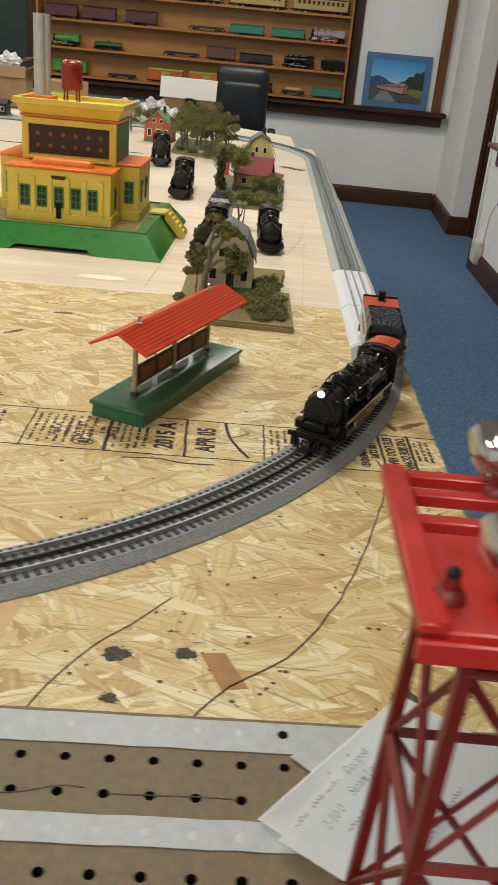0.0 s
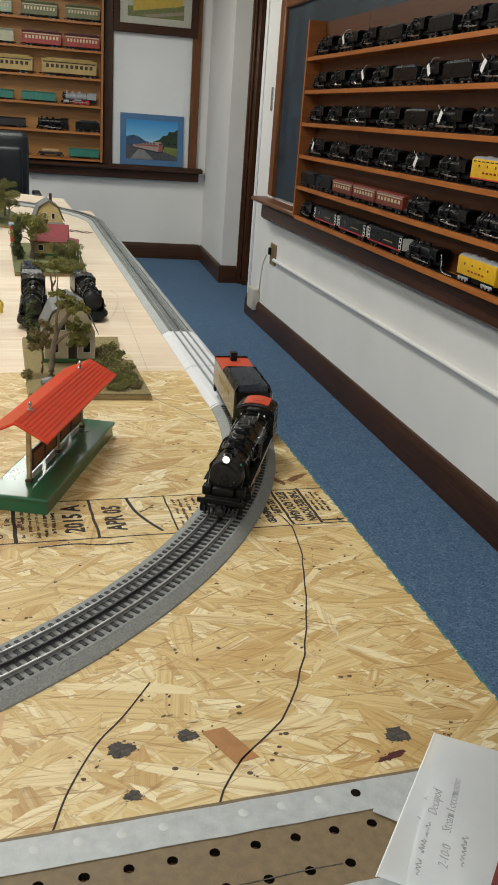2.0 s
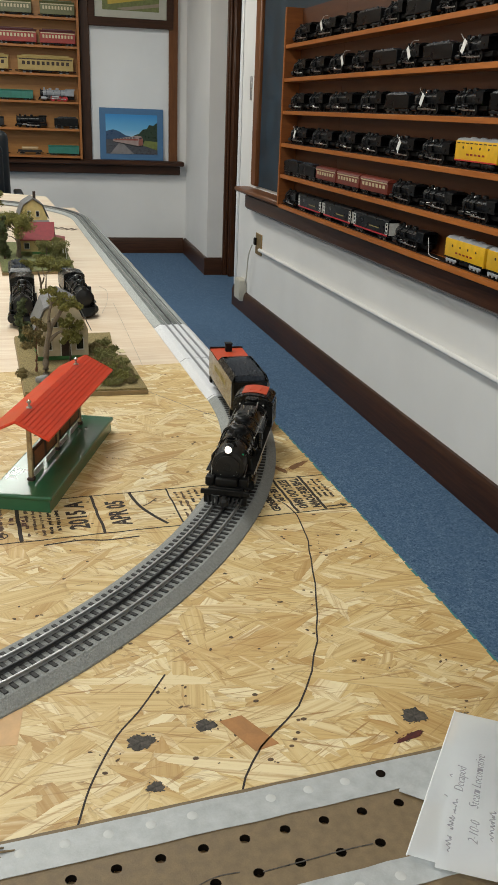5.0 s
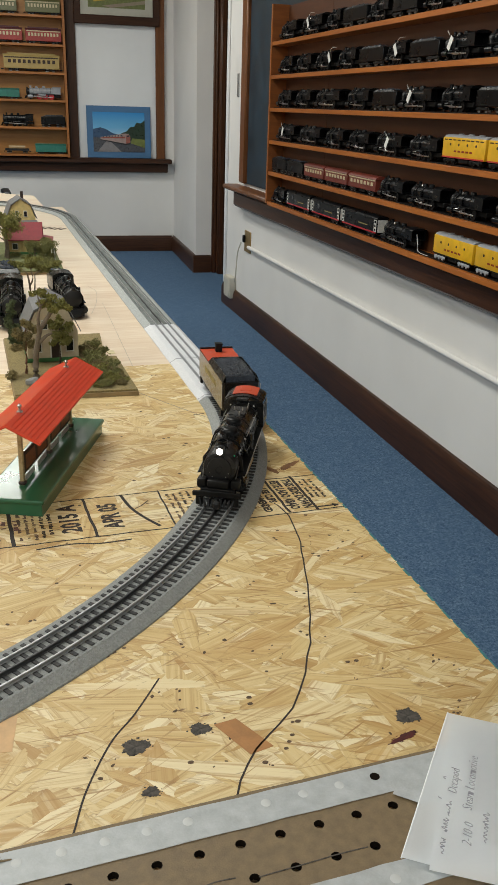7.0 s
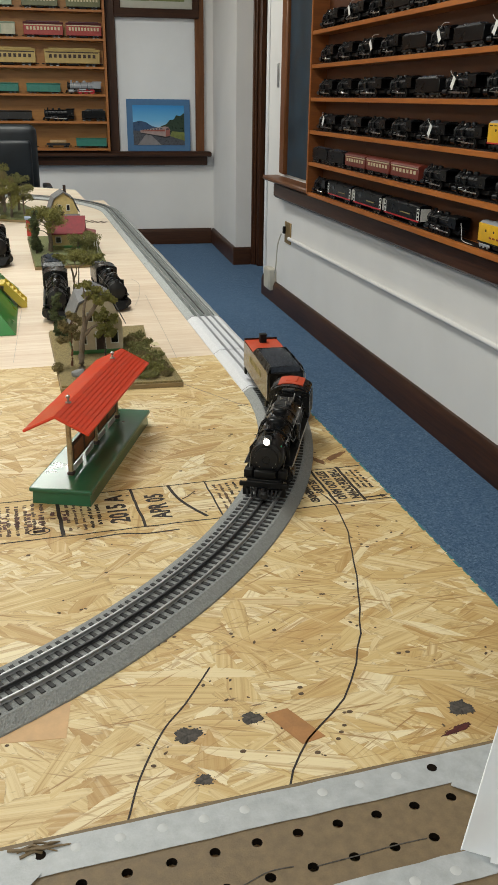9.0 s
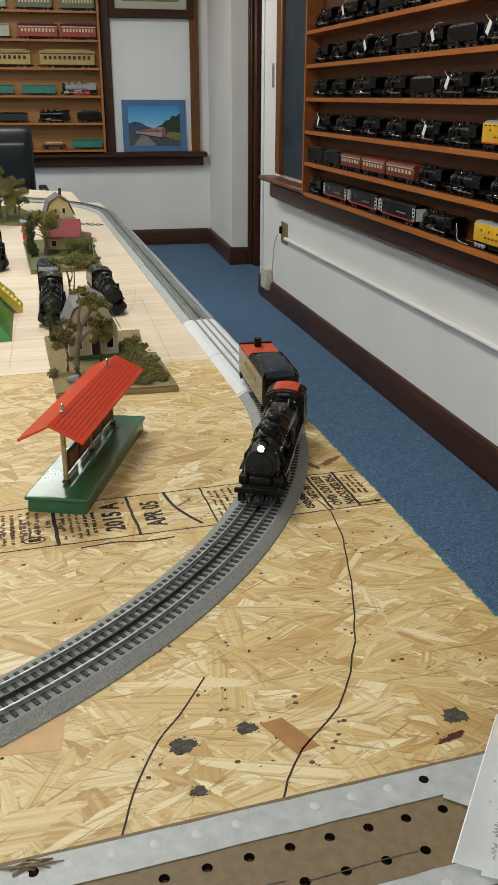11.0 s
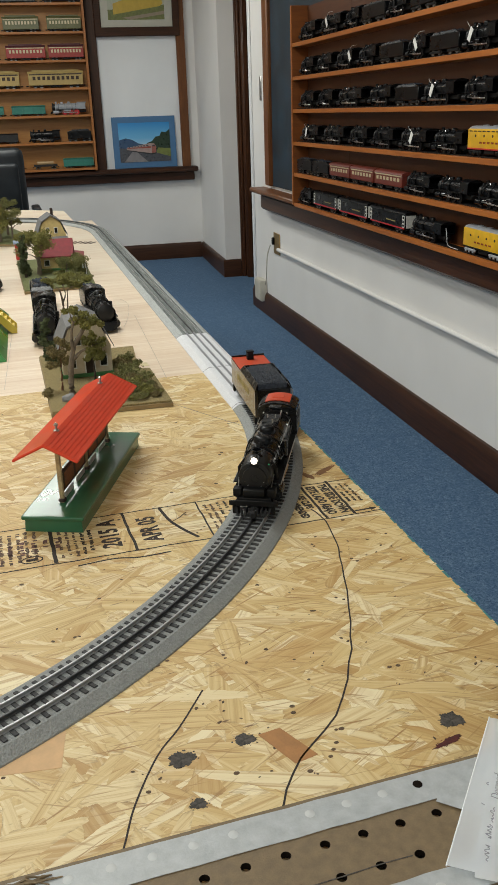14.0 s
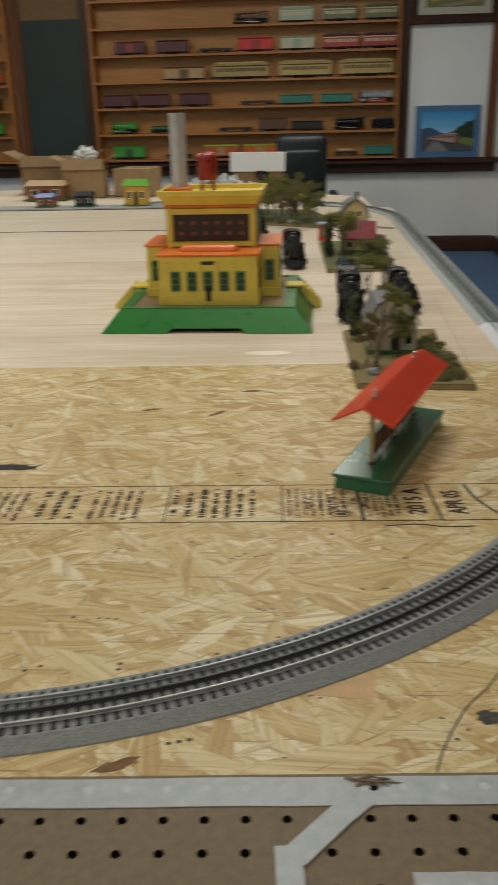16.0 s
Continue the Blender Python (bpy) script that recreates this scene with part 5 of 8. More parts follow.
# ---- trees, houses and engines in the middle of the table ----
M_TRUNK = paint("grey_bark", (0.17, 0.135, 0.10), 0.85, var=0.3, scale=140.0, bump=0.4)
LEAVES = [paint("olive_foliage", (0.215, 0.205, 0.058), 0.85, var=0.5, scale=160.0, bump=0.3), paint("green_foliage", (0.200, 0.196, 0.070), 0.85, var=0.5, scale=160.0, bump=0.3), paint("brown_green_foliage", (0.205, 0.165, 0.070), 0.85, var=0.5, scale=160.0, bump=0.3)]
M_GROUND = pebbled("ground_flock", (0.25, 0.195, 0.085), 0.4, 700.0, 0.0015, 0.9)
M_GROUND2 = pebbled("green_flock", (0.15, 0.165, 0.065), 0.4, 700.0, 0.0015, 0.9)
M_BOARDEDGE = paint("tan_board_edge", (0.26, 0.185, 0.09), 0.7, var=0.2, scale=40.0)
M_CREAM = paint("cream_wall", (0.55, 0.47, 0.33), 0.6, var=0.12, scale=70.0, each=0.05)
M_GREYROOF = paint("grey_shingle", (0.17, 0.17, 0.175), 0.7, var=0.25, scale=130.0, bump=0.4)
M_TAN = paint("yellow_wall", (0.52, 0.40, 0.17), 0.6, var=0.15, scale=70.0)
M_CRIMSON = paint("crimson_roof", (0.23, 0.028, 0.036), 0.6, var=0.2, scale=90.0)
M_TRIMGREEN = paint("green_trim", (0.05, 0.17, 0.05), 0.5, var=0.15)
M_DARKPANE = paint("dark_window", (0.012, 0.014, 0.016), 0.15, var=0.2, bump=0.0)
M_WHITE = paint("white_trim", (0.66, 0.66, 0.62), 0.5, var=0.1)
M_STONE = paint("grey_stone", (0.26, 0.26, 0.26), 0.8, var=0.3, scale=150.0, bump=0.5)
M_FLOWER = paint("pink_blossom", (0.42, 0.16, 0.15), 0.8, var=0.3, scale=200.0)


def leaf_cloud(bm, centre, radius, count, size, rng, squash=0.8):
    """Small bent leaf clumps strewn through a blob, denser at its rim."""
    for _ in range(count):
        d = Vector((rng.gauss(0, 1), rng.gauss(0, 1), rng.gauss(0, 1))).normalized() * radius * rng.uniform(0.45, 1.08)
        p = Vector(centre) + Vector((d.x, d.y, d.z * squash))
        e = Euler((rng.uniform(0, 6.3), rng.uniform(0, 6.3), rng.uniform(0, 6.3))).to_matrix()
        s = size * rng.uniform(0.6, 1.4)
        vs = [bm.verts.new(p + e @ Vector(q)) for q in ((-s, -s * 0.5, 0), (0, -s * 0.6, s * 0.3), (s, 0, 0), (0.1 * s, s * 0.7, s * 0.25), (-s * 0.7, s * 0.4, -s * 0.1))]
        c = bm.verts.new(p + e @ Vector((0, 0, s * 0.45)))
        for i in range(5):
            bm.faces.new((vs[i], vs[(i + 1) % 5], c))


def tree(x, y, h, spread, seed, leaf=0, z=T + 0.012, bare=0.4, lean=0.0, label="", dense=1.0, thick=0.040, limbs=8, rz=None):
    rng = random.Random(seed)
    t = thing("model_tree", pose(x, y, z, 0, 0, rng.uniform(0, 360) if rz is None else rz), label or "model tree, olive foliage clumps on twisted grey trunk", "model tree", "model trees on the layout")
    bm = B()
    top = Vector((lean * h, rng.uniform(-.05, .05) * h, h * 0.72))
    trunk = [(0, 0, 0), (rng.uniform(-.02, .03) * h, rng.uniform(-.02, .02) * h, h * 0.22), (top.x * 0.5, top.y * 0.4, h * 0.45), tuple(top)]
    tube(bm, spline(trunk, 4), h * thick, 8, h * thick * 0.35)
    tips = [top]
    for k in range(limbs):
        a, f = 2 * math.pi * k / limbs + rng.uniform(-.4, .4), rng.uniform(bare * 0.7, 0.66)
        p0 = Vector((top.x * f / 0.72, top.y * f / 0.72, h * f))
        p1 = p0 + Vector((math.cos(a) * spread * rng.uniform(0.5, 0.85), math.sin(a) * spread * rng.uniform(0.5, 0.85), h * rng.uniform(0.08, 0.22)))
        tube(bm, [p0, (p0 + p1) / 2 + Vector((0, 0, h * 0.03)), p1], h * 0.016, 6, h * 0.005)
        tips.append(p1)
    part("trunk", bm, M_TRUNK, t)
    bm = B()
    for p in tips:
        for _ in range(2):
            q = p + Vector((rng.uniform(-.25, .25) * spread, rng.uniform(-.25, .25) * spread, rng.uniform(-.02, .14) * h))
            leaf_cloud(bm, q, spread * rng.uniform(0.22, 0.48), int(190 * dense), spread * 0.048, rng)
    part("crown", bm, LEAVES[leaf], t, smooth=0)
    return t


def shaped_tree(x, y, stems, clumps, seed, leaf, label, z=T + 0.0115, r=0.005, bark=None, count=380, size=0.0024):
    """A model tree with its own stems (lists of points from the foot) and crown clumps (x, y, z, radius)."""
    rng = random.Random(seed)
    t = thing("model_tree", pose(x, y, z), label, "model tree", "model trees on the layout")
    bm = B()
    for k, st_ in enumerate(stems):
        w = r if k == 0 else r * 0.62
        pts = spline(st_, 4)
        tube(bm, [(p[0] + rng.uniform(-.0008, .0008), p[1] + rng.uniform(-.0008, .0008), p[2]) for p in pts], w, 8, w * 0.45)
    for cx, cy, cz, cr in clumps:
        c = Vector((cx, cy, cz))
        a = min((Vector(p) for st_ in stems for p in spline(st_, 4)), key=lambda q: (q - c).length + max(0.0, q.z - cz) * 3)
        tube(bm, [a, (a + c) / 2 + Vector((rng.uniform(-.003, .003), 0, 0.002)), c], r * 0.30, 6, r * 0.12)
    part("trunk", bm, bark or M_TRUNK, t)
    bm = B()
    for cx, cy, cz, cr in clumps:
        for _ in range(5):
            q = (cx + rng.uniform(-.55, .55) * cr, cy + rng.uniform(-.55, .55) * cr, cz + rng.uniform(-.35, .45) * cr)
            leaf_cloud(bm, q, cr * rng.uniform(0.35, 0.62), count // 5, size, rng, 0.75)
    part("crown", bm, LEAVES[leaf], t, smooth=0)
    return t


def bush(x, y, r, seed, leaf=1, z=T + 0.012, h=0.7, material=None, label=""):
    rng = random.Random(seed)
    bm = B()
    for _ in range(4):
        leaf_cloud(bm, (rng.uniform(-.6, .6) * r, rng.uniform(-.6, .6) * r, r * h * rng.uniform(0.25, 0.75)), r * rng.uniform(0.38, 0.62), 120, min(r * 0.10, 0.0026), rng, h)
    return solid("model_bush", bm, material or LEAVES[leaf], label or "low clumpy model bush of olive foam", "model bush", "model bushes on the layout", m=pose(x, y, z), smooth=0)


def mat_board(pts, label, material=M_GROUND):
    bm = prism(B(), pts, T, T + 0.008)
    o = solid("scenery_board", bm, M_BOARDEDGE, label, "scenery board", smooth=0)
    c = Vector((sum(p[0] for p in pts) / len(pts), sum(p[1] for p in pts) / len(pts)))
    inner = [tuple(c + (Vector(p) - c) * 0.985) for p in pts]
    part("ground_cover", prism(B(), inner, T + 0.008, T + 0.0115), material, o, "brown and green flocked ground", smooth=0)
    return o


def window(parent, x, y, z, w, h, face="front", pane=None, frame=None):
    """A small framed window on a wall facing -y (front) or +x (side)."""
    s = (w, 0.0016, h) if face == "front" else (0.0016, w, h)
    wd = part("window", box(B(), (x, y, z), s), frame or M_WHITE, parent)
    off = (0, -0.0006, 0) if face == "front" else ((0.0006 if x > 0 else -0.0006), 0, 0)
    s2 = (w * 0.76, 0.0016, h * 0.80) if face == "front" else (0.0016, w * 0.76, h * 0.80)
    part("pane", box(B(), (x + off[0], y + off[1], z), s2), pane or M_DARKPANE, wd)
    return wd


def house(m, w, d, wall_h, ridge_h, wall, roof_m, label, gambrel=False, base=None, chimney=True, porch=False, group="model houses on the layout"):
    """A toy house whose gable faces -y."""
    h = thing("model_house", m, label, "model house", group)
    hw, hd = w / 2, d / 2
    if gambrel:
        gab = [(-hw, 0), (hw, 0), (hw, wall_h), (hw * 0.66, wall_h + (ridge_h - wall_h) * 0.66), (0, ridge_h), (-hw * 0.66, wall_h + (ridge_h - wall_h) * 0.66), (-hw, wall_h)]
        line = [(-hw * 1.12, wall_h - 0.004), (-hw * 0.70, wall_h + (ridge_h - wall_h) * 0.70), (0, ridge_h + 0.002), (hw * 0.70, wall_h + (ridge_h - wall_h) * 0.70), (hw * 1.12, wall_h - 0.004)]
    else:
        gab = [(-hw, 0), (hw, 0), (hw, wall_h), (0, ridge_h), (-hw, wall_h)]
        k = (ridge_h - wall_h) / hw
        line = [(-hw * 1.16, wall_h - k * hw * 0.16), (0, ridge_h), (hw * 1.16, wall_h - k * hw * 0.16)]
    up = Matrix(((1, 0, 0, 0), (0, 0, -1, 0), (0, 1, 0, 0), (0, 0, 0, 1)))
    part("wall", prism(B(), gab, -hd, hd, up), wall, h, smooth=0)
    for (ax, az), (bx, bz) in zip(line, line[1:]):
        part("roof", prism(B(), [(ax, az + 0.0006), (bx, bz + 0.0006), (bx, bz + 0.0042), (ax, az + 0.0042)], -hd - w * 0.07, hd + w * 0.07, up), roof_m, h, smooth=0)
    if base:
        part("base", box(B(), (0, 0, 0.004), (w * 1.04, d * 1.04, 0.008), 0.001), base, h)
    dw = w * 0.17
    dr = part("door", box(B(), (w * 0.05, -hd - 0.0006, wall_h * 0.36), (dw, 0.0016, wall_h * 0.66)), M_POSTER2, h)
    part("door_frame", box(B(), (w * 0.05, -hd - 0.0002, wall_h * 0.38), (dw * 1.3, 0.0012, wall_h * 0.74)), M_WHITE, dr)
    for x in (-0.30, 0.33):
        window(h, x * w, -hd - 0.0006, wall_h * 0.52, w * 0.17, wall_h * 0.42)
    for x in (-0.15, 0.15):
        window(h, x * w, -hd - 0.0006, wall_h * 1.05 + (ridge_h - wall_h) * 0.18, w * 0.13, (ridge_h - wall_h) * 0.34)
    for y in (-0.25, 0.25):
        for s in (1, -1):
            window(h, s * (hw + 0.0006), y * d, wall_h * 0.52, d * 0.18, wall_h * 0.42, "side")
    if chimney:
        part("chimney", box(B(), (w * 0.12, d * 0.12, ridge_h + 0.006), (w * 0.10, w * 0.10, ridge_h * 0.24), 0.001), M_POSTER2, h)
    if porch:
        part("porch_roof", box(B(), (0, -hd - w * 0.18, wall_h * 0.85), (w * 1.1, w * 0.36, 0.004), 0.001, (10, 0, 0)), roof_m, h)
        for x in (-0.45, 0.45):
            part("porch_post", box(B(), (x * w, -hd - w * 0.30, wall_h * 0.40), (0.004, 0.004, wall_h * 0.80)), M_WHITE, h)
    return h


# first scenery board
mat_board([(-0.086, 1.590), (0.136, 1.592), (0.118, 1.826), (0.094, 1.830), (0.099, 2.024), (-0.114, 2.004)], "square tan scenery board under trees and a house")
house(pose(-0.0145, 1.858, T + 0.0115, 0, 0, 4), 0.100, 0.115, 0.062, 0.120, M_CREAM, M_GREYROOF, "cream toy house with grey gambrel roof, green footing", gambrel=True, base=M_TRIMGREEN, chimney=False)
M_REDBARK = paint("reddish_bark", (0.16, 0.070, 0.040), 0.85, var=0.3, scale=140.0, bump=0.4)
M_DARKBARK = paint("dark_bark", (0.060, 0.045, 0.032), 0.85, var=0.3, scale=140.0, bump=0.4)
shaped_tree(-0.047, 1.690, [[(0, 0, 0), (0.002, 0.001, 0.030), (0.006, 0, 0.062), (0.014, 0.002, 0.094), (0.030, 0.004, 0.118), (0.040, 0.004, 0.132)], [(0.012, 0, 0.086), (0.010, -0.004, 0.112), (0.016, -0.002, 0.138)], [(0.007, 0, 0.066), (0.022, 0, 0.080), (0.034, 0.002, 0.086)]], [(0.030, 0.004, 0.148, 0.020), (0.050, 0.002, 0.138, 0.017), (0.012, 0.004, 0.158, 0.016), (0.062, 0.006, 0.132, 0.012), (0.036, -0.012, 0.134, 0.014), (0.024, 0.016, 0.140, 0.016)], 101, 0, "tall model tree with leaning grey forked trunk", r=0.0068)
shaped_tree(-0.064, 1.722, [[(0, 0, 0), (0.001, 0, 0.020), (0.002, 0, 0.045), (0.003, 0, 0.085)]], [(-0.014, 0, 0.052, 0.015), (0.012, 0, 0.058, 0.015), (0.0, -0.004, 0.074, 0.018), (-0.012, 0.006, 0.080, 0.014), (0.014, 0.004, 0.084, 0.013), (0.004, 0, 0.098, 0.012)], 102, 2, "small olive model tree on a thin reddish stem", r=0.0026, bark=M_REDBARK)
def column_tree(x, y, h, r, seed, label, z=T + 0.0115):
    """A narrow dense tree, leafy from the foot up."""
    q = random.Random(seed)
    clumps = [(q.uniform(-.4, .4) * r, q.uniform(-.4, .4) * r, h * (0.10 + 0.085 * k), r * (1.0 - 0.055 * k) * q.uniform(0.75, 1.0)) for k in range(10)]
    return shaped_tree(x, y, [[(0, 0, 0), (0.001, 0, h * 0.5), (0, 0, h * 0.92)]], clumps, seed, 3, label, z, r * 0.18, M_DARKBARK, 380, 0.0030)


LEAVES.append(paint("dark_conifer_foliage", (0.085, 0.105, 0.045), 0.85, var=0.5, scale=160.0, bump=0.3))
column_tree(-0.090, 1.925, 0.110, 0.017, 103, "narrow dark green model tree beside a house")
shaped_tree(0.001, 1.768, [[(0, 0, 0), (0.001, 0, 0.022), (0.0, 0, 0.048), (0.002, 0, 0.078)]], [(-0.012, 0, 0.048, 0.013), (0.014, 0, 0.052, 0.016), (0.002, -0.004, 0.064, 0.018), (0.016, 0.004, 0.074, 0.015), (-0.008, 0.006, 0.080, 0.014), (0.006, 0, 0.092, 0.012)], 104, 0, "small olive model tree on a thin dark stem", r=0.0026, bark=M_DARKBARK)
for i, (x, y, r, l) in enumerate(((0.075, 1.765, 0.030, 1), (0.068, 1.700, 0.026, 0), (0.098, 1.690, 0.020, 1), (0.055, 1.655, 0.018, 1), (0.092, 1.645, 0.020, 0), (0.045, 1.745, 0.024, 1), (0.055, 1.700, 0.022, 0), (0.100, 1.735, 0.022, 1), (0.078, 1.670, 0.022, 1), (0.066, 1.800, 0.026, 1), (0.060, 1.850, 0.026, 2), (0.085, 1.840, 0.022, 1), (-0.085, 1.690, 0.018, 2), (0.035, 1.690, 0.016, 0), (0.075, 1.900, 0.022, 1), (0.112, 1.625, 0.014, 2), (0.080, 1.620, 0.016, 1), (0.102, 1.662, 0.015, 2), (0.060, 1.625, 0.013, 0), (0.112, 1.700, 0.012, 2), (0.086, 1.715, 0.024, 2), (0.070, 1.740, 0.022, 2), (0.115, 1.650, 0.011, 0))):
    bush(x, y, r, 200 + i, l)
for i, (x, y, r) in enumerate(((0.092, 1.735, 0.012), (0.074, 1.690, 0.008), (0.060, 1.730, 0.007))):
    bush(x, y, r, 230 + i, material=M_FLOWER, label="small pink blossoming model bush")
rk = B()
bmesh.ops.create_icosphere(rk, subdivisions=2, radius=1.0)
for v in rk.verts:
    v.co *= 1 + 0.35 * noise.noise(v.co * 1.6)
solid("model_rock", rk, M_STONE, "small pale grey model rock on the scenery board", "model rock", m=pose(-0.052, 1.652, T + 0.016) @ Matrix.Diagonal((0.014, 0.011, 0.009, 1)), smooth=30)
solid("paper_slip", box(B(), (0, 0, 0), (0.016, 0.026, 0.0006)), paint("yellowed_paper", (0.62, 0.54, 0.32), 0.7), "small yellowed paper slip on the scenery board", "paper", m=pose(0.108, 1.855, T + 0.0118, 0, 0, 8))

# second and third boards, with the red-roofed and the gambrel house
mat_board([(-0.168, 2.80), (0.052, 2.835), (0.030, 3.44), (-0.215, 3.42)], "olive scenery board under a red-roofed house", M_GROUND2)
house(pose(-0.068, 3.20, T + 0.0115, 0, 0, 88), 0.120, 0.112, 0.052, 0.096, M_TAN, M_CRIMSON, "yellow toy house with faded crimson roof", base=M_TRIMGREEN, porch=True)
house(pose(-0.082, 3.62, T, 0, 0, 6), 0.105, 0.115, 0.080, 0.150, M_TAN, M_GREYROOF, "yellow toy farmhouse with grey gambrel roof", gambrel=True, porch=True)
tree(-0.122, 3.065, 0.160, 0.056, 111, 0, bare=0.35)
column_tree(-0.168, 3.04, 0.150, 0.024, 112, "narrow dark green model tree by a red-roofed house")
tree(-0.128, 3.085, 0.150, 0.040, 113, 0, bare=0.6)
tree(-0.035, 3.030, 0.062, 0.036, 114, 1, bare=0.25)
tree(-0.005, 3.050, 0.066, 0.036, 115, 1, bare=0.25)
shaped_tree(-0.048, 2.490, [[(-0.006, 0, 0), (-0.005, 0, 0.030), (-0.010, 0, 0.065)], [(0.004, 0, 0), (0.008, 0, 0.028), (0.010, 0, 0.062)], [(-0.005, 0, 0.030), (0.004, 0, 0.050), (0.0, 0, 0.075)]], [(-0.030, 0, 0.082, 0.020), (-0.010, -0.006, 0.092, 0.022), (0.014, 0, 0.080, 0.020), (0.034, 0, 0.076, 0.018), (0.0, 0.012, 0.086, 0.022), (-0.046, 0.004, 0.088, 0.014), (0.050, 0, 0.082, 0.012)], 116, 0, "model tree with twin bare stems between two engines", z=T, r=0.0042)
for i, (x, y, r, l) in enumerate(((0.018, 3.16, 0.026, 1), (-0.175, 3.10, 0.024, 1), (0.010, 3.30, 0.022, 0), (-0.10, 3.10, 0.020, 1), (-0.06, 3.05, 0.020, 1), (0.020, 3.04, 0.022, 1), (-0.02, 2.90, 0.026, 1), (0.022, 2.89, 0.022, 0), (-0.065, 2.90, 0.024, 1), (0.012, 2.96, 0.026, 1), (-0.03, 2.97, 0.028, 0), (-0.10, 2.86, 0.018, 1), (0.030, 2.93, 0.018, 1))):
    bush(x, y, r, 240 + i, l)
for i in range(5):
    x, y = 0.030, 3.03 + 0.035 * i
    solid("fence_post", cyl(B(), (0, 0, 0), (0, 0, 0.022), 0.0012, 0.0010, 6), M_WHITE, "thin white model fence post at a board's edge", "fence post", "white fence", m=pose(x, y, T + 0.0115))
rb = thing("red_hut", pose(-0.205, 3.53, T, 0, 0, 4), "small red wooden hut with white trim", "model hut", "model houses on the layout")
part("wall", box(B(), (0, 0, 0.030), (0.030, 0.050, 0.060), 0.001), paint("barn_red", (0.42, 0.035, 0.025), 0.5), rb)
part("roof", box(B(), (0, 0, 0.064), (0.040, 0.060, 0.008), 0.002), paint("pale_blue_roof", (0.25, 0.32, 0.45), 0.5), rb)
window(rb, 0, -0.0256, 0.034, 0.014, 0.018)

# far grove
mat_board([(-0.50, 4.02), (-0.21, 3.88), (-0.17, 4.10), (-0.28, 4.50), (-0.55, 4.55)], "olive scenery board under a grove of model trees", M_GROUND2)
GROVE = ((-0.44, 4.08, 0.17, 0.055, 0), (-0.37, 4.02, 0.15, 0.050, 2), (-0.30, 3.98, 0.16, 0.052, 0), (-0.25, 4.05, 0.13, 0.045, 1), (-0.34, 4.15, 0.19, 0.055, 2), (-0.42, 4.25, 0.20, 0.060, 0), (-0.28, 4.22, 0.17, 0.050, 1), (-0.48, 4.20, 0.18, 0.050, 2), (-0.36, 4.38, 0.19, 0.055, 0), (-0.50, 4.42, 0.20, 0.05, 0))
for i, (x, y, h, sp, l) in enumerate(GROVE):
    tree(x, y, h, sp, 300 + i, l, bare=0.3)
for i, (x, y, r, l) in enumerate(((-0.23, 3.95, 0.022, 1), (-0.40, 3.99, 0.026, 1), (-0.46, 4.04, 0.024, 2), (-0.33, 3.94, 0.020, 1))):
    bush(x, y, r, 330 + i, l)
bush(-0.36, 3.985, 0.020, 340, material=M_WHITE, label="white blossoming model bush by the grove")
house(pose(-0.62, 4.42, T, 0, 0, -4), 0.125, 0.12, 0.080, 0.135, paint("orange_red_wall", (0.42, 0.10, 0.035), 0.5), paint("mint_roof", (0.17, 0.33, 0.16), 0.5), "orange-red toy house with mint green roof", base=M_TRIMGREEN)

# ---- yellow power station on a green terrace ----
M_YEL = paint("butter_yellow_enamel", (0.74, 0.56, 0.080), 0.38, var=0.08, scale=25.0, bump=0.05, coat=0.15)
M_YEL2 = paint("olive_shaded_enamel", (0.70, 0.51, 0.070), 0.40, var=0.10, scale=25.0, bump=0.05)
M_ORANGE = paint("orange_enamel", (0.74, 0.165, 0.018), 0.38, var=0.10, scale=25.0, bump=0.05, coat=0.15)
M_TERRACE = paint("grass_green_enamel", (0.022, 0.185, 0.030), 0.30, var=0.10, scale=20.0, bump=0.05, coat=0.3)
M_SANDTOP = paint("brown_terrace_floor", (0.20, 0.135, 0.060), 0.55, var=0.2, scale=45.0)
M_SASH = paint("green_window_frame", (0.030, 0.190, 0.055), 0.4)
M_SILVER = paint("aluminium_paint", (0.48, 0.48, 0.50), 0.5, 0.25, var=0.10, scale=60.0)
M_TANKRED = paint("dark_red_enamel", (0.26, 0.014, 0.012), 0.3, var=0.15, scale=50.0, coat=0.2)
ST = pose(-0.447, 2.262, T, 0, 0, 2.0)
st = thing("power_station", ST, "yellow tinplate power station, orange roofs, green windows", "toy building")
tr = thing("terrace_base", ST, "green tinplate terrace with yellow side stairs", "toy building")


def loop(x, y, z):
    return [(-x, -y, z), (x, -y, z), (x, y, z), (-x, y, z)]


bm = B()
# front, with its low arch, then the other three sides
front = [(-0.253, -0.255, 0.0), (-0.095, -0.255, 0.0), (-0.082, -0.2456, 0.010), (0.082, -0.2456, 0.010), (0.095, -0.255, 0.0), (0.253, -0.255, 0.0), (0.212, -0.208, 0.050), (-0.212, -0.208, 0.050)]
bm.faces.new([bm.verts.new(p) for p in front])
for a, b, c, d in (((0.253, -0.255, 0), (0.253, 0.255, 0), (0.212, 0.208, 0.05), (0.212, -0.208, 0.05)), ((0.253, 0.255, 0), (-0.253, 0.255, 0), (-0.212, 0.208, 0.05), (0.212, 0.208, 0.05)), ((-0.253, 0.255, 0), (-0.253, -0.255, 0), (-0.212, -0.208, 0.05), (-0.212, 0.208, 0.05))):
    bm.faces.new([bm.verts.new(p) for p in (a, b, c, d)])
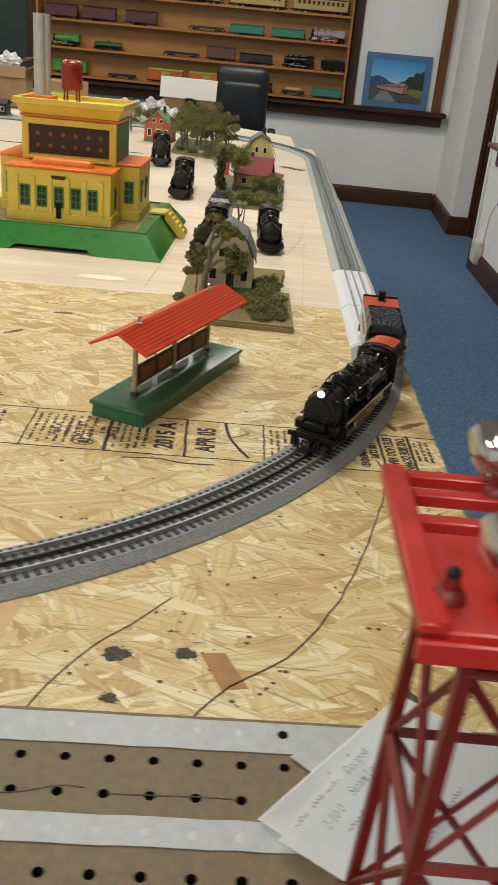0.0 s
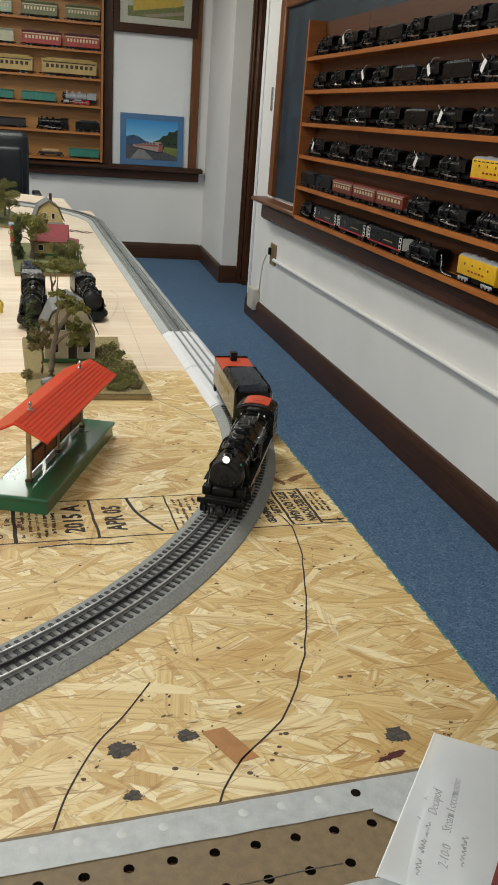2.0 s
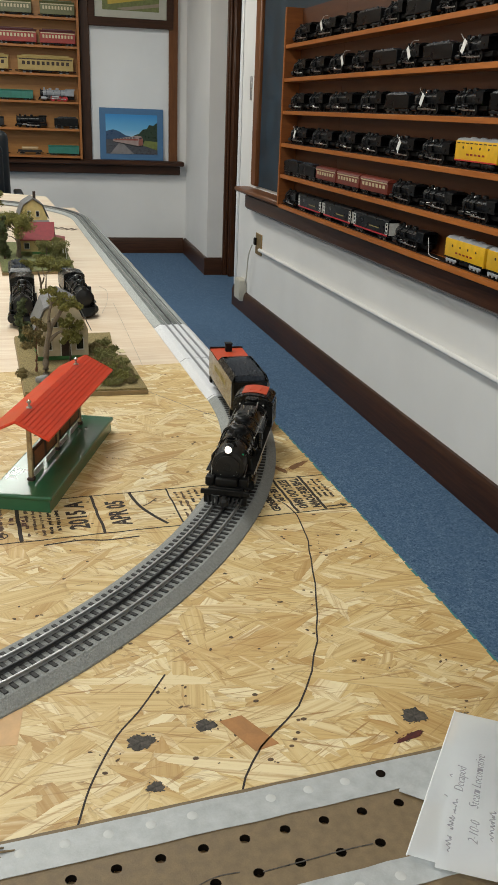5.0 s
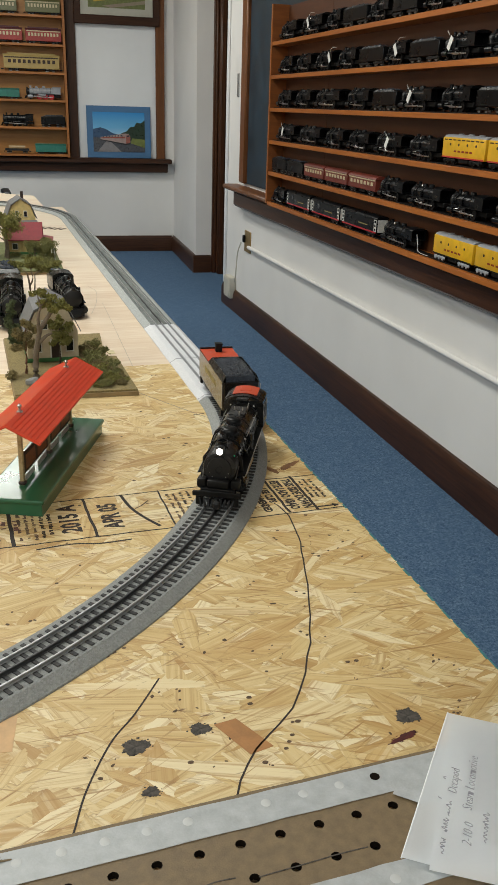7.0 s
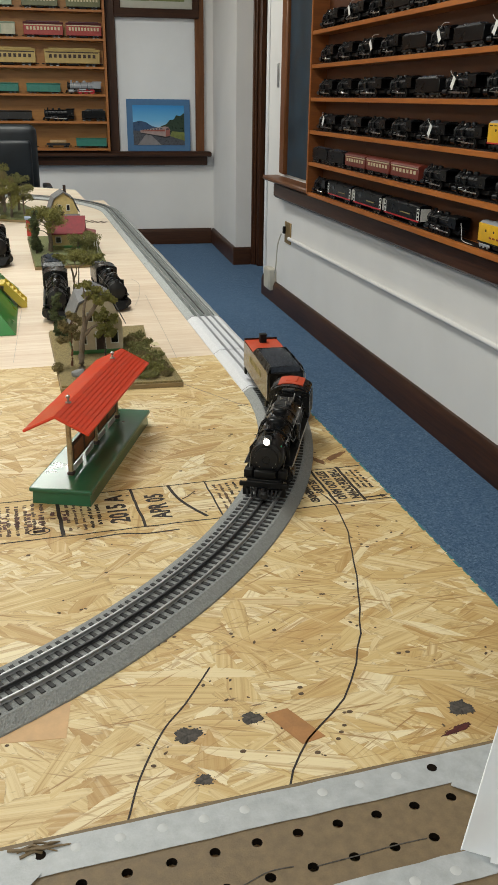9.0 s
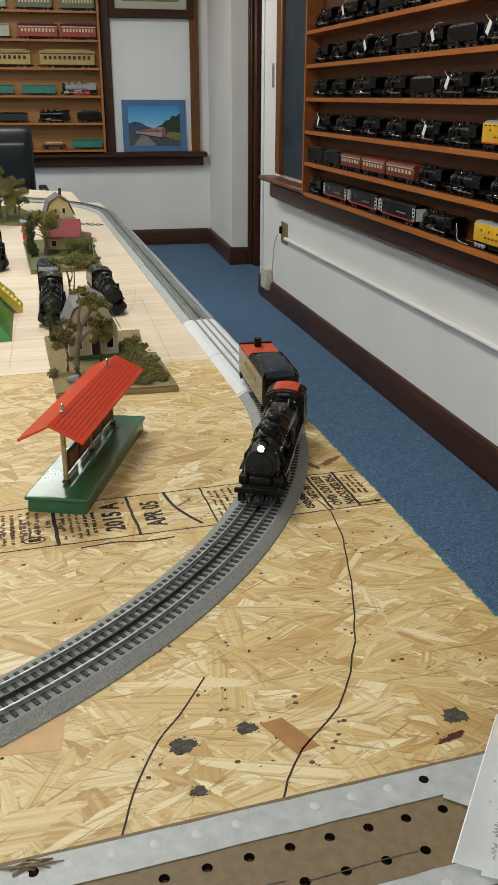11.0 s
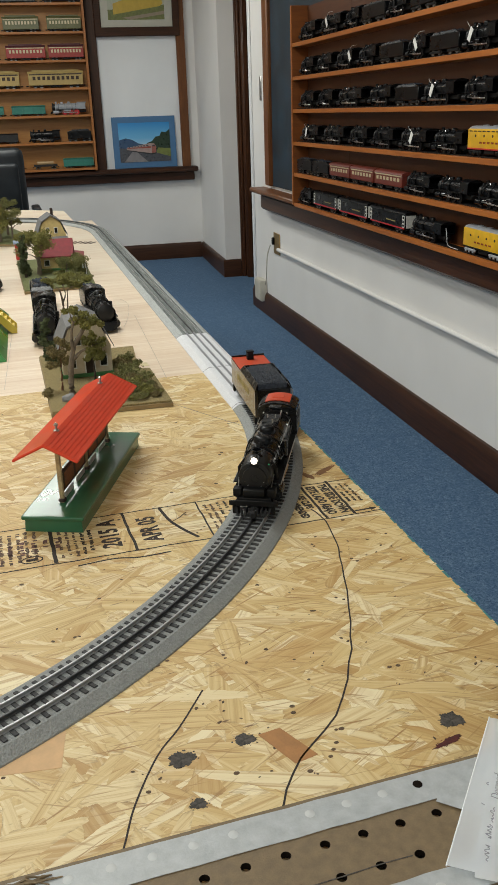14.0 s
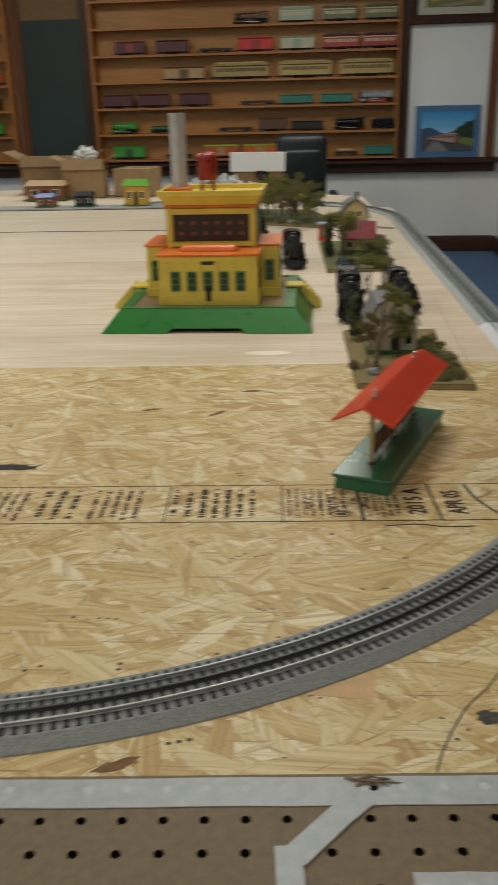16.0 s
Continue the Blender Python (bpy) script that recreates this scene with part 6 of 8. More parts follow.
bmesh.ops.remove_doubles(bm, verts=bm.verts[:], dist=1e-5)
part("terrace_slope", bm, M_TERRACE, tr, smooth=0)
bm = B()
for x0, x1, y0, y1 in ((-0.212, 0.212, -0.208, -0.200), (-0.212, 0.212, 0.200, 0.208), (-0.212, -0.185, -0.200, 0.200), (0.185, 0.212, -0.200, 0.200)):
    box(bm, ((x0 + x1) / 2, (y0 + y1) / 2, 0.0515), (x1 - x0, y1 - y0, 0.004), 0.001)
part("terrace_rim", bm, M_TERRACE, tr)
part("terrace_floor", box(B(), (0, 0, 0.048), (0.372, 0.402, 0.004)), M_SANDTOP, tr, "brown painted terrace floor")
# added black board that paints the shade behind the low arch
part("arch_shadow_board", box(B(), (0, -0.225, 0.006), (0.17, 0.002, 0.012)), M_BLACKMATT, tr, "black board standing in for shade under the terrace arch")
for s in (1, -1):
    fl = part("stair", box(B(), (s * 0.205, 0.050, 0.058), (0.044, 0.060, 0.006), 0.001), M_YEL, tr, "yellow tinplate side stair")
    for k in range(5):
        part("step", box(B(), (s * (0.232 + 0.0085 * k), 0.050, 0.050 - 0.010 * k), (0.0095, 0.052, 0.010), 0.0006), M_YEL, fl)
    for y in (0.0205, 0.0795):
        bm = B()
        q = [(s * 0.226, 0.0655), (s * 0.276, 0.012), (s * 0.276, 0.0), (s * 0.262, 0.0), (s * 0.222, 0.046)]
        prism(bm, q, y - 0.002, y + 0.002, Matrix(((1, 0, 0, 0), (0, 0, 1, 0), (0, 1, 0, 0), (0, 0, 0, 1))))
        part("stringer", bm, M_YEL, fl)

FZ = 0.050


def block(name, x, y0, y1, z0, z1, material=M_YEL):
    return part(name, box(B(), (0, (y0 + y1) / 2, (z0 + z1) / 2), (2 * x, y1 - y0, z1 - z0), 0.0008), material, st)


def tall_window(parent, x, y, z, w, h, side=0):
    """Green sash with six dark panes; side 0 faces the front, else +-x."""
    if side == 0:
        fr = part("window_frame", box(B(), (x, y, z), (w, 0.003, h)), M_SASH, parent)
        for i in range(2):
            for j in range(3):
                part("pane", box(B(), (x + (i - 0.5) * w * 0.44, y - 0.0010, z + (j - 1) * h * 0.305), (w * 0.33, 0.0024, h * 0.24)), M_DARKPANE, fr)
    else:
        fr = part("window_frame", box(B(), (x, y, z), (0.003, w, h)), M_SASH, parent)
        for i in range(2):
            for j in range(3):
                part("pane", box(B(), (x + side * 0.0010, y + (i - 0.5) * w * 0.44, z + (j - 1) * h * 0.305), (0.0024, w * 0.33, h * 0.24)), M_DARKPANE, fr)
    return fr


fb = block("front_wall", 0.120, -0.170, -0.060, FZ, 0.168)
block("front_plinth", 0.123, -0.173, -0.060, FZ, 0.072)
for k in range(6):
    part("pilaster", box(B(), (-0.0985 + 0.0394 * k, -0.1715, 0.112), (0.010, 0.004, 0.080), 0.0008), M_YEL, fb)
for k in range(5):
    tall_window(fb, -0.0788 + 0.0394 * k, -0.1705, 0.108 if k != 2 else 0.108, 0.0235, 0.048)
dr = part("entrance_door", box(B(), (0, -0.1735, 0.078), (0.0115, 0.003, 0.034)), M_BLACKMATT, fb)
part("door_knob", lathe(B(), [(0.0012, 0), (0.0010, 0.0012), (0.0002, 0.0015)], 8, Matrix.Translation((0.003, -0.175, 0.076)) @ Matrix.Rotation(radians(90), 4, "X")), M_BRASS, dr)
part("name_plate", box(B(), (0, -0.1712, 0.152), (0.034, 0.003, 0.008), 0.0006), M_POSTER2, fb, "dark name plate with illegible lettering")
part("front_roof", box(B(), (0, -0.118, 0.1715), (0.252, 0.118, 0.006), 0.0015), M_ORANGE, st, "orange flat front roof")
bm = B()
cyl(bm, (-0.058, -0.128, 0.1755), (0.058, -0.128, 0.1755), 0.015, 0.015, 20)
bmesh.ops.create_uvsphere(bm, u_segments=16, v_segments=10, radius=0.015, matrix=Matrix.Translation((-0.058, -0.128, 0.1755)))
bmesh.ops.create_uvsphere(bm, u_segments=16, v_segments=10, radius=0.015, matrix=Matrix.Translation((0.058, -0.128, 0.1755)))
part("roof_vent", bm, M_ORANGE, st, "long rounded orange roof ventilator")
wg = block("wing_wall", 0.168, -0.062, 0.105, FZ, 0.176)
block("wing_plinth", 0.171, -0.065, 0.108, FZ, 0.072)
for s in (1, -1):
    tall_window(wg, s * 0.144, -0.0625, 0.116, 0.0235, 0.052)
    for y in (-0.020, 0.045):
        tall_window(wg, s * 0.1685, y, 0.116, 0.0235, 0.052, s)
    tall_window(fb, s * 0.1205, -0.115, 0.108, 0.0235, 0.048, s)
    part("wing_roof", box(B(), (s * 0.142, 0.022, 0.179), (0.062, 0.180, 0.006), 0.0015), M_ORANGE, st, "orange flat wing roof")
tw = block("tower_wall", 0.112, -0.062, 0.100, 0.174, 0.288)
part("tower_side", box(B(), (0.1125, 0.02, 0.225), (0.002, 0.150, 0.085)), M_SASH, tw, "green painted side panel")
part("tower_side", box(B(), (-0.1125, 0.02, 0.225), (0.002, 0.150, 0.085)), M_SASH, tw, "green painted side panel")
part("tower_pier", box(B(), (-0.104, -0.066, 0.222), (0.016, 0.010, 0.096), 0.0008), M_YEL, tw)
part("tower_pier", box(B(), (0.104, -0.066, 0.222), (0.016, 0.010, 0.096), 0.0008), M_YEL, tw)
part("window_ledge", box(B(), (0, -0.068, 0.181), (0.208, 0.012, 0.008), 0.001), M_YEL, tw)
sw = part("switchboard", box(B(), (0, -0.0635, 0.222), (0.190, 0.003, 0.066), 0.0008), paint("dark_brown_panel", (0.030, 0.014, 0.010), 0.35, var=0.4, scale=90.0), tw, "dark glazed switchboard with gauges")
for i in range(6):
    for j in range(2):
        part("gauge", lathe(B(), [(0.0052, 0), (0.0052, 0.0012), (0.0044, 0.0016), (0.0002, 0.0010)], 14, Matrix.Translation((-0.075 + 0.030 * i, -0.065, 0.208 + 0.026 * j)) @ Matrix.Rotation(radians(90), 4, "X")), M_POSTER, sw)
part("lintel", box(B(), (0, -0.068, 0.262), (0.208, 0.012, 0.014), 0.001), M_YEL2, tw)
part("orange_band", box(B(), (0, 0.019, 0.273), (0.234, 0.172, 0.007), 0.0012), M_ORANGE, tw, "orange band under the cornice")
bm = B()
hull2(bm, [(x, y + 0.019, z) for x, y, z in loop(0.115, 0.084, 0.277)], [(x, y + 0.019, z) for x, y, z in loop(0.126, 0.096, 0.300)])
part("cornice", bm, M_YEL, tw, smooth=0)
bm = B()
for x0, x1, y0, y1 in ((-0.130, 0.130, -0.081, -0.072), (-0.130, 0.130, 0.110, 0.119), (-0.130, -0.121, -0.072, 0.110), (0.121, 0.130, -0.072, 0.110)):
    box(bm, ((x0 + x1) / 2, (y0 + y1) / 2, 0.305), (x1 - x0, y1 - y0, 0.014), 0.001)
part("parapet", bm, M_YEL, tw)
part("tower_roof", box(B(), (0, 0.019, 0.300), (0.244, 0.184, 0.003)), M_YEL2, tw)
part("stack_base", box(B(), (-0.088, 0.030, 0.307), (0.060, 0.060, 0.012), 0.002), M_ORANGE, st, "orange chimney base")
for x, y in ((-0.0985, 0.030), (-0.0880, 0.019), (-0.0775, 0.030)):
    c = part("chimney", lathe(B(), [(0.0100, 0.310), (0.0098, 0.400), (0.0092, 0.484), (0.0098, 0.486), (0.0098, 0.490), (0.0074, 0.490), (0.0072, 0.470), (0.0005, 0.470)], 24, Matrix.Translation((x, y, 0))), M_SILVER, st, "tall silver painted flue")
tk = part("water_tank", lathe(B(), [(0.0240, 0.330), (0.0255, 0.334), (0.0262, 0.382), (0.0262, 0.386), (0.0215, 0.393), (0.010, 0.397), (0.0003, 0.398)], 24, Matrix.Translation((-0.016, 0.028, 0))), M_TANKRED, st, "dark red rooftop water tank")
for k in range(4):
    a = math.pi / 4 + k * math.pi / 2
    part("tank_leg", cyl(B(), (-0.016 + 0.022 * math.cos(a), 0.028 + 0.022 * math.sin(a), 0.302), (-0.016 + 0.019 * math.cos(a), 0.028 + 0.019 * math.sin(a), 0.334), 0.0026, 0.0022, 8), M_TANKRED, tk)

# ---- rolling stock prototypes (length along x, front towards +x, standing on z = 0) ----
M_WINDOWGOLD = paint("cream_window_strip", (0.55, 0.47, 0.30), 0.4, var=0.2, scale=200.0)
M_PAPERTAG = paint("white_paper_tag", (0.78, 0.78, 0.76), 0.6, var=0.04)


def colour(name, col, rough=0.42):
    return paint(name, col, rough, var=0.14, scale=30.0, bump=0.05, each=0.12, coat=0.1)


C_RED = colour("coach_red", (0.30, 0.030, 0.024))
C_MAROON = colour("maroon_enamel", (0.085, 0.022, 0.026))
C_YELLOW = colour("mustard_enamel", (0.40, 0.29, 0.10))
C_TEAL = colour("teal_enamel", (0.030, 0.20, 0.155))
C_OLIVE = colour("olive_enamel", (0.12, 0.125, 0.050))
C_PALE = colour("pale_green_enamel", (0.30, 0.38, 0.28))
C_GREEN = colour("leaf_green_enamel", (0.045, 0.26, 0.030))
C_DKGREEN = colour("dark_green_enamel", (0.022, 0.080, 0.030))
C_ORANGE = colour("tangerine_enamel", (0.55, 0.11, 0.018))
C_LIME = colour("lime_enamel", (0.30, 0.50, 0.05))
C_BRIGHT = colour("scarlet_enamel", (0.48, 0.022, 0.028))
C_BROWN = colour("brown_enamel", (0.11, 0.055, 0.030))
C_BLACK = colour("black_enamel", (0.012, 0.012, 0.013), 0.38)
C_DIESEL = colour("signal_yellow_enamel", (0.74, 0.42, 0.014))
C_GREY = colour("silver_grey_enamel", (0.33, 0.35, 0.38))
C_TAN = colour("tan_enamel", (0.40, 0.26, 0.12))
SHOP = pose(0, -1.0, -5)      # where prototypes are made before they are moved to a shelf
PROTO = {}


M_DULLSTEEL = paint("dull_nickel_wheel", (0.30, 0.30, 0.29), 0.4, 0.8, var=0.2, scale=120.0)


def trucks(t, length, gauge=0.021):
    for cx in (-length * 0.33, length * 0.33):
        tr_ = part("truck", box(B(), (cx, 0, 0.012), (0.046, 0.034, 0.007), 0.001), M_BLACKMATT, t)
        for s in (1, -1):
            part("truck_side", box(B(), (cx, s * 0.0235, 0.0105), (0.056, 0.003, 0.008), 0.001), M_BLACKMATT, tr_)
            for dx in (-0.017, 0.017):
                part("wheel", cyl(B(), (cx + dx, s * 0.0165, 0.009), (cx + dx, s * 0.0205, 0.009), 0.009, 0.0088, 12), M_DULLSTEEL, tr_)


def bow_roof(x0, x1, w, z0, rise, n=7):
    arc_ = [(w * 0.5 * math.sin(a), z0 + rise * math.cos(a)) for a in np.linspace(-math.pi / 2, math.pi / 2, n)]
    return prism(B(), arc_, x0, x1, Matrix(((0, 0, 1, 0), (1, 0, 0, 0), (0, 1, 0, 0), (0, 0, 0, 1))))


def coach(body, roof_c, strip, windows=9, L=0.30, H=0.062, clerestory=False):
    t = thing("toy_coach", SHOP, "", "toy train")
    part("body", box(B(), (0, 0, 0.016 + H / 2), (L, 0.050, H), 0.002), body, t)
    part("roof", bow_roof(-L / 2 - 0.002, L / 2 + 0.002, 0.054, 0.016 + H, 0.013), roof_c, t, smooth=50)
    if clerestory:
        part("clerestory", box(B(), (0, 0, 0.016 + H + 0.014), (L * 0.86, 0.024, 0.010), 0.002), roof_c, t)
    for s in (1, -1):
        part("letter_board", box(B(), (0, s * 0.0254, 0.016 + H * 0.92), (L * 0.96, 0.001, H * 0.09)), strip, t)
        for k in range(windows):
            part("window", box(B(), ((k - (windows - 1) / 2) * L * 0.88 / windows, s * 0.0254, 0.016 + H * 0.60), (L * 0.52 / windows, 0.001, H * 0.30)), strip, t)
    part("underframe", box(B(), (0, 0, 0.0155), (L * 0.96, 0.040, 0.005)), M_BLACKMATT, t)
    part("battery_box", box(B(), (0, 0, 0.010), (L * 0.22, 0.042, 0.009), 0.001), M_BLACKMATT, t)
    trucks(t, L)
    for s in (1, -1):
        part("coupler", box(B(), (s * (L / 2 + 0.008), 0, 0.012), (0.018, 0.006, 0.006), 0.001), M_BLACKMATT, t)
    return t


def boxcar(body, roof_c, door, L=0.26, H=0.062):
    t = thing("toy_boxcar", SHOP, "", "toy train")
    part("body", box(B(), (0, 0, 0.016 + H / 2), (L, 0.050, H), 0.0015), body, t)
    part("roof", bow_roof(-L / 2 - 0.002, L / 2 + 0.002, 0.056, 0.016 + H, 0.008, 5), roof_c, t, smooth=30)
    part("roof_walk", box(B(), (0, 0, 0.016 + H + 0.009), (L * 0.96, 0.012, 0.002)), roof_c, t)
    for s in (1, -1):
        part("door", box(B(), (0, s * 0.0256, 0.016 + H * 0.47), (L * 0.24, 0.002, H * 0.82)), door, t)
        for k in range(8):
            if k not in (3, 4):
                part("rib", box(B(), ((k - 3.5) * L * 0.125, s * 0.0254, 0.016 + H / 2), (0.002, 0.0014, H * 0.94)), body, t)
    part("underframe", box(B(), (0, 0, 0.0155), (L * 0.98, 0.040, 0.005)), M_BLACKMATT, t)
    trucks(t, L)
    for s in (1, -1):
        part("coupler", box(B(), (s * (L / 2 + 0.008), 0, 0.012), (0.018, 0.006, 0.006), 0.001), M_BLACKMATT, t)
    return t


def flatcar(body, load, L=0.28):
    t = thing("toy_flatcar", SHOP, "", "toy train")
    part("deck", box(B(), (0, 0, 0.021), (L, 0.050, 0.009), 0.001), body, t)
    for s in (1, -1):
        part("side_sill", box(B(), (0, s * 0.0245, 0.0245), (L * 0.98, 0.002, 0.012)), body, t)
    if load:
        part("load", cyl(B(), (-L * 0.34, 0, 0.038), (L * 0.34, 0, 0.038), 0.013, 0.013, 12), load, t)
    trucks(t, L)
    for s in (1, -1):
        part("coupler", box(B(), (s * (L / 2 + 0.008), 0, 0.012), (0.018, 0.006, 0.006), 0.001), M_BLACKMATT, t)
    return t


def tanker(body, L=0.24):
    t = thing("toy_tank_car", SHOP, "", "toy train")
    bm = B()
    lathe(bm, [(0.0005, -L * 0.46), (0.018, -L * 0.445), (0.0235, -L * 0.41), (0.0235, L * 0.41), (0.018, L * 0.445), (0.0005, L * 0.46)], 16, Matrix.Translation((0, 0, 0.044)) @ Matrix.Rotation(radians(90), 4, "Y"))
    part("tank", bm, body, t)
    part("dome", lathe(B(), [(0.012, 0.064), (0.012, 0.076), (0.008, 0.080), (0.0003, 0.081)], 14), body, t)
    part("underframe", box(B(), (0, 0, 0.019), (L, 0.044, 0.006)), M_BLACKMATT, t)
    trucks(t, L)
    return t


def steamer(body, wheel_m, cabroof, L=0.26, drivers=3):
    t = thing("toy_steam_engine", SHOP, "", "toy train")
    z = 0.047
    part("boiler", cyl(B(), (-L * 0.22, 0, z), (L * 0.36, 0, z), 0.0245, 0.0205, 18), body, t)
    part("smokebox", lathe(B(), [(0.0205, 0.0), (0.0205, 0.020), (0.016, 0.0225), (0.004, 0.0245), (0.0003, 0.025)], 18, Matrix.Translation((L * 0.35, 0, z)) @ Matrix.Rotation(radians(90), 4, "Y")), M_SMOKEBOX, t)
    part("headlight", lathe(B(), [(0.005, 0), (0.005, 0.008), (0.0035, 0.009), (0.0003, 0.009)], 10, Matrix.Translation((L * 0.40, 0, z + 0.0215)) @ Matrix.Rotation(radians(90), 4, "Y")), M_SMOKEBOX, t)
    part("smokestack", lathe(B(), [(0.008, 0), (0.0055, 0.004), (0.0062, 0.017), (0.0048, 0.017), (0.0045, 0.006), (0.0003, 0.006)], 12, Matrix.Translation((L * 0.33, 0, z + 0.018))), body, t)
    dome("sand_dome", t, L * 0.18, z + 0.020, 0.0095, 0.012, body)
    dome("steam_dome", t, 0.0, z + 0.021, 0.0105, 0.013, body)
    bm = B()
    for s in (1, -1):
        box(bm, (-L * 0.32, s * 0.0265, 0.0525), (L * 0.20, 0.002, 0.035))
    box(bm, (-L * 0.222, 0, 0.0515), (0.002, 0.054, 0.040))
    box(bm, (-L * 0.32, 0, 0.034), (L * 0.20, 0.052, 0.002))
    part("cab", bm, body, t)
    part("cab_roof", bow_roof(-L * 0.44, -L * 0.21, 0.056, 0.0685, 0.009), cabroof, t, smooth=50)
    part("frame", box(B(), (0.0, 0, 0.022), (L * 0.86, 0.024, 0.016), 0.002), M_BLACKMATT, t)
    for x in (0.27, 0.10, -0.08, -0.17):
        part("boiler_band", lathe(B(), [(0.0215, -0.001), (0.0246, -0.001), (0.0246, 0.001), (0.0215, 0.001)], 16, Matrix.Translation((L * x, 0, z)) @ Matrix.Rotation(radians(90), 4, "Y")), M_SMOKEBOX, t)
    part("air_pump", cyl(B(), (L * 0.10, 0.0262, 0.036), (L * 0.10, 0.0262, 0.056), 0.0052, 0.0046, 10), body, t)
    part("bell", lathe(B(), [(0.0040, 0.0), (0.0030, 0.004), (0.0003, 0.007)], 10, Matrix.Translation((L * 0.26, 0, z + 0.021))), M_STEEL, t)
    part("pilot", hull2(B(), [(L * 0.44, -0.024, 0.006), (L * 0.50, -0.010, 0.006), (L * 0.50, 0.010, 0.006), (L * 0.44, 0.024, 0.006)], [(L * 0.42, -0.026, 0.024), (L * 0.46, -0.024, 0.024), (L * 0.46, 0.024, 0.024), (L * 0.42, 0.026, 0.024)]), M_BLACKMATT, t)
    for s in (1, -1):
        part("running_board", box(B(), (L * 0.06, s * 0.0255, 0.0335), (L * 0.66, 0.010, 0.002)), M_BLACKMATT, t)
        part("cylinder", cyl(B(), (L * 0.28, s * 0.0250, 0.018), (L * 0.41, s * 0.0250, 0.018), 0.0095, 0.0095, 12), body, t)
        for k in range(drivers):
            x = -L * 0.19 + k * 0.040
            w_ = part("wheel", lathe(B(), [(0.004, 0.0055), (0.004, 0.003), (0.0135, 0.0025), (0.014, 0.005), (0.0175, 0.005), (0.0175, 0), (0.0003, 0)], 16, Matrix.Translation((x, s * 0.0175, 0.0175)) @ Matrix.Rotation(radians(-90 * s), 4, "X")), wheel_m, t)
        part("wheel", cyl(B(), (L * 0.34, s * 0.0160, 0.009), (L * 0.34, s * 0.0200, 0.009), 0.009, 0.009, 12), M_SMOKEBOX, t)
        part("side_rod", box(B(), (-L * 0.19 + 0.020 * (drivers - 1), s * 0.0250, 0.015), (0.040 * (drivers - 1) + 0.012, 0.0018, 0.0045), 0.0008), M_STEEL, t)
        part("main_rod", box(B(), (L * 0.10, s * 0.0272, 0.0175), (L * 0.38, 0.0016, 0.004), 0.0006, (0, -2, 0)), M_STEEL, t)
        part("air_tank", cyl(B(), (-L * 0.04, s * 0.0262, 0.0275), (L * 0.14, s * 0.0262, 0.0275), 0.0052, 0.0052, 10), body, t)
        part("steam_pipe", tube(B(), [(L * 0.34, s * 0.016, z + 0.012), (L * 0.345, s * 0.024, z - 0.002), (L * 0.345, s * 0.025, 0.026)], 0.0034, 6), body, t)
        part("valve_gear", tube(B(), [(L * 0.02, s * 0.0285, 0.016), (L * 0.09, s * 0.0285, 0.027), (L * 0.25, s * 0.0285, 0.024)], 0.0013, 5), M_STEEL, t)
        part("handrail", tube(B(), [(L * 0.38, s * 0.0205, z + 0.008), (-L * 0.20, s * 0.0235, z + 0.009)], 0.0008, 5), M_STEEL, t)
    return t


def tender_car(body, L=0.15):
    t = thing("toy_tender", SHOP, "", "toy train")
    part("tank", box(B(), (0, 0, 0.040), (L, 0.052, 0.046), 0.002), body, t)
    part("bunker", hull2(B(), [(x, y, 0.062) for x, y, _ in loop(L * 0.46, 0.025, 0)], [(x + L * 0.05, y, 0.070) for x, y, _ in loop(L * 0.36, 0.021, 0)]), body, t)
    bm = B()
    rr = random.Random(5)
    for k in range(60):
        bmesh.ops.create_icosphere(bm, subdivisions=1, radius=rr.uniform(0.003, 0.006), matrix=Matrix.Translation((L * 0.05 + rr.uniform(-L * .33, L * .33), rr.uniform(-.016, .016), 0.0695)))
    tagged(part("coal", bm, M_COAL, t, smooth=0), kind="stuff")
    trucks(t, L * 0.9)
    for s in (1, -1):
        part("edge_beading", box(B(), (0, s * 0.0265, 0.062), (L * 0.98, 0.001, 0.002)), M_SMOKEBOX, t)
    return t


def stock(kind, m, label, group, scale_x=1.0, *args, name=None):
    """Puts a piece of rolling stock of that kind on a shelf; the first of a kind is built, others are copies."""
    key = (kind, args)
    mm = m @ Matrix.Diagonal((scale_x, 1, 1, 1))
    if key not in PROTO:
        PROTO[key] = kind(*args)
        o = PROTO[key]
        o.matrix_basis = mm
        PROTO[key] = (o, name)
        return tagged(o, label, "toy train", group)
    src = PROTO[key][0]
    keep = src.matrix_basis.copy()
    src.matrix_basis = Matrix()
    o = copy_thing(src, mm)
    src.matrix_basis = keep
    return tagged(o, label, "toy train", group)


# ---- shelf case on the blackboard ----
RS = [0.800, 0.952, 1.106, 1.262, 1.415, 1.568]
RTOP = 1.728
UA, UB = 1.225, 5.2            # along the near wall
OUT = 0.104
case = thing("display_shelf", NEAR, "orange pine display shelf hung on the blackboard", "shelf")
# side and back panels carry the case's inner shade in their wood colour
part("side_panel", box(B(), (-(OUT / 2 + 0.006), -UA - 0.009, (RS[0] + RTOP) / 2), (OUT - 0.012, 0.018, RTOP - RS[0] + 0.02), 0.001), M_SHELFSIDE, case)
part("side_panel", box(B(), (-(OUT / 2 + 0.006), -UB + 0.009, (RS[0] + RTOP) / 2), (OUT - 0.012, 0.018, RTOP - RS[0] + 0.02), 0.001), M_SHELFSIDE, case)
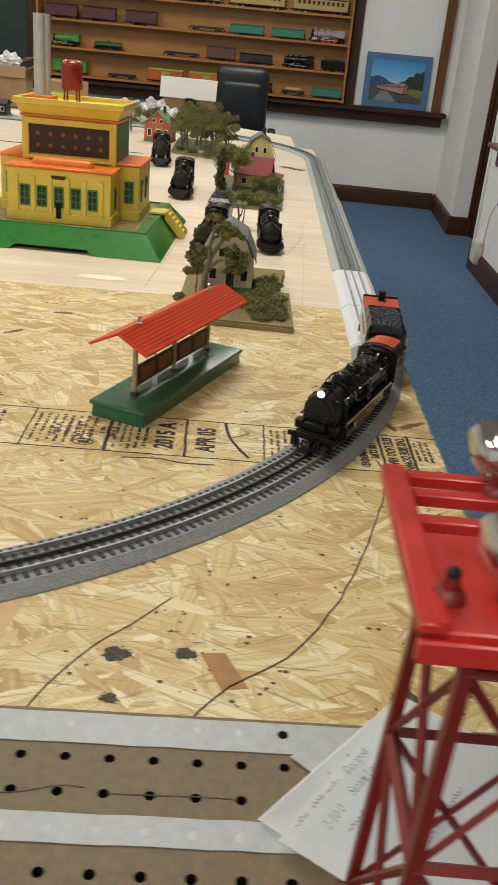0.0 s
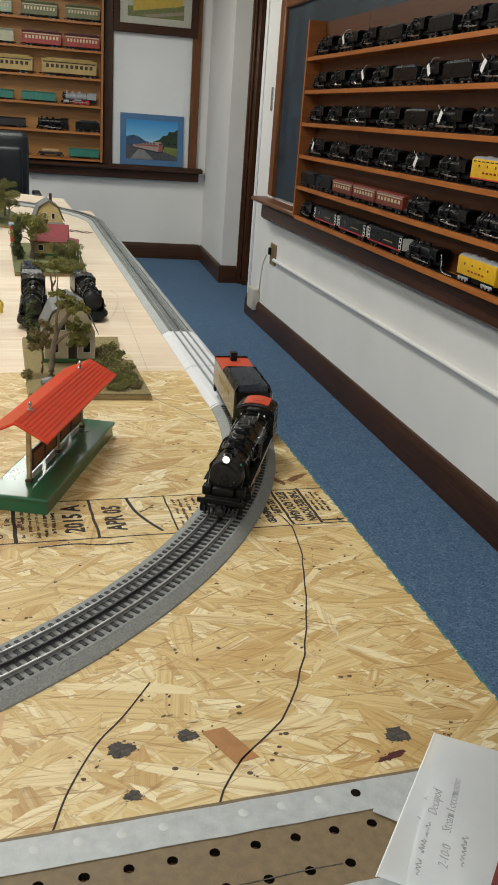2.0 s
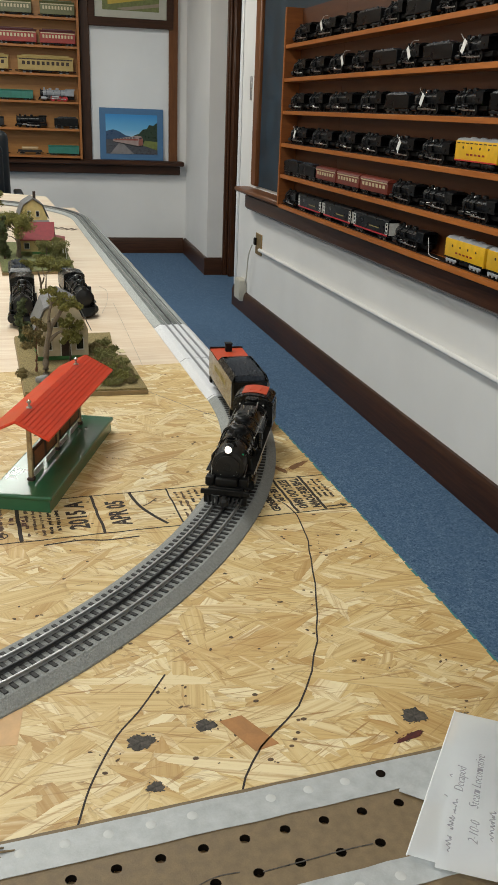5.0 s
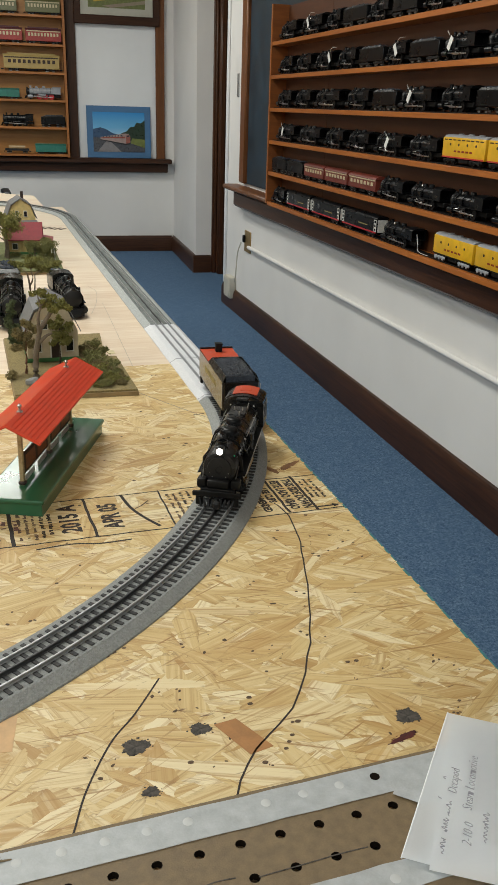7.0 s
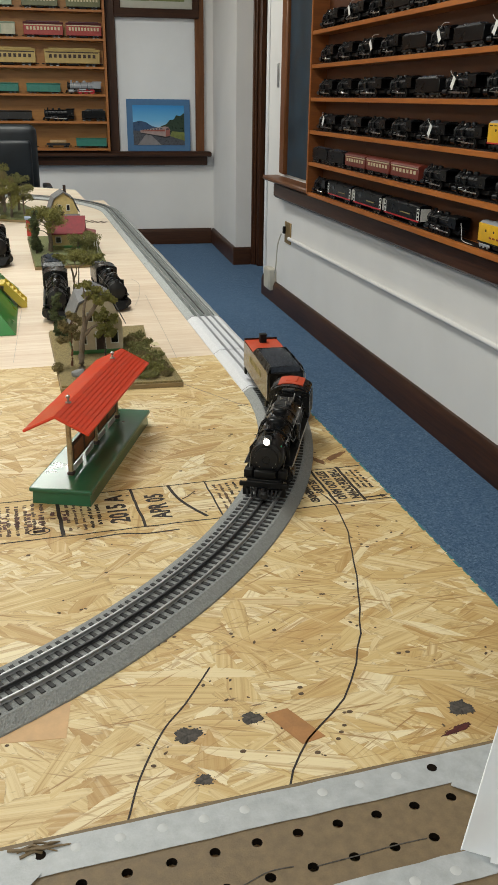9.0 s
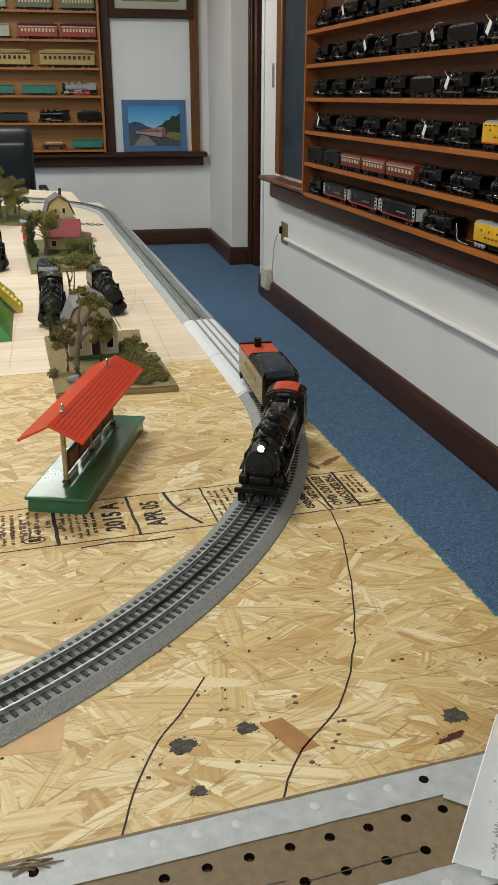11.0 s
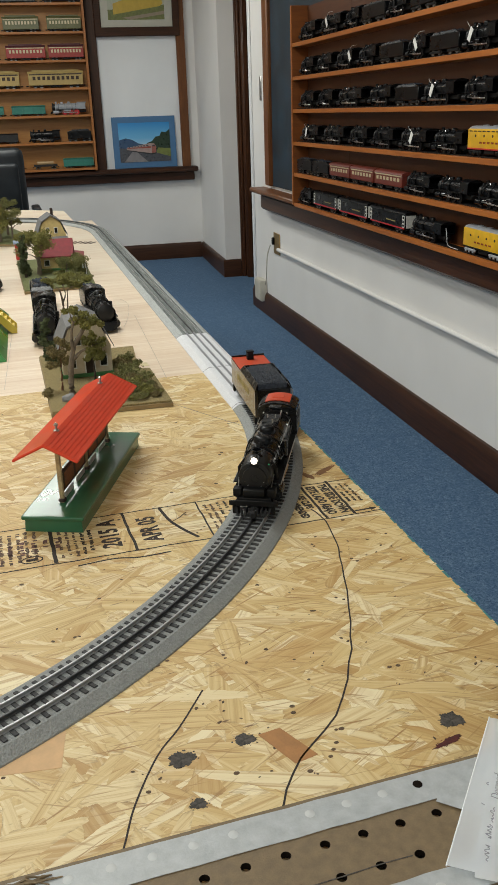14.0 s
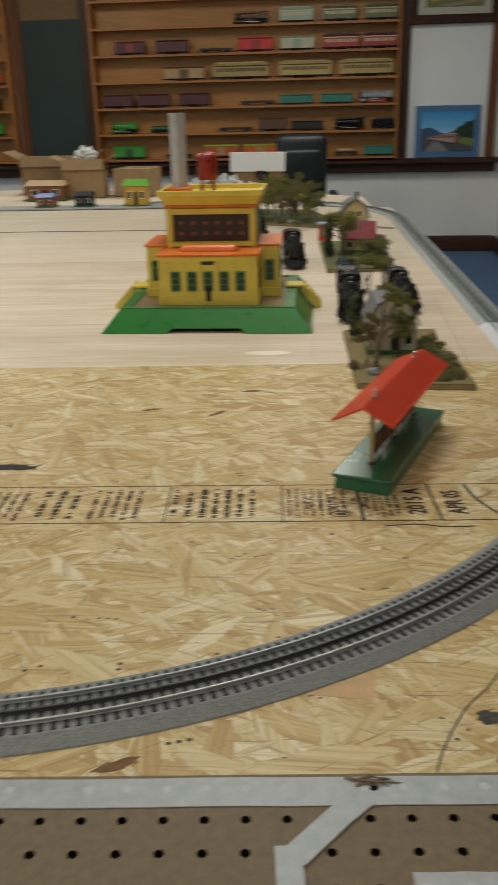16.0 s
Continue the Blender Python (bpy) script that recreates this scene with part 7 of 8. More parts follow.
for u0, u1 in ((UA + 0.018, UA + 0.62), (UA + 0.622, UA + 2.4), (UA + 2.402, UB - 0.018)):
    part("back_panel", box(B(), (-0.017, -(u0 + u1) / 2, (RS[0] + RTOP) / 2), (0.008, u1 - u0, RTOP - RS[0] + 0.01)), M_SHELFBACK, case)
part("side_edge", box(B(), (-(OUT + 0.0012), -UA - 0.009, (RS[0] + RTOP) / 2), (0.0024, 0.018, RTOP - RS[0] + 0.02)), M_SHELFWOOD, case, "planed orange front edge")
for i, z in enumerate(RS):
    part("shelf_board", box(B(), (-(OUT / 2 + 0.010), -(UA + UB) / 2, z - 0.009), (OUT - 0.022, UB - UA - 0.036, 0.018), 0.001), M_SHELFWOOD, case)
    part("shelf_track", box(B(), (-(OUT / 2 + 0.012), -(UA + UB) / 2, z + 0.002), (0.040, UB - UA - 0.04, 0.004)), M_BLACKMATT, case, "black grooved track strip on the shelf")

# engines face the door; y runs are the world places of their two ends
ST_B = (steamer, M_BLACK, M_BLACKMATT, M_BLACK)


def along(u):
    """Place along the shelf, counted from the door end."""
    return 1.0302 * u - 0.158


def right_row(level, runs):
    for kind, ua, ub, tag_u in runs:
        ua, ub = along(ua), along(ub)
        tag_u = along(tag_u) if tag_u else 0
        L = (ub - ua) * 0.97
        m = NEAR @ Matrix.Translation((-(OUT / 2 + 0.012), -(ua + ub) / 2, RS[level] + 0.004)) @ Matrix.Rotation(radians(90), 4, "Z")
        g = "toy trains on the blackboard shelf"
        if kind == "L":
            k = 4 if L > 0.27 else 3
            stock(steamer, m, "black toy steam engine on the orange shelf", g, L / 0.26, M_BLACK, M_BLACKMATT, M_BLACK, 0.26, k)
        elif kind == "T":
            stock(tender_car, m, "black toy tender with coal on the orange shelf", g, L / 0.15, M_BLACK)
        elif kind == "R":
            stock(coach, m, "small brick-red toy coach with cream windows on the shelf", g, L / 0.30, C_BRICK, C_BRICK, M_WINDOWGOLD, 7, 0.30, 0.044)
        elif kind == "B":
            stock(parlor_car, m, "black toy coach with red sill and white end panels", g, L / 0.31)
        else:
            stock(yellow_car, m, "bright yellow toy diesel unit on the orange shelf", g, L / 0.26, C_GREY if level == 0 else M_BLACKMATT, level != 0)
        if tag_u:
            side = 1 if int(tag_u * 1000) % 2 else -1
            tg = thing("price_tag", NEAR @ Matrix.Translation((-(OUT / 2 + 0.048), -tag_u, RS[level] + 0.066)) @ Matrix.Rotation(radians(90), 4, "Z"), "white paper price tag hung on a string", "tag", "price tags on the engines")
            part("string", tube(B(), spline([(-0.040 * side, -0.012, 0.022), (-0.020 * side, 0.0, 0.020), (0.0, 0.001, 0.006)]), 0.0007, 5), M_PAPERTAG, tg)
            part("card", box(B(), (0.006 * side, 0.002, -0.016), (0.020, 0.0012, 0.042), 0.0004, (0, 32 * side, 0)), M_PAPERTAG, tg)


def yellow_car(truck_m, lou):
    """A boxy yellow engine unit with portholes, louvres and a grey roof."""
    L, H = 0.26, 0.062
    t = thing("toy_diesel", SHOP, "", "toy train")
    part("body", box(B(), (0, 0, 0.020 + H / 2), (L, 0.052, H), 0.003, seg=2), C_DIESEL, t)
    part("roof", bow_roof(-L / 2 + 0.002, L / 2 - 0.002, 0.046, 0.020 + H - 0.001, 0.009), C_GREY, t, "silver grey roof", smooth=50)
    for k in range(3):
        part("roof_fan", lathe(B(), [(0.010, 0.0), (0.010, 0.004), (0.007, 0.005), (0.0003, 0.005)], 14, Matrix.Translation(((k - 1) * 0.062, 0, 0.020 + H + 0.006))), C_GREY, t)
    for s in (1, -1):
        for k in range(4):
            part("porthole", lathe(B(), [(0.0042, 0), (0.0042, 0.0010), (0.0003, 0.0010)], 10, Matrix.Translation(((k - 1.5) * L * 0.20, s * 0.0258, 0.020 + H * 0.66)) @ Matrix.Rotation(radians(-90 * s), 4, "X")), M_POSTER2, t)
        part("side_sill", box(B(), (0, s * 0.0262, 0.0225), (L * 0.98, 0.001, 0.004)), C_BRIGHT if lou else M_BLACKMATT, t)
        for k in range(5):
            part("letter_bar", box(B(), (-0.05 + 0.024 * k, s * 0.0262, 0.020 + H * 0.34), (0.014, 0.0008, 0.0055)), M_TANKRED, t)
        if lou:
            for k in range(9):
                part("louvre", box(B(), (-L * 0.42 + k * L * 0.105, s * 0.0262, 0.020 + H * 0.88), (L * 0.07, 0.0010, 0.0030)), M_POSTER2, t)
    for s in (1, -1):
        part("end_door", box(B(), (s * (L / 2 + 0.0004), 0, 0.020 + H * 0.46), (0.0014, 0.018, H * 0.74)), M_POSTER2, t)
        part("coupler", box(B(), (s * (L / 2 + 0.006), 0, 0.012), (0.014, 0.006, 0.006), 0.001), M_BLACKMATT, t)
    part("fuel_tank", box(B(), (0, 0, 0.0135), (L * 0.24, 0.044, 0.013), 0.002), M_BLACKMATT, t)
    for cx in (-L * 0.31, L * 0.31):
        tr_ = part("truck", box(B(), (cx, 0, 0.0135), (0.062, 0.036, 0.009), 0.001), M_BLACKMATT, t)
        for s in (1, -1):
            part("truck_side", box(B(), (cx, s * 0.0245, 0.0130), (0.074, 0.004, 0.009), 0.002), truck_m, tr_)
            for dx in (-0.024, 0.0, 0.024):
                part("journal_box", box(B(), (cx + dx, s * 0.0268, 0.0100), (0.010, 0.003, 0.0110), 0.001), truck_m, tr_)
            for dx in (-0.022, 0.022):
                part("wheel", cyl(B(), (cx + dx, s * 0.0165, 0.010), (cx + dx, s * 0.0210, 0.010), 0.010, 0.0095, 12), M_BLACKMATT, tr_)
    return t


def parlor_car():
    L, H = 0.30, 0.056
    t = thing("toy_coach", SHOP, "", "toy train")
    part("body", box(B(), (0, 0, 0.016 + H / 2), (L, 0.050, H), 0.002), M_BLACK, t)
    part("roof", bow_roof(-L / 2 - 0.002, L / 2 + 0.002, 0.052, 0.016 + H, 0.010), M_BLACK, t, smooth=50)
    for s in (1, -1):
        part("sill_band", box(B(), (0, s * 0.0256, 0.0195), (L * 0.98, 0.0012, 0.0055)), C_BRIGHT, t, "bright red sill band")
        part("letter_bar", box(B(), (-L * 0.12, s * 0.0254, 0.016 + H * 0.42), (L * 0.26, 0.0008, H * 0.07)), M_YELLOWPRINT, t)
        part("cupola_window", box(B(), (L * 0.24, s * 0.0254, 0.016 + H * 0.66), (L * 0.07, 0.001, H * 0.26)), M_DARKPANE, t)
        e = part("end_panel", box(B(), (s * (L / 2 + 0.0012), 0, 0.016 + H * 0.50), (0.0016, 0.040, H * 0.84)), M_WHITEFENCE, t, "white end panel with dark panes")
        part("end_post", box(B(), (s * (L / 2 - 0.010), 0.0258, 0.016 + H * 0.52), (0.018, 0.0010, H * 0.80)), M_WHITEFENCE, t)
        for k in (-1, 0, 1):
            part("pane", box(B(), (s * (L / 2 - 0.010), 0.0264, 0.016 + H * (0.52 + 0.26 * k)), (0.011, 0.0006, H * 0.16)), M_DARKPANE, e)
    part("underframe", box(B(), (0, 0, 0.0155), (L * 0.96, 0.040, 0.005)), M_BLACKMATT, t)
    trucks(t, L)
    return t


C_BRICK = colour("brick_red_enamel", (0.165, 0.030, 0.018))
right_row(5, (("L", 1.418, 1.700, 0), ("L", 1.715, 2.030, 1.861), ("L", 2.035, 2.225, 0), ("T", 2.230, 2.470, 0), ("L", 2.476, 2.675, 0), ("T", 2.685, 2.880, 0), ("L", 2.920, 3.095, 0), ("T", 3.107, 3.272, 0), ("L", 3.29, 3.58, 0), ("L", 3.60, 3.90, 0), ("T", 3.92, 4.10, 0), ("L", 4.12, 4.42, 0)))
right_row(4, (("L", 1.425, 1.660, 0), ("L", 1.667, 1.915, 0), ("L", 1.925, 2.160, 2.141), ("L", 2.185, 2.410, 0), ("T", 2.419, 2.645, 0), ("L", 2.656, 2.842, 2.772), ("T", 2.848, 3.062, 0), ("L", 3.072, 3.301, 3.147), ("L", 3.32, 3.62, 0), ("T", 3.64, 3.82, 0), ("L", 3.84, 4.14, 0)))
right_row(3, (("L", 1.409, 1.670, 0), ("L", 1.680, 1.926, 0), ("L", 1.936, 2.281, 0), ("L", 2.303, 2.565, 0), ("T", 2.574, 2.780, 0), ("L", 2.790, 3.069, 2.899), ("L", 3.084, 3.308, 0), ("T", 3.32, 3.50, 0), ("L", 3.52, 3.82, 0), ("L", 3.84, 4.14, 0)))
right_row(2, (("L", 1.425, 1.735, 1.559), ("L", 1.746, 2.080, 0), ("L", 2.094, 2.338, 0), ("L", 2.347, 2.596, 0), ("L", 2.611, 2.880, 2.751), ("L", 2.888, 3.140, 0), ("D", 3.148, 3.412, 0), ("D", 3.418, 3.682, 0), ("D", 3.688, 3.952, 0), ("D", 3.958, 4.222, 0)))
right_row(1, (("T", 1.377, 1.610, 0), ("T", 1.615, 1.850, 0), ("R", 1.862, 2.118, 0), ("R", 2.128, 2.386, 0), ("R", 2.396, 2.668, 0), ("L", 2.677, 2.920, 0), ("L", 2.930, 3.197, 0), ("L", 3.207, 3.457, 0), ("L", 3.47, 3.77, 0), ("L", 3.79, 4.09, 0)))
right_row(0, (("L", 1.395, 1.620, 0), ("B", 1.632, 1.972, 0), ("B", 1.985, 2.338, 0), ("B", 2.350, 2.714, 0), ("L", 2.735, 3.030, 0), ("D", 3.156, 3.412, 0), ("D", 3.420, 3.676, 0), ("D", 3.684, 3.88, 0), ("L", 3.90, 4.2, 0)))
bm = tube(B(), spline([tuple(near(2.968, 0.088, 0.865)), tuple(near(2.985, 0.092, 0.84)), tuple(near(3.0, 0.094, 0.812)), tuple(near(3.065, 0.090, 0.8065))]), 0.0010, 6)
solid("white_string", bm, M_PAPERTAG, "loose white string hanging beside an engine", "string")

# ---- shelf case on the far wall ----
FS = [0.840, 1.056, 1.270, 1.482, 1.694, 1.907, 2.119, 2.331]
FX0, FX1, FD = -2.335, 0.312, 0.150


def far_case(x0, x1, label):
    c = thing("display_shelf", Matrix.Translation((0, WY, 0)), label, "shelf")
    for x in (x0 + 0.010, x1 - 0.010):
        part("side_panel", box(B(), (x, -FD / 2 - 0.006, 1.58), (0.020, FD - 0.012, 1.53), 0.001), M_SHELFEDGE, c)
    part("back_panel", box(B(), ((x0 + x1) / 2, -0.010, 1.58), (x1 - x0 - 0.04, 0.010, 1.53)), M_SHELFWOOD_X, c, "golden pine back panel")
    for z in FS:
        part("shelf_board", box(B(), ((x0 + x1) / 2, -FD / 2 - 0.008, z - 0.009), (x1 - x0 - 0.04, FD - 0.016, 0.018), 0.001), M_SHELFEDGE, c)
    return c


far_case(FX0, FX1, "tall golden pine display shelf of toy trains")
far_case(-4.4, -3.075, "tall golden pine display shelf beside the chalkboard")
COACH = {"olive": (C_OLIVE, C_OLIVE, M_WINDOWGOLD), "red": (C_RED, C_MAROON, M_WINDOWGOLD), "yellow": (C_YELLOW, C_YELLOW, M_POSTER2), "pale": (C_PALE, C_PALE, M_WINDOWGOLD), "teal": (C_TEAL, C_TEAL, M_DARKPANE)}
BOXC = {"maroon": (C_MAROON, C_MAROON, C_MAROON), "bright": (C_BRIGHT, C_BRIGHT, C_RED), "brown": (C_BROWN, C_BROWN, C_BROWN), "cream": (colour("cream_enamel", (0.50, 0.49, 0.36)), C_PALE, C_PALE), "orange": (C_ORANGE, C_LIME, C_TAN), "green": (C_GREEN, C_GREEN, C_DKGREEN), "tan": (C_TAN, C_BROWN, C_BROWN), "scarlet": (C_MAROON, C_RED, C_RED)}


def far_row(level, runs):
    for kind, col, xa, xb in runs:
        L, xm = abs(xb - xa) * 0.95, (xa + xb) / 2
        m = Matrix.Translation((xm, WY - FD / 2 - 0.008, FS[level]))
        k = 1.45 if L > 0.4 else 1.3
        m = m @ Matrix.Diagonal((1, 1.1, k, 1))
        g = "toy trains on the far shelf"
        if kind == "coach":
            stock(coach, m, "%s tinplate toy coach on the far shelf" % col, g, L / 0.30, *COACH[col], 10, 0.30, 0.062, True)
        elif kind == "box":
            stock(boxcar, m, "%s tinplate toy boxcar on the far shelf" % col, g, L / 0.26, *BOXC[col])
        elif kind == "flat":
            stock(flatcar, m, "low %s toy flat car on the far shelf" % col, g, L / 0.28, C_BLACK, C_TAN if col == "tan" else None)
        elif kind == "gon":
            c = {"teal": C_TEAL, "green": C_GREEN, "black": C_BLACK, "dark": C_DKGREEN, "red": C_RED}[col]
            stock(tanker if col == "dark" else boxcar, m @ Matrix.Diagonal((1, 1, 0.72, 1)), "low %s tinplate toy car on the far shelf" % col, g, L / (0.24 if col == "dark" else 0.26), *((c,) if col == "dark" else (c, c, c)))
        elif kind == "tender":
            stock(tender_car, m, "black toy tender on the far shelf", g, L / 0.15, M_BLACK)
        else:
            c = {"brown": C_BROWN, "grey": C_GREY, "black": M_BLACK, "green": C_GREEN}[col]
            stock(steamer, m @ Matrix.Rotation(math.pi, 4, "Z"), "%s toy steam engine on the far shelf" % col, g, L / 0.26, c, C_BRIGHT if col == "grey" else M_BLACKMATT, c, 0.26, 3)


far_row(6, (("gon", "black", -1.9, -1.6), ("coach", "olive", -1.5, -1.15), ("steam", "black", -0.75, -0.4), ("gon", "black", -0.36, -0.06), ("box", "brown", -0.02, 0.28)))
far_row(5, (("steam", "brown", -1.10, -0.77), ("coach", "pale", -0.71, -0.41), ("coach", "olive", -0.35, -0.05), ("coach", "olive", 0.0, 0.29)))
far_row(4, (("box", "scarlet", -2.13, -1.86), ("box", "maroon", -1.77, -1.48), ("flat", "black", -1.40, -1.10), ("box", "bright", -1.06, -0.75), ("box", "cream", -0.70, -0.40), ("coach", "red", -0.35, -0.02), ("coach", "red", -0.01, 0.29)))
far_row(3, (("box", "tan", -1.71, -1.35), ("coach", "yellow", -1.29, -0.78), ("coach", "yellow", -0.72, -0.25), ("coach", "yellow", -0.20, 0.27)))
far_row(2, (("box", "maroon", -2.27, -1.99), ("box", "maroon", -1.96, -1.66), ("box", "maroon", -1.59, -1.31), ("flat", "black", -1.05, -0.74), ("gon", "teal", -0.71, -0.41), ("gon", "teal", -0.36, -0.07), ("steam", "grey", -0.05, 0.29)))
far_row(1, (("steam", "green", -2.23, -1.95), ("gon", "dark", -1.87, -1.59), ("flat", "black", -1.25, -0.94), ("box", "brown", -0.89, -0.64), ("gon", "black", -0.61, -0.32), ("steam", "black", -0.25, 0.05), ("tender", "black", 0.08, 0.29)))
far_row(0, (("box", "green", -2.21, -1.91), ("flat", "black", -1.73, -1.48), ("box", "orange", -1.38, -1.07), ("box", "orange", -1.03, -0.72), ("gon", "black", -0.60, -0.30), ("flat", "tan", -0.23, -0.02), ("gon", "teal", 0.02, 0.29)))
far_row(4, (("gon", "green", -3.50, -3.20), ("box", "maroon", -3.9, -3.6)))
far_row(3, (("box", "orange", -3.46, -3.16),))
far_row(2, (("steam", "black", -3.50, -3.18), ("gon", "black", -3.9, -3.6)))
far_row(1, (("box", "green", -3.50, -3.20),))
far_row(5, (("box", "orange", -3.50, -3.20),))

# ---- engines standing between the houses ----
def table_engine(x, y, turn, k, label):
    stock(steamer, pose(x, y, T, 0, 0, turn) @ Matrix.Diagonal((k, k * 0.95, k, 1)), label, "engines on the table", 1.0, M_LOCO, M_BLACKMATT, M_LOCO, 0.26, 4)


def table_tender(x, y, turn, k, label):
    stock(tender_car, pose(x, y, T, 0, 0, turn) @ Matrix.Diagonal((k, k * 0.95, k, 1)), label, "engines on the table", 1.0, M_LOCO)


table_engine(-0.096, 2.25, -89, 1.12, "black toy steam engine standing beside a model house")
table_tender(-0.108, 2.53, -88, 1.18, "black toy tender coupled behind an engine")
table_engine(0.040, 2.34, -84, 1.05, "glossy black toy steam engine behind the scenery board")
table_tender(0.022, 2.545, -84, 0.85, "black toy tender standing on the plywood")
table_engine(-0.290, 3.01, -84, 1.25, "black toy steam engine behind the power station")
table_engine(-0.487, 3.70, -80, 1.30, "black toy steam engine with raised headlight on plywood")

# ---- pictures on the far wall ----
def flat(name, pts, z, material, parent):
    """A flat painted shape; pts are across and up, z is how far it stands out."""
    return part(name, prism(B(), pts, z, z + 0.0008, Matrix(((1, 0, 0, 0), (0, 0, -1, 0), (0, 1, 0, 0), (0, 0, 0, 1)))), material, parent, smooth=0)


def rect(x0, x1, z0, z1):
    return [(x0, z0), (x1, z0), (x1, z1), (x0, z1)]


pic = thing("framed_photograph", pose(0.742, WY - 0.055, 0.8135, -4, 0, 0) @ Matrix.Diagonal((0.95, 1, 1, 1)), "railway photograph in a blue mat on the sill", "picture")
P_BLUE = paint("blue_mat_board", (0.060, 0.165, 0.33), 0.5, var=0.06)
n_ = Nodes("photo_sky")
vv = n_.t.nodes.new("ShaderNodeTexCoord")
sp_ = n_.t.nodes.new("ShaderNodeSeparateXYZ")
n_.link(vv.outputs["Object"], sp_.inputs[0])
P_SKY = n_.out(n_.ramp(n_.math("MULTIPLY", sp_.outputs["Z"], 2.5), [(0.45, (0.38, 0.60, 0.78)), (0.62, (0.16, 0.46, 0.74)), (0.95, (0.035, 0.26, 0.62))]), 0.2)
part("mat_board", box(B(), (0, 0.006, 0.213), (0.580, 0.010, 0.424), 0.001), P_BLUE, pic)
flat("photo_sky", rect(-0.235, 0.235, 0.05, 0.375), 0.0002, P_SKY, pic)
flat("photo_hill", [(-0.235, 0.165), (-0.235, 0.235), (-0.17, 0.250), (-0.12, 0.238), (-0.06, 0.205), (0.02, 0.190), (0.02, 0.165)], 0.0014, paint("photo_far_hill", (0.030, 0.075, 0.16), 0.3, var=0.2), pic)
flat("photo_wood", [(0.0, 0.165), (0.02, 0.205), (0.07, 0.222), (0.10, 0.255), (0.14, 0.262), (0.16, 0.295), (0.20, 0.290), (0.235, 0.315), (0.235, 0.10), (0.06, 0.12)], 0.0018, paint("photo_dark_wood", (0.018, 0.040, 0.022), 0.3, var=0.5, scale=60.0), pic)
flat("photo_ground", [(-0.235, 0.05), (0.235, 0.05), (0.235, 0.135), (0.09, 0.145), (-0.235, 0.170)], 0.0024, paint("photo_ballast", (0.065, 0.070, 0.085), 0.3, var=0.4, scale=80.0), pic)
flat("photo_grass", [(0.10, 0.125), (0.235, 0.085), (0.235, 0.155), (0.12, 0.165)], 0.0030, paint("photo_grass", (0.16, 0.19, 0.05), 0.3, var=0.3), pic)
flat("photo_train", [(-0.17, 0.152), (0.06, 0.118), (0.098, 0.125), (0.102, 0.175), (0.085, 0.200), (0.05, 0.203), (-0.17, 0.172)], 0.0034, paint("photo_train_side", (0.36, 0.27, 0.25), 0.3, var=0.2), pic)
flat("photo_train_stripe", [(-0.165, 0.163), (0.055, 0.163), (0.055, 0.178), (-0.165, 0.168)], 0.0044, paint("photo_stripe", (0.30, 0.07, 0.05), 0.3), pic)
for k in range(7):
    flat("photo_window", rect(-0.150 + 0.027 * k, -0.137 + 0.027 * k, 0.1715 + 0.0012 * k, 0.1775 + 0.0022 * k), 0.0048, paint("photo_glass", (0.04, 0.05, 0.07), 0.3), pic)
flat("photo_nose", [(0.060, 0.120), (0.098, 0.126), (0.101, 0.172), (0.088, 0.192), (0.064, 0.186)], 0.0048, paint("photo_red_nose", (0.30, 0.10, 0.08), 0.3, var=0.2), pic)
flat("photo_screen", [(0.066, 0.176), (0.092, 0.176), (0.087, 0.188), (0.069, 0.186)], 0.0056, paint("photo_dark_glass", (0.03, 0.035, 0.05), 0.3), pic)
flat("photo_shade", [(-0.17, 0.146), (0.06, 0.108), (0.10, 0.116), (0.10, 0.126), (0.06, 0.119), (-0.17, 0.153)], 0.0048, paint("photo_underside", (0.02, 0.02, 0.024), 0.3), pic)
flat("photo_track", [(-0.20, 0.05), (0.02, 0.05), (-0.09, 0.145), (-0.11, 0.148)], 0.0034, paint("photo_rails", (0.22, 0.21, 0.22), 0.3), pic)

fr = thing("framed_picture", pose(0.745, WY - 0.050, 1.868, 3, 0, 0), "dark-framed print of a yellow train, cream mat", "picture")
bm = B()
W2, H2 = 0.355, 0.52
for c, s in (((0, 0, 0.035), (2 * W2, 0.03, 0.07)), ((0, 0, H2 - 0.035), (2 * W2, 0.03, 0.07)), ((-W2 + 0.028, 0, H2 / 2), (0.056, 0.0296, H2)), ((W2 - 0.028, 0, H2 / 2), (0.056, 0.0296, H2))):
    box(bm, c, s, 0.006)
part("frame", bm, M_DARKWOOD_H, fr, "dark brown wooden picture frame")
part("mat_board", box(B(), (0, 0.006, H2 / 2), (2 * W2 - 0.06, 0.004, H2 - 0.06)), paint("cream_mat_board", (0.50, 0.49, 0.42), 0.6, var=0.04), fr)
flat("print_sky", rect(-0.235, 0.235, 0.125, 0.41), -0.0030, paint("print_sky", (0.42, 0.44, 0.36), 0.4, var=0.1), fr)
flat("print_field", [(-0.235, 0.125), (0.235, 0.125), (0.235, 0.235), (-0.235, 0.20)], -0.0020, paint("print_field", (0.16, 0.18, 0.06), 0.4, var=0.3, scale=40.0), fr)
flat("print_train", [(-0.19, 0.165), (0.20, 0.225), (0.225, 0.245), (0.21, 0.290), (0.12, 0.285), (-0.10, 0.275), (-0.19, 0.245)], -0.0010, paint("print_yellow_train", (0.52, 0.36, 0.06), 0.4, var=0.1), fr)
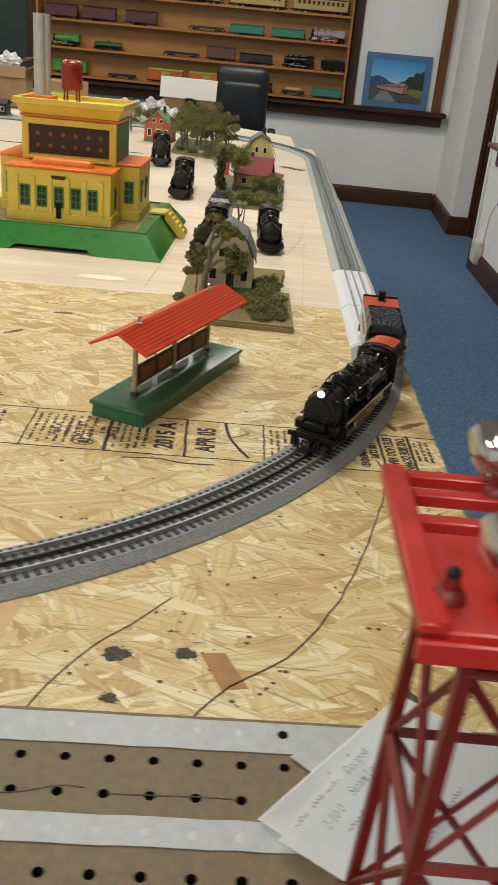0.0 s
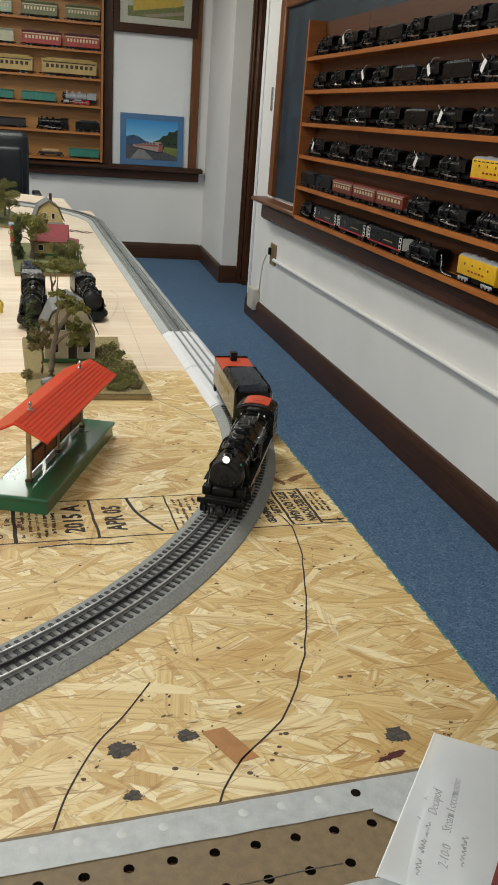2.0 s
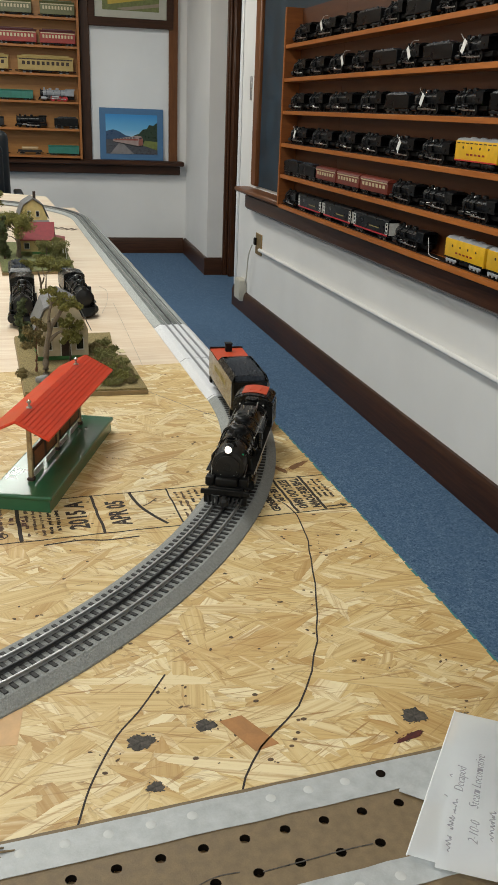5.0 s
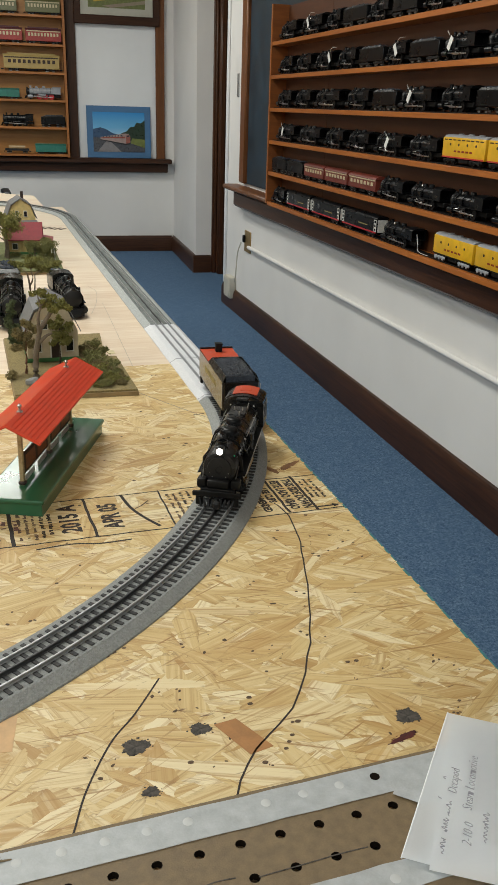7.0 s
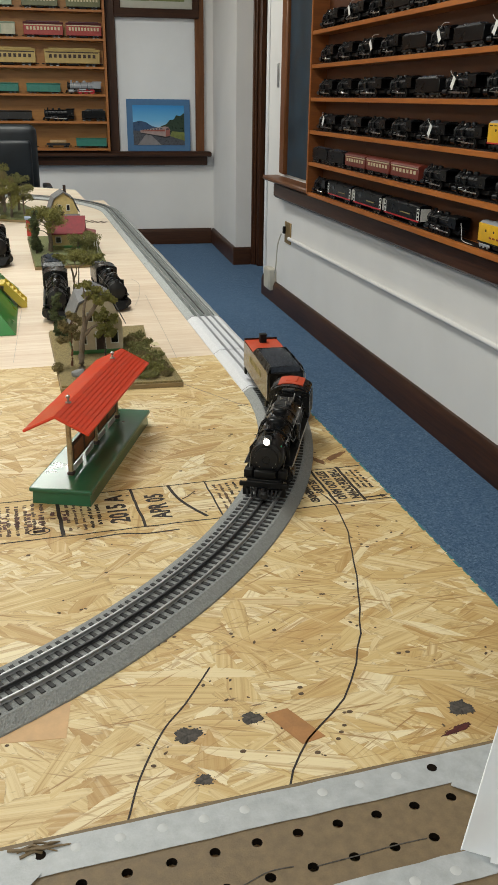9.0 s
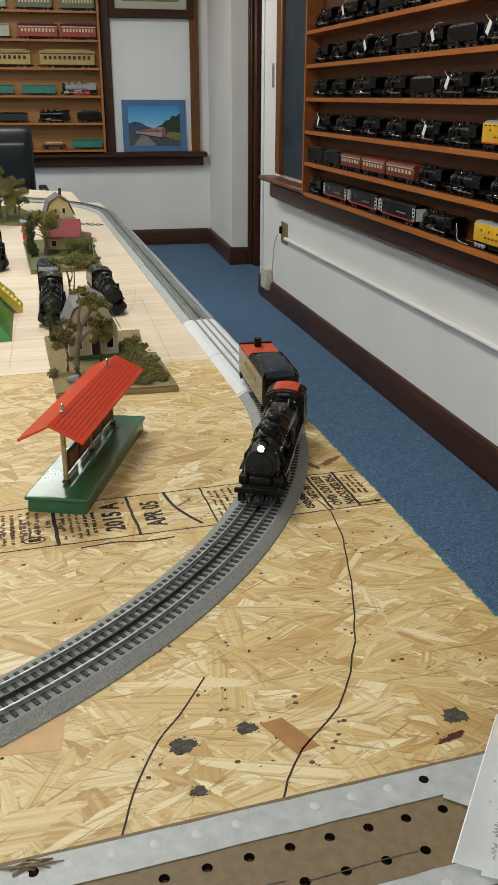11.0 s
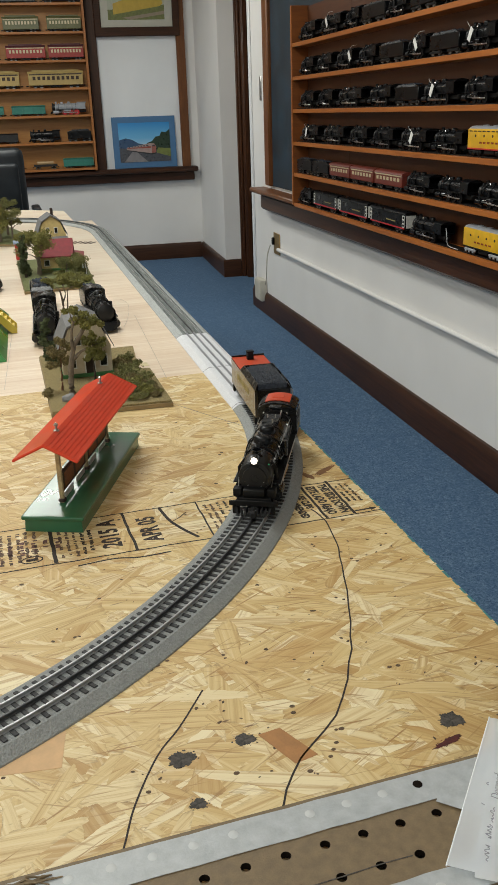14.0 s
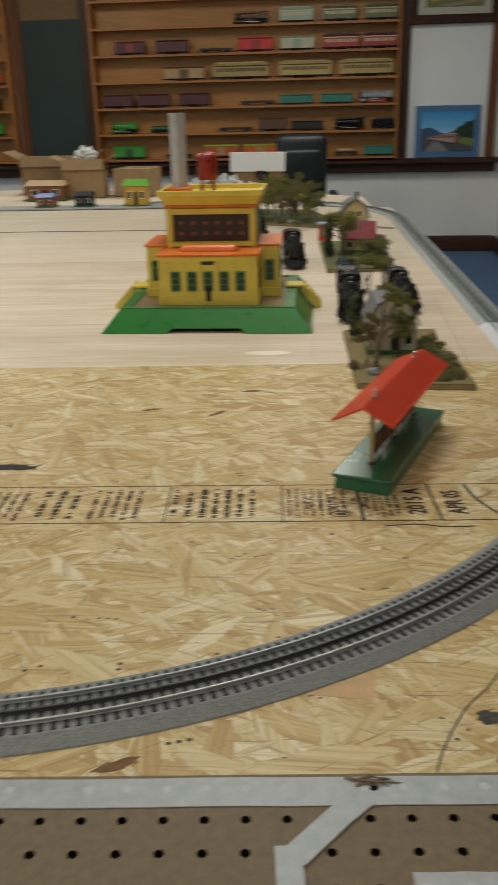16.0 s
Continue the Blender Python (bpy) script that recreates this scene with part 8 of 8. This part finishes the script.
flat("print_road", [(-0.05, 0.125), (0.235, 0.165), (0.235, 0.19), (-0.12, 0.14)], -0.0010, paint("print_road", (0.30, 0.24, 0.18), 0.4), fr)

# ---- office chair behind the table ----
M_LEATHER = paint("black_leather", (0.014, 0.018, 0.022), 0.42, var=0.25, scale=12.0, bump=0.3, fine=220.0, dist=0.001)
ch = thing("office_chair", pose(-0.455, 6.85, 0, 0, 0, 4), "black padded leather office chair with armrests", "chair")


def pad(w, d, h, bev):
    return box(B(), (0, 0, 0), (w, d, h), bev, seg=4)


part("backrest", pad(0.38, 0.11, 0.62, 0.055), M_LEATHER, ch, m=pose(0, 0, 0.755, 6, 0, 0))
part("back_cushion", pad(0.29, 0.06, 0.40, 0.028), M_LEATHER, ch, m=pose(0, -0.055, 0.76, 6, 0, 0))
part("seat", pad(0.50, 0.50, 0.11, 0.05), M_LEATHER, ch, m=pose(0, -0.24, 0.47))
for s in (1, -1):
    part("armrest", pad(0.06, 0.30, 0.035, 0.014), M_LEATHER, ch, m=pose(s * 0.235, -0.20, 0.645))
    part("arm_bracket", tube(B(), [(s * 0.235, -0.08, 0.635), (s * 0.25, -0.05, 0.55), (s * 0.23, -0.12, 0.44)], 0.015, 8), M_BLACKMATT, ch)
part("gas_column", cyl(B(), (0, -0.22, 0.10), (0, -0.22, 0.42), 0.026, 0.022, 14), M_BLACKMATT, ch)
for k in range(5):
    a = 2 * math.pi * k / 5
    lg = part("base_leg", tube(B(), [(0, -0.22, 0.12), (0.30 * math.cos(a), -0.22 + 0.30 * math.sin(a), 0.075)], 0.022, 8, 0.014), M_BLACKMATT, ch)
    part("caster", cyl(B(), (0.30 * math.cos(a) - 0.012, -0.22 + 0.30 * math.sin(a), 0.03), (0.30 * math.cos(a) + 0.012, -0.22 + 0.30 * math.sin(a), 0.03), 0.03, 0.03, 12), M_BLACKMATT, lg)

# ---- fixtures on the right wall ----
M_BRASSPLATE = paint("aged_brass_plate", (0.34, 0.23, 0.10), 0.45, 0.6, var=0.2, scale=60.0)
M_IVORY = paint("ivory_plastic", (0.56, 0.53, 0.45), 0.5, var=0.06)
op = thing("outlet_plate", NEAR, "small brass outlet plate with plugged cord", "outlet")
part("plate", box(B(), (-0.004, -0.560, 0.488), (0.008, 0.125, 0.128), 0.002), M_BRASSPLATE, op)
part("plug", box(B(), (-0.014, -0.512, 0.500), (0.018, 0.024, 0.044), 0.004), M_BLACKMATT, op)
bm = tube(B(), spline([tuple(near(0.50, 0.030, 0.475)), tuple(near(0.46, 0.040, 0.40)), tuple(near(0.42, 0.038, 0.26)), tuple(near(0.36, 0.030, 0.205))]), 0.004, 8)
part("cord", bm, M_IVORY, op, "thin pale power cord hanging to a box", m=NEAR.inverted())
jb = thing("junction_box", NEAR, "ivory plastic junction box on the baseboard corner", "electrical box")
part("box_body", box(B(), (-0.024, -0.235, 0.150), (0.044, 0.140, 0.138), 0.006, seg=2), M_IVORY, jb)
part("box_cover", box(B(), (-0.048, -0.235, 0.150), (0.006, 0.126, 0.122), 0.003), M_IVORY, jb)
sp2 = thing("strike_plate", NEAR, "narrow steel plate screwed to the wall edge", "plate")
part("plate", box(B(), (-0.003, -0.255, 1.385), (0.006, 0.035, 0.135), 0.001), M_STEEL, sp2)
nearbar("wall_edge_trim", 0.0, 0.045, 0.138, 2.6, 0.0, 0.012, M_WHITEPANEL, "white painted edge strip at the door recess")

# ---- folded note on the pegboard ----
note = thing("folded_note", pose(0.1512, 0.4250, 0.8545, 0, 0, -36.5), "folded white paper with handwritten engine notes", "paper")
NW, NHt = 0.216, 0.1425


def sheet(z0, lift, dx=0.0, dy=0.0, shear=0.0, sag=0.0):
    """A leaf of paper that rises along its length; shear turns its left edge."""
    bm = B()
    nx, ny = 16, 12
    g = []
    for i in range(nx + 1):
        g.append([])
        for j in range(ny + 1):
            u, v = i / nx, j / ny
            z = z0 + lift * math.sin(math.pi * 0.5 * u) + sag * (1 - v) * (0.3 + u) + 0.0011 * math.sin(5.0 * u + 2.0 * v) * u
            g[-1].append(bm.verts.new((dx + shear * (1 - v) + NW * u, dy + NHt * v + 0.0030 * math.sin(2.4 * u), z)))
    for i in range(nx):
        for j in range(ny):
            bm.faces.new((g[i][j], g[i + 1][j], g[i + 1][j + 1], g[i][j + 1]))
    bmesh.ops.solidify(bm, geom=bm.faces[:], thickness=0.0003)
    return bm


part("lower_leaf", sheet(0.0012, 0.006, sag=0.002), M_PAPER, note)
part("upper_leaf", sheet(0.0030, 0.012, 0.0035, -0.0050, 0.0135, 0.006), M_PAPER, note)
part("fold", tube(B(), [(0.0, 0.0, 0.0014), (0.0, NHt * 0.5, 0.0014), (0.0, NHt, 0.0014)], 0.0005, 8), M_PAPER, note)
M_BALLPEN = paint("faint_pen_ink", (0.30, 0.30, 0.34), 0.6, var=0.3, bump=0.0)
SLANT = Matrix.Rotation(radians(94.5), 4, "Z")


def scrawl(x, y, length, seed, h=0.0042, wide=0.00038):
    """A line of handwriting that cannot be read, written upwards along the leaf."""
    r = random.Random(seed)
    pts, t, k = [], 0.0, 0
    while t < length:
        pts.append((t, (h if k % 2 else -h * 0.2) * r.uniform(0.15, 1.0) * 0.5))
        t += r.uniform(0.0003, 0.0024)
        k += 1
    bm = ribbon(B(), spline(pts, 4), wide, 0.0, 0.0003)
    return part("handwriting", bm, M_BALLPEN, note, m=Matrix.Translation((x, y, 0.0125)) @ SLANT)


scrawl(0.0225, 0.0018, 0.0130, 41, 0.0060)
scrawl(0.0212, 0.0190, 0.0110, 42, 0.0065)
scrawl(0.0203, 0.0320, 0.0130, 45, 0.0060)
lettering("handwriting", "Decapod", 0.0086, M_BALLPEN, note, Matrix.Translation((0.0180, 0.0625, 0.0128)) @ SLANT, narrow=0.72, bold=-0.00022, lean=0.28)
lettering("handwriting", "2-10-0", 0.0084, M_BALLPEN, note, Matrix.Translation((0.0335, 0.0205, 0.0145)) @ SLANT, narrow=0.80, bold=-0.00022, lean=0.28)
lettering("handwriting", "Steam Locomotive", 0.0088, M_BALLPEN, note, Matrix.Translation((0.0280, 0.0650, 0.0135)) @ SLANT, narrow=0.74, bold=-0.00022, lean=0.28)
scrawl(0.0440, 0.0200, 0.0250, 43, 0.0070)
scrawl(0.0130, 0.0440, 0.0030, 46, 0.0050)
scrawl(0.0125, 0.0620, 0.0030, 47, 0.0050)
scrawl(0.0780, 0.0200, 0.0700, 44, 0.0065)

# ---- red floodlight tower beside the note ----
M_TOWER = paint("red_tower_enamel", (0.52, 0.022, 0.016), 0.35, var=0.18, scale=40.0, coat=0.15)
M_TOWERDK = paint("dark_red_ironwork", (0.17, 0.012, 0.010), 0.4, var=0.25, scale=60.0)
M_CHROME = paint("chrome_lamp", (0.60, 0.58, 0.57), 0.15, 1.0, var=0.1)
twr = thing("floodlight_tower", pose(0.236, 0.345, 0.8535, 0, 0, 3), "red metal toy floodlight tower with lattice legs", "toy tower")
PH, PW, FW = 0.220, 0.0300, 0.0370
for a, b in ((1, 1), (1, -1), (-1, 1), (-1, -1)):
    part("leg", tube(B(), [(a * FW, b * FW, 0.010), (a * PW, b * PW, PH)], 0.0036, 4), M_TOWERDK, twr, "dark red angle-iron leg")
    part("foot", box(B(), (a * FW, b * FW, 0.011), (0.012, 0.012, 0.004), 0.001), M_TOWERDK, twr)


def leg_at(a, b, f):
    k = FW + (PW - FW) * f
    return Vector((a * k, b * k, 0.010 + (PH - 0.010) * f))


for f0, f1 in ((0.05, 0.52), (0.52, 0.93)):
    for (a0, b0), (a1, b1) in (((1, 1), (1, -1)), ((1, -1), (-1, -1)), ((-1, -1), (-1, 1)), ((-1, 1), (1, 1))):
        part("cross_brace", tube(B(), [leg_at(a0, b0, f0), leg_at(a1, b1, f1)], 0.0020, 4), M_TOWERDK, twr)
        part("cross_brace", tube(B(), [leg_at(a1, b1, f0), leg_at(a0, b0, f1)], 0.0020, 4), M_TOWERDK, twr)
        part("girt", tube(B(), [leg_at(a0, b0, f1), leg_at(a1, b1, f1)], 0.0030, 4), M_TOWERDK, twr)
part("tower_base", box(B(), (0, -0.004, 0.0035), (0.080, 0.080, 0.007), 0.002), M_TOWERDK, twr)
X0, X1, Y0, Y1 = -0.049, 0.062, -0.036, 0.074
part("platform", box(B(), ((X0 + X1) / 2, -0.006, PH + 0.002), (X1 - X0, 0.060, 0.004), 0.001), M_TOWER, twr)
for x in (X0 + 0.005, X1 - 0.005):
    part("platform_rail", box(B(), (x, (Y0 + Y1) / 2, PH + 0.003), (0.010, Y1 - Y0, 0.007), 0.001), M_TOWER, twr)
for y in (Y1 - 0.004, 0.054, 0.033):
    part("platform_bar", box(B(), ((X0 + X1) / 2, y, PH + 0.002), (X1 - X0 - 0.02, 0.006, 0.006), 0.001), M_TOWER, twr)
part("platform_front", box(B(), ((X0 + X1) / 2, Y0, PH - 0.0035), (X1 - X0, 0.004, 0.009), 0.001), M_TOWER, twr)
for x, y in ((-0.037, -0.018), (-0.0155, -0.017), (-0.0040, 0.058), (0.040, -0.017), (0.046, 0.058)):
    lamp_ = part("lamp_socket", lathe(B(), [(0.0058, 0), (0.0050, 0.003), (0.0030, 0.0045), (0.0026, 0.009), (0.0003, 0.009)], 14, Matrix.Translation((x, y, PH + 0.004))), M_TOWERDK, twr)
    if x > -0.03:
        tilt_ = Matrix.Translation((x, y, PH + 0.012)) @ Matrix.Rotation(radians(-55), 4, "X")
        part("reflector", lathe(B(), [(0.0030, 0.0), (0.0085, 0.004), (0.0112, 0.011), (0.0118, 0.020), (0.0106, 0.020), (0.0100, 0.012), (0.0060, 0.005), (0.0003, 0.004)], 22, tilt_), M_CHROME, lamp_, "bright chrome lamp housing")
        part("lens", lathe(B(), [(0.0102, 0.0185), (0.0070, 0.0205), (0.0002, 0.0212)], 20, tilt_), M_WHITEPANEL, lamp_, "milky lamp lens")
    else:
        part("bulb_cap", lathe(B(), [(0.0024, 0.009), (0.0025, 0.0105), (0.0014, 0.0120), (0.0002, 0.0123)], 12, Matrix.Translation((x, y, PH + 0.004))), M_SMOKEBOX, lamp_, "small dull metal cap")

# ---- clutter on the far end of the table ----
M_CARD = paint("brown_cardboard", (0.36, 0.235, 0.12), 0.75, var=0.12, scale=14.0, bump=0.1)
M_CARD2 = paint("dark_cardboard", (0.27, 0.17, 0.085), 0.75, var=0.12, scale=14.0)


def carton(m, w, d, h, is_open, label, mat_=None):
    c = thing("cardboard_box", m, label, "box", "cardboard boxes")
    mat_ = mat_ or M_CARD
    if is_open:
        for x in (-w / 2, w / 2):
            part("side", box(B(), (x, 0, h / 2), (0.004, d, h)), mat_, c)
            part("flap", box(B(), (x * 1.28, 0, h * 1.08), (w * 0.30, d, 0.004), 0, (0, -25 if x > 0 else 25, 0)), mat_, c)
        for y in (-d / 2, d / 2):
            part("side", box(B(), (0, y, h / 2), (w, 0.004, h)), mat_, c)
        part("flap", box(B(), (0, -d * 0.56, h * 0.93), (w, 0.004, h * 0.32), 0, (-25, 0, 0)), mat_, c)
        part("bottom", box(B(), (0, 0, 0.003), (w, d, 0.004)), mat_, c)
    else:
        part("body", box(B(), (0, 0, h / 2), (w, d, h), 0.003), mat_, c)
        part("packing_tape", box(B(), (0, 0, h + 0.0006), (w * 0.99, 0.05, 0.001)), paint("clear_brown_tape", (0.40, 0.27, 0.13), 0.25), c)
    return c


def crumple(name, m, r, material, label, category, seed=0, squash=0.6):
    bm = B()
    bmesh.ops.create_icosphere(bm, subdivisions=4, radius=1.0)
    noise.seed_set(seed + 3)
    for v in bm.verts:
        d = v.co.normalized()
        v.co = d * (0.75 + 0.30 * noise.noise(d * 2.2) + 0.16 * noise.noise(d * 6.0) + 0.08 * noise.noise(d * 13.0))
        v.co.z = max(v.co.z * squash, -0.42)
    return solid(name, bm, material, label, category, m=m @ Matrix.Diagonal((r, r * 0.8, r, 1)), smooth=20)


carton(pose(-1.73, 5.48, T, 0, 0, 8), 0.25, 0.22, 0.21, True, "open brown cardboard box full of tissue")
carton(pose(-1.41, 5.52, T, 0, 0, -6), 0.24, 0.22, 0.165, False, "closed brown cardboard box on the table")
carton(pose(-2.00, 5.76, T, 0, 0, 4), 0.40, 0.26, 0.22, True, "wide brown cardboard box with folded flaps", M_CARD2)
M_BAG = paint("milky_plastic_bag", (0.58, 0.59, 0.60), 0.25, var=0.12, scale=40.0)
M_TISSUE = paint("white_tissue", (0.74, 0.74, 0.74), 0.8, var=0.06)
crumple("tissue_paper", pose(-1.72, 5.48, T + 0.24), 0.085, M_TISSUE, "crumpled white tissue paper in a box", "paper", 1, 0.8)
crumple("plastic_bag", pose(-0.98, 5.35, T + 0.042), 0.135, M_BAG, "crumpled milky plastic bag on the table", "bag", 2)
crumple("plastic_bag", pose(-0.82, 5.30, T + 0.05), 0.12, M_BAG, "crumpled white plastic bag beside the boxes", "bag", 4, 0.8)
crumple("plastic_bag", pose(-0.70, 5.05, T + 0.045), 0.11, M_TISSUE, "crumpled white packing sheet on the table", "bag", 6, 0.7)
wb = thing("white_sign_board", pose(-0.66, 5.55, T, 0, 0, -3), "white board leaning behind model trees", "board")
part("board", box(B(), (0, 0, 0.185), (0.34, 0.010, 0.115), 0.002, (-12, 0, 0)), M_WHITEPANEL, wb)
part("stand", box(B(), (0, 0.03, 0.065), (0.30, 0.05, 0.13), 0.004), M_CARD2, wb)
stock(steamer, pose(-0.60, 5.30, T + 0.075, 0, 0, -70) @ Matrix.Diagonal((0.9, 0.9, 0.9, 1)), "black toy steam engine raised on a block", "engines on the table", 1.0, M_BLACK, M_BLACKMATT, M_BLACK, 0.26, 4)
solid("wood_block", box(B(), (0, 0, 0.0375), (0.14, 0.26, 0.075), 0.003), M_STUD, "plain wooden block under a toy engine", "block", m=pose(-0.60, 5.30, T, 0, 0, 20))
solid("grey_road_strip", box(B(), (0, 0, 0.004), (1.05, 0.16, 0.008), 0.002), M_BALLAST_FAR, "long grey roadbed strip under small houses", "strip", m=pose(-1.52, 4.80, T - 0.001, 0, 0, 3))
C_BLUE = paint("royal_blue_enamel", (0.035, 0.11, 0.42), 0.4)
C_STALL = paint("golden_yellow_enamel", (0.60, 0.33, 0.03), 0.4)


def hut(m, w, d, h, wall, roof_m, label):
    b = thing("toy_hut", m, label, "toy building", "small toy huts")
    part("wall", box(B(), (0, 0, h / 2), (w, d, h), 0.001), wall, b)
    part("roof", hull2(B(), loop(w * 0.58, d * 0.60, h), [(-w * 0.50, -d * 0.12, h * 1.32), (w * 0.50, -d * 0.12, h * 1.32), (w * 0.50, d * 0.12, h * 1.32), (-w * 0.50, d * 0.12, h * 1.32)]), roof_m, b, smooth=0)
    for x in (-0.28, 0.28):
        window(b, x * w, -d / 2 - 0.0006, h * 0.55, w * 0.20, h * 0.40)
    part("door", box(B(), (0, -d / 2 - 0.0006, h * 0.36), (w * 0.17, 0.002, h * 0.70)), M_POSTER2, b)
    part("base", box(B(), (0, 0, 0.003), (w * 1.2, d * 1.2, 0.006), 0.001), M_TRIMGREEN, b)
    return b


hut(pose(-1.76, 4.80, T + 0.007, 0, 0, 3), 0.095, 0.08, 0.055, M_POSTER, C_BLUE, "small brown toy hut with royal blue roof")
hut(pose(-1.55, 4.82, T + 0.007, 0, 0, 3), 0.095, 0.08, 0.060, M_SMOKEBOX, M_BLACKMATT, "small dark grey toy hut")
hut(pose(-1.26, 4.85, T + 0.007, 0, 0, 3), 0.125, 0.09, 0.105, C_STALL, colour("apple_green_enamel", (0.16, 0.42, 0.06)), "yellow toy hut with apple green roof")
hut(pose(-1.92, 5.30, T, 0, 0, 3), 0.22, 0.14, 0.085, M_POSTER, C_TAN, "brown toy station with tan orange roof")
tree(-0.83, 4.75, 0.15, 0.05, 401, 0, z=T)
tree(-0.74, 4.85, 0.13, 0.045, 402, 2, z=T)
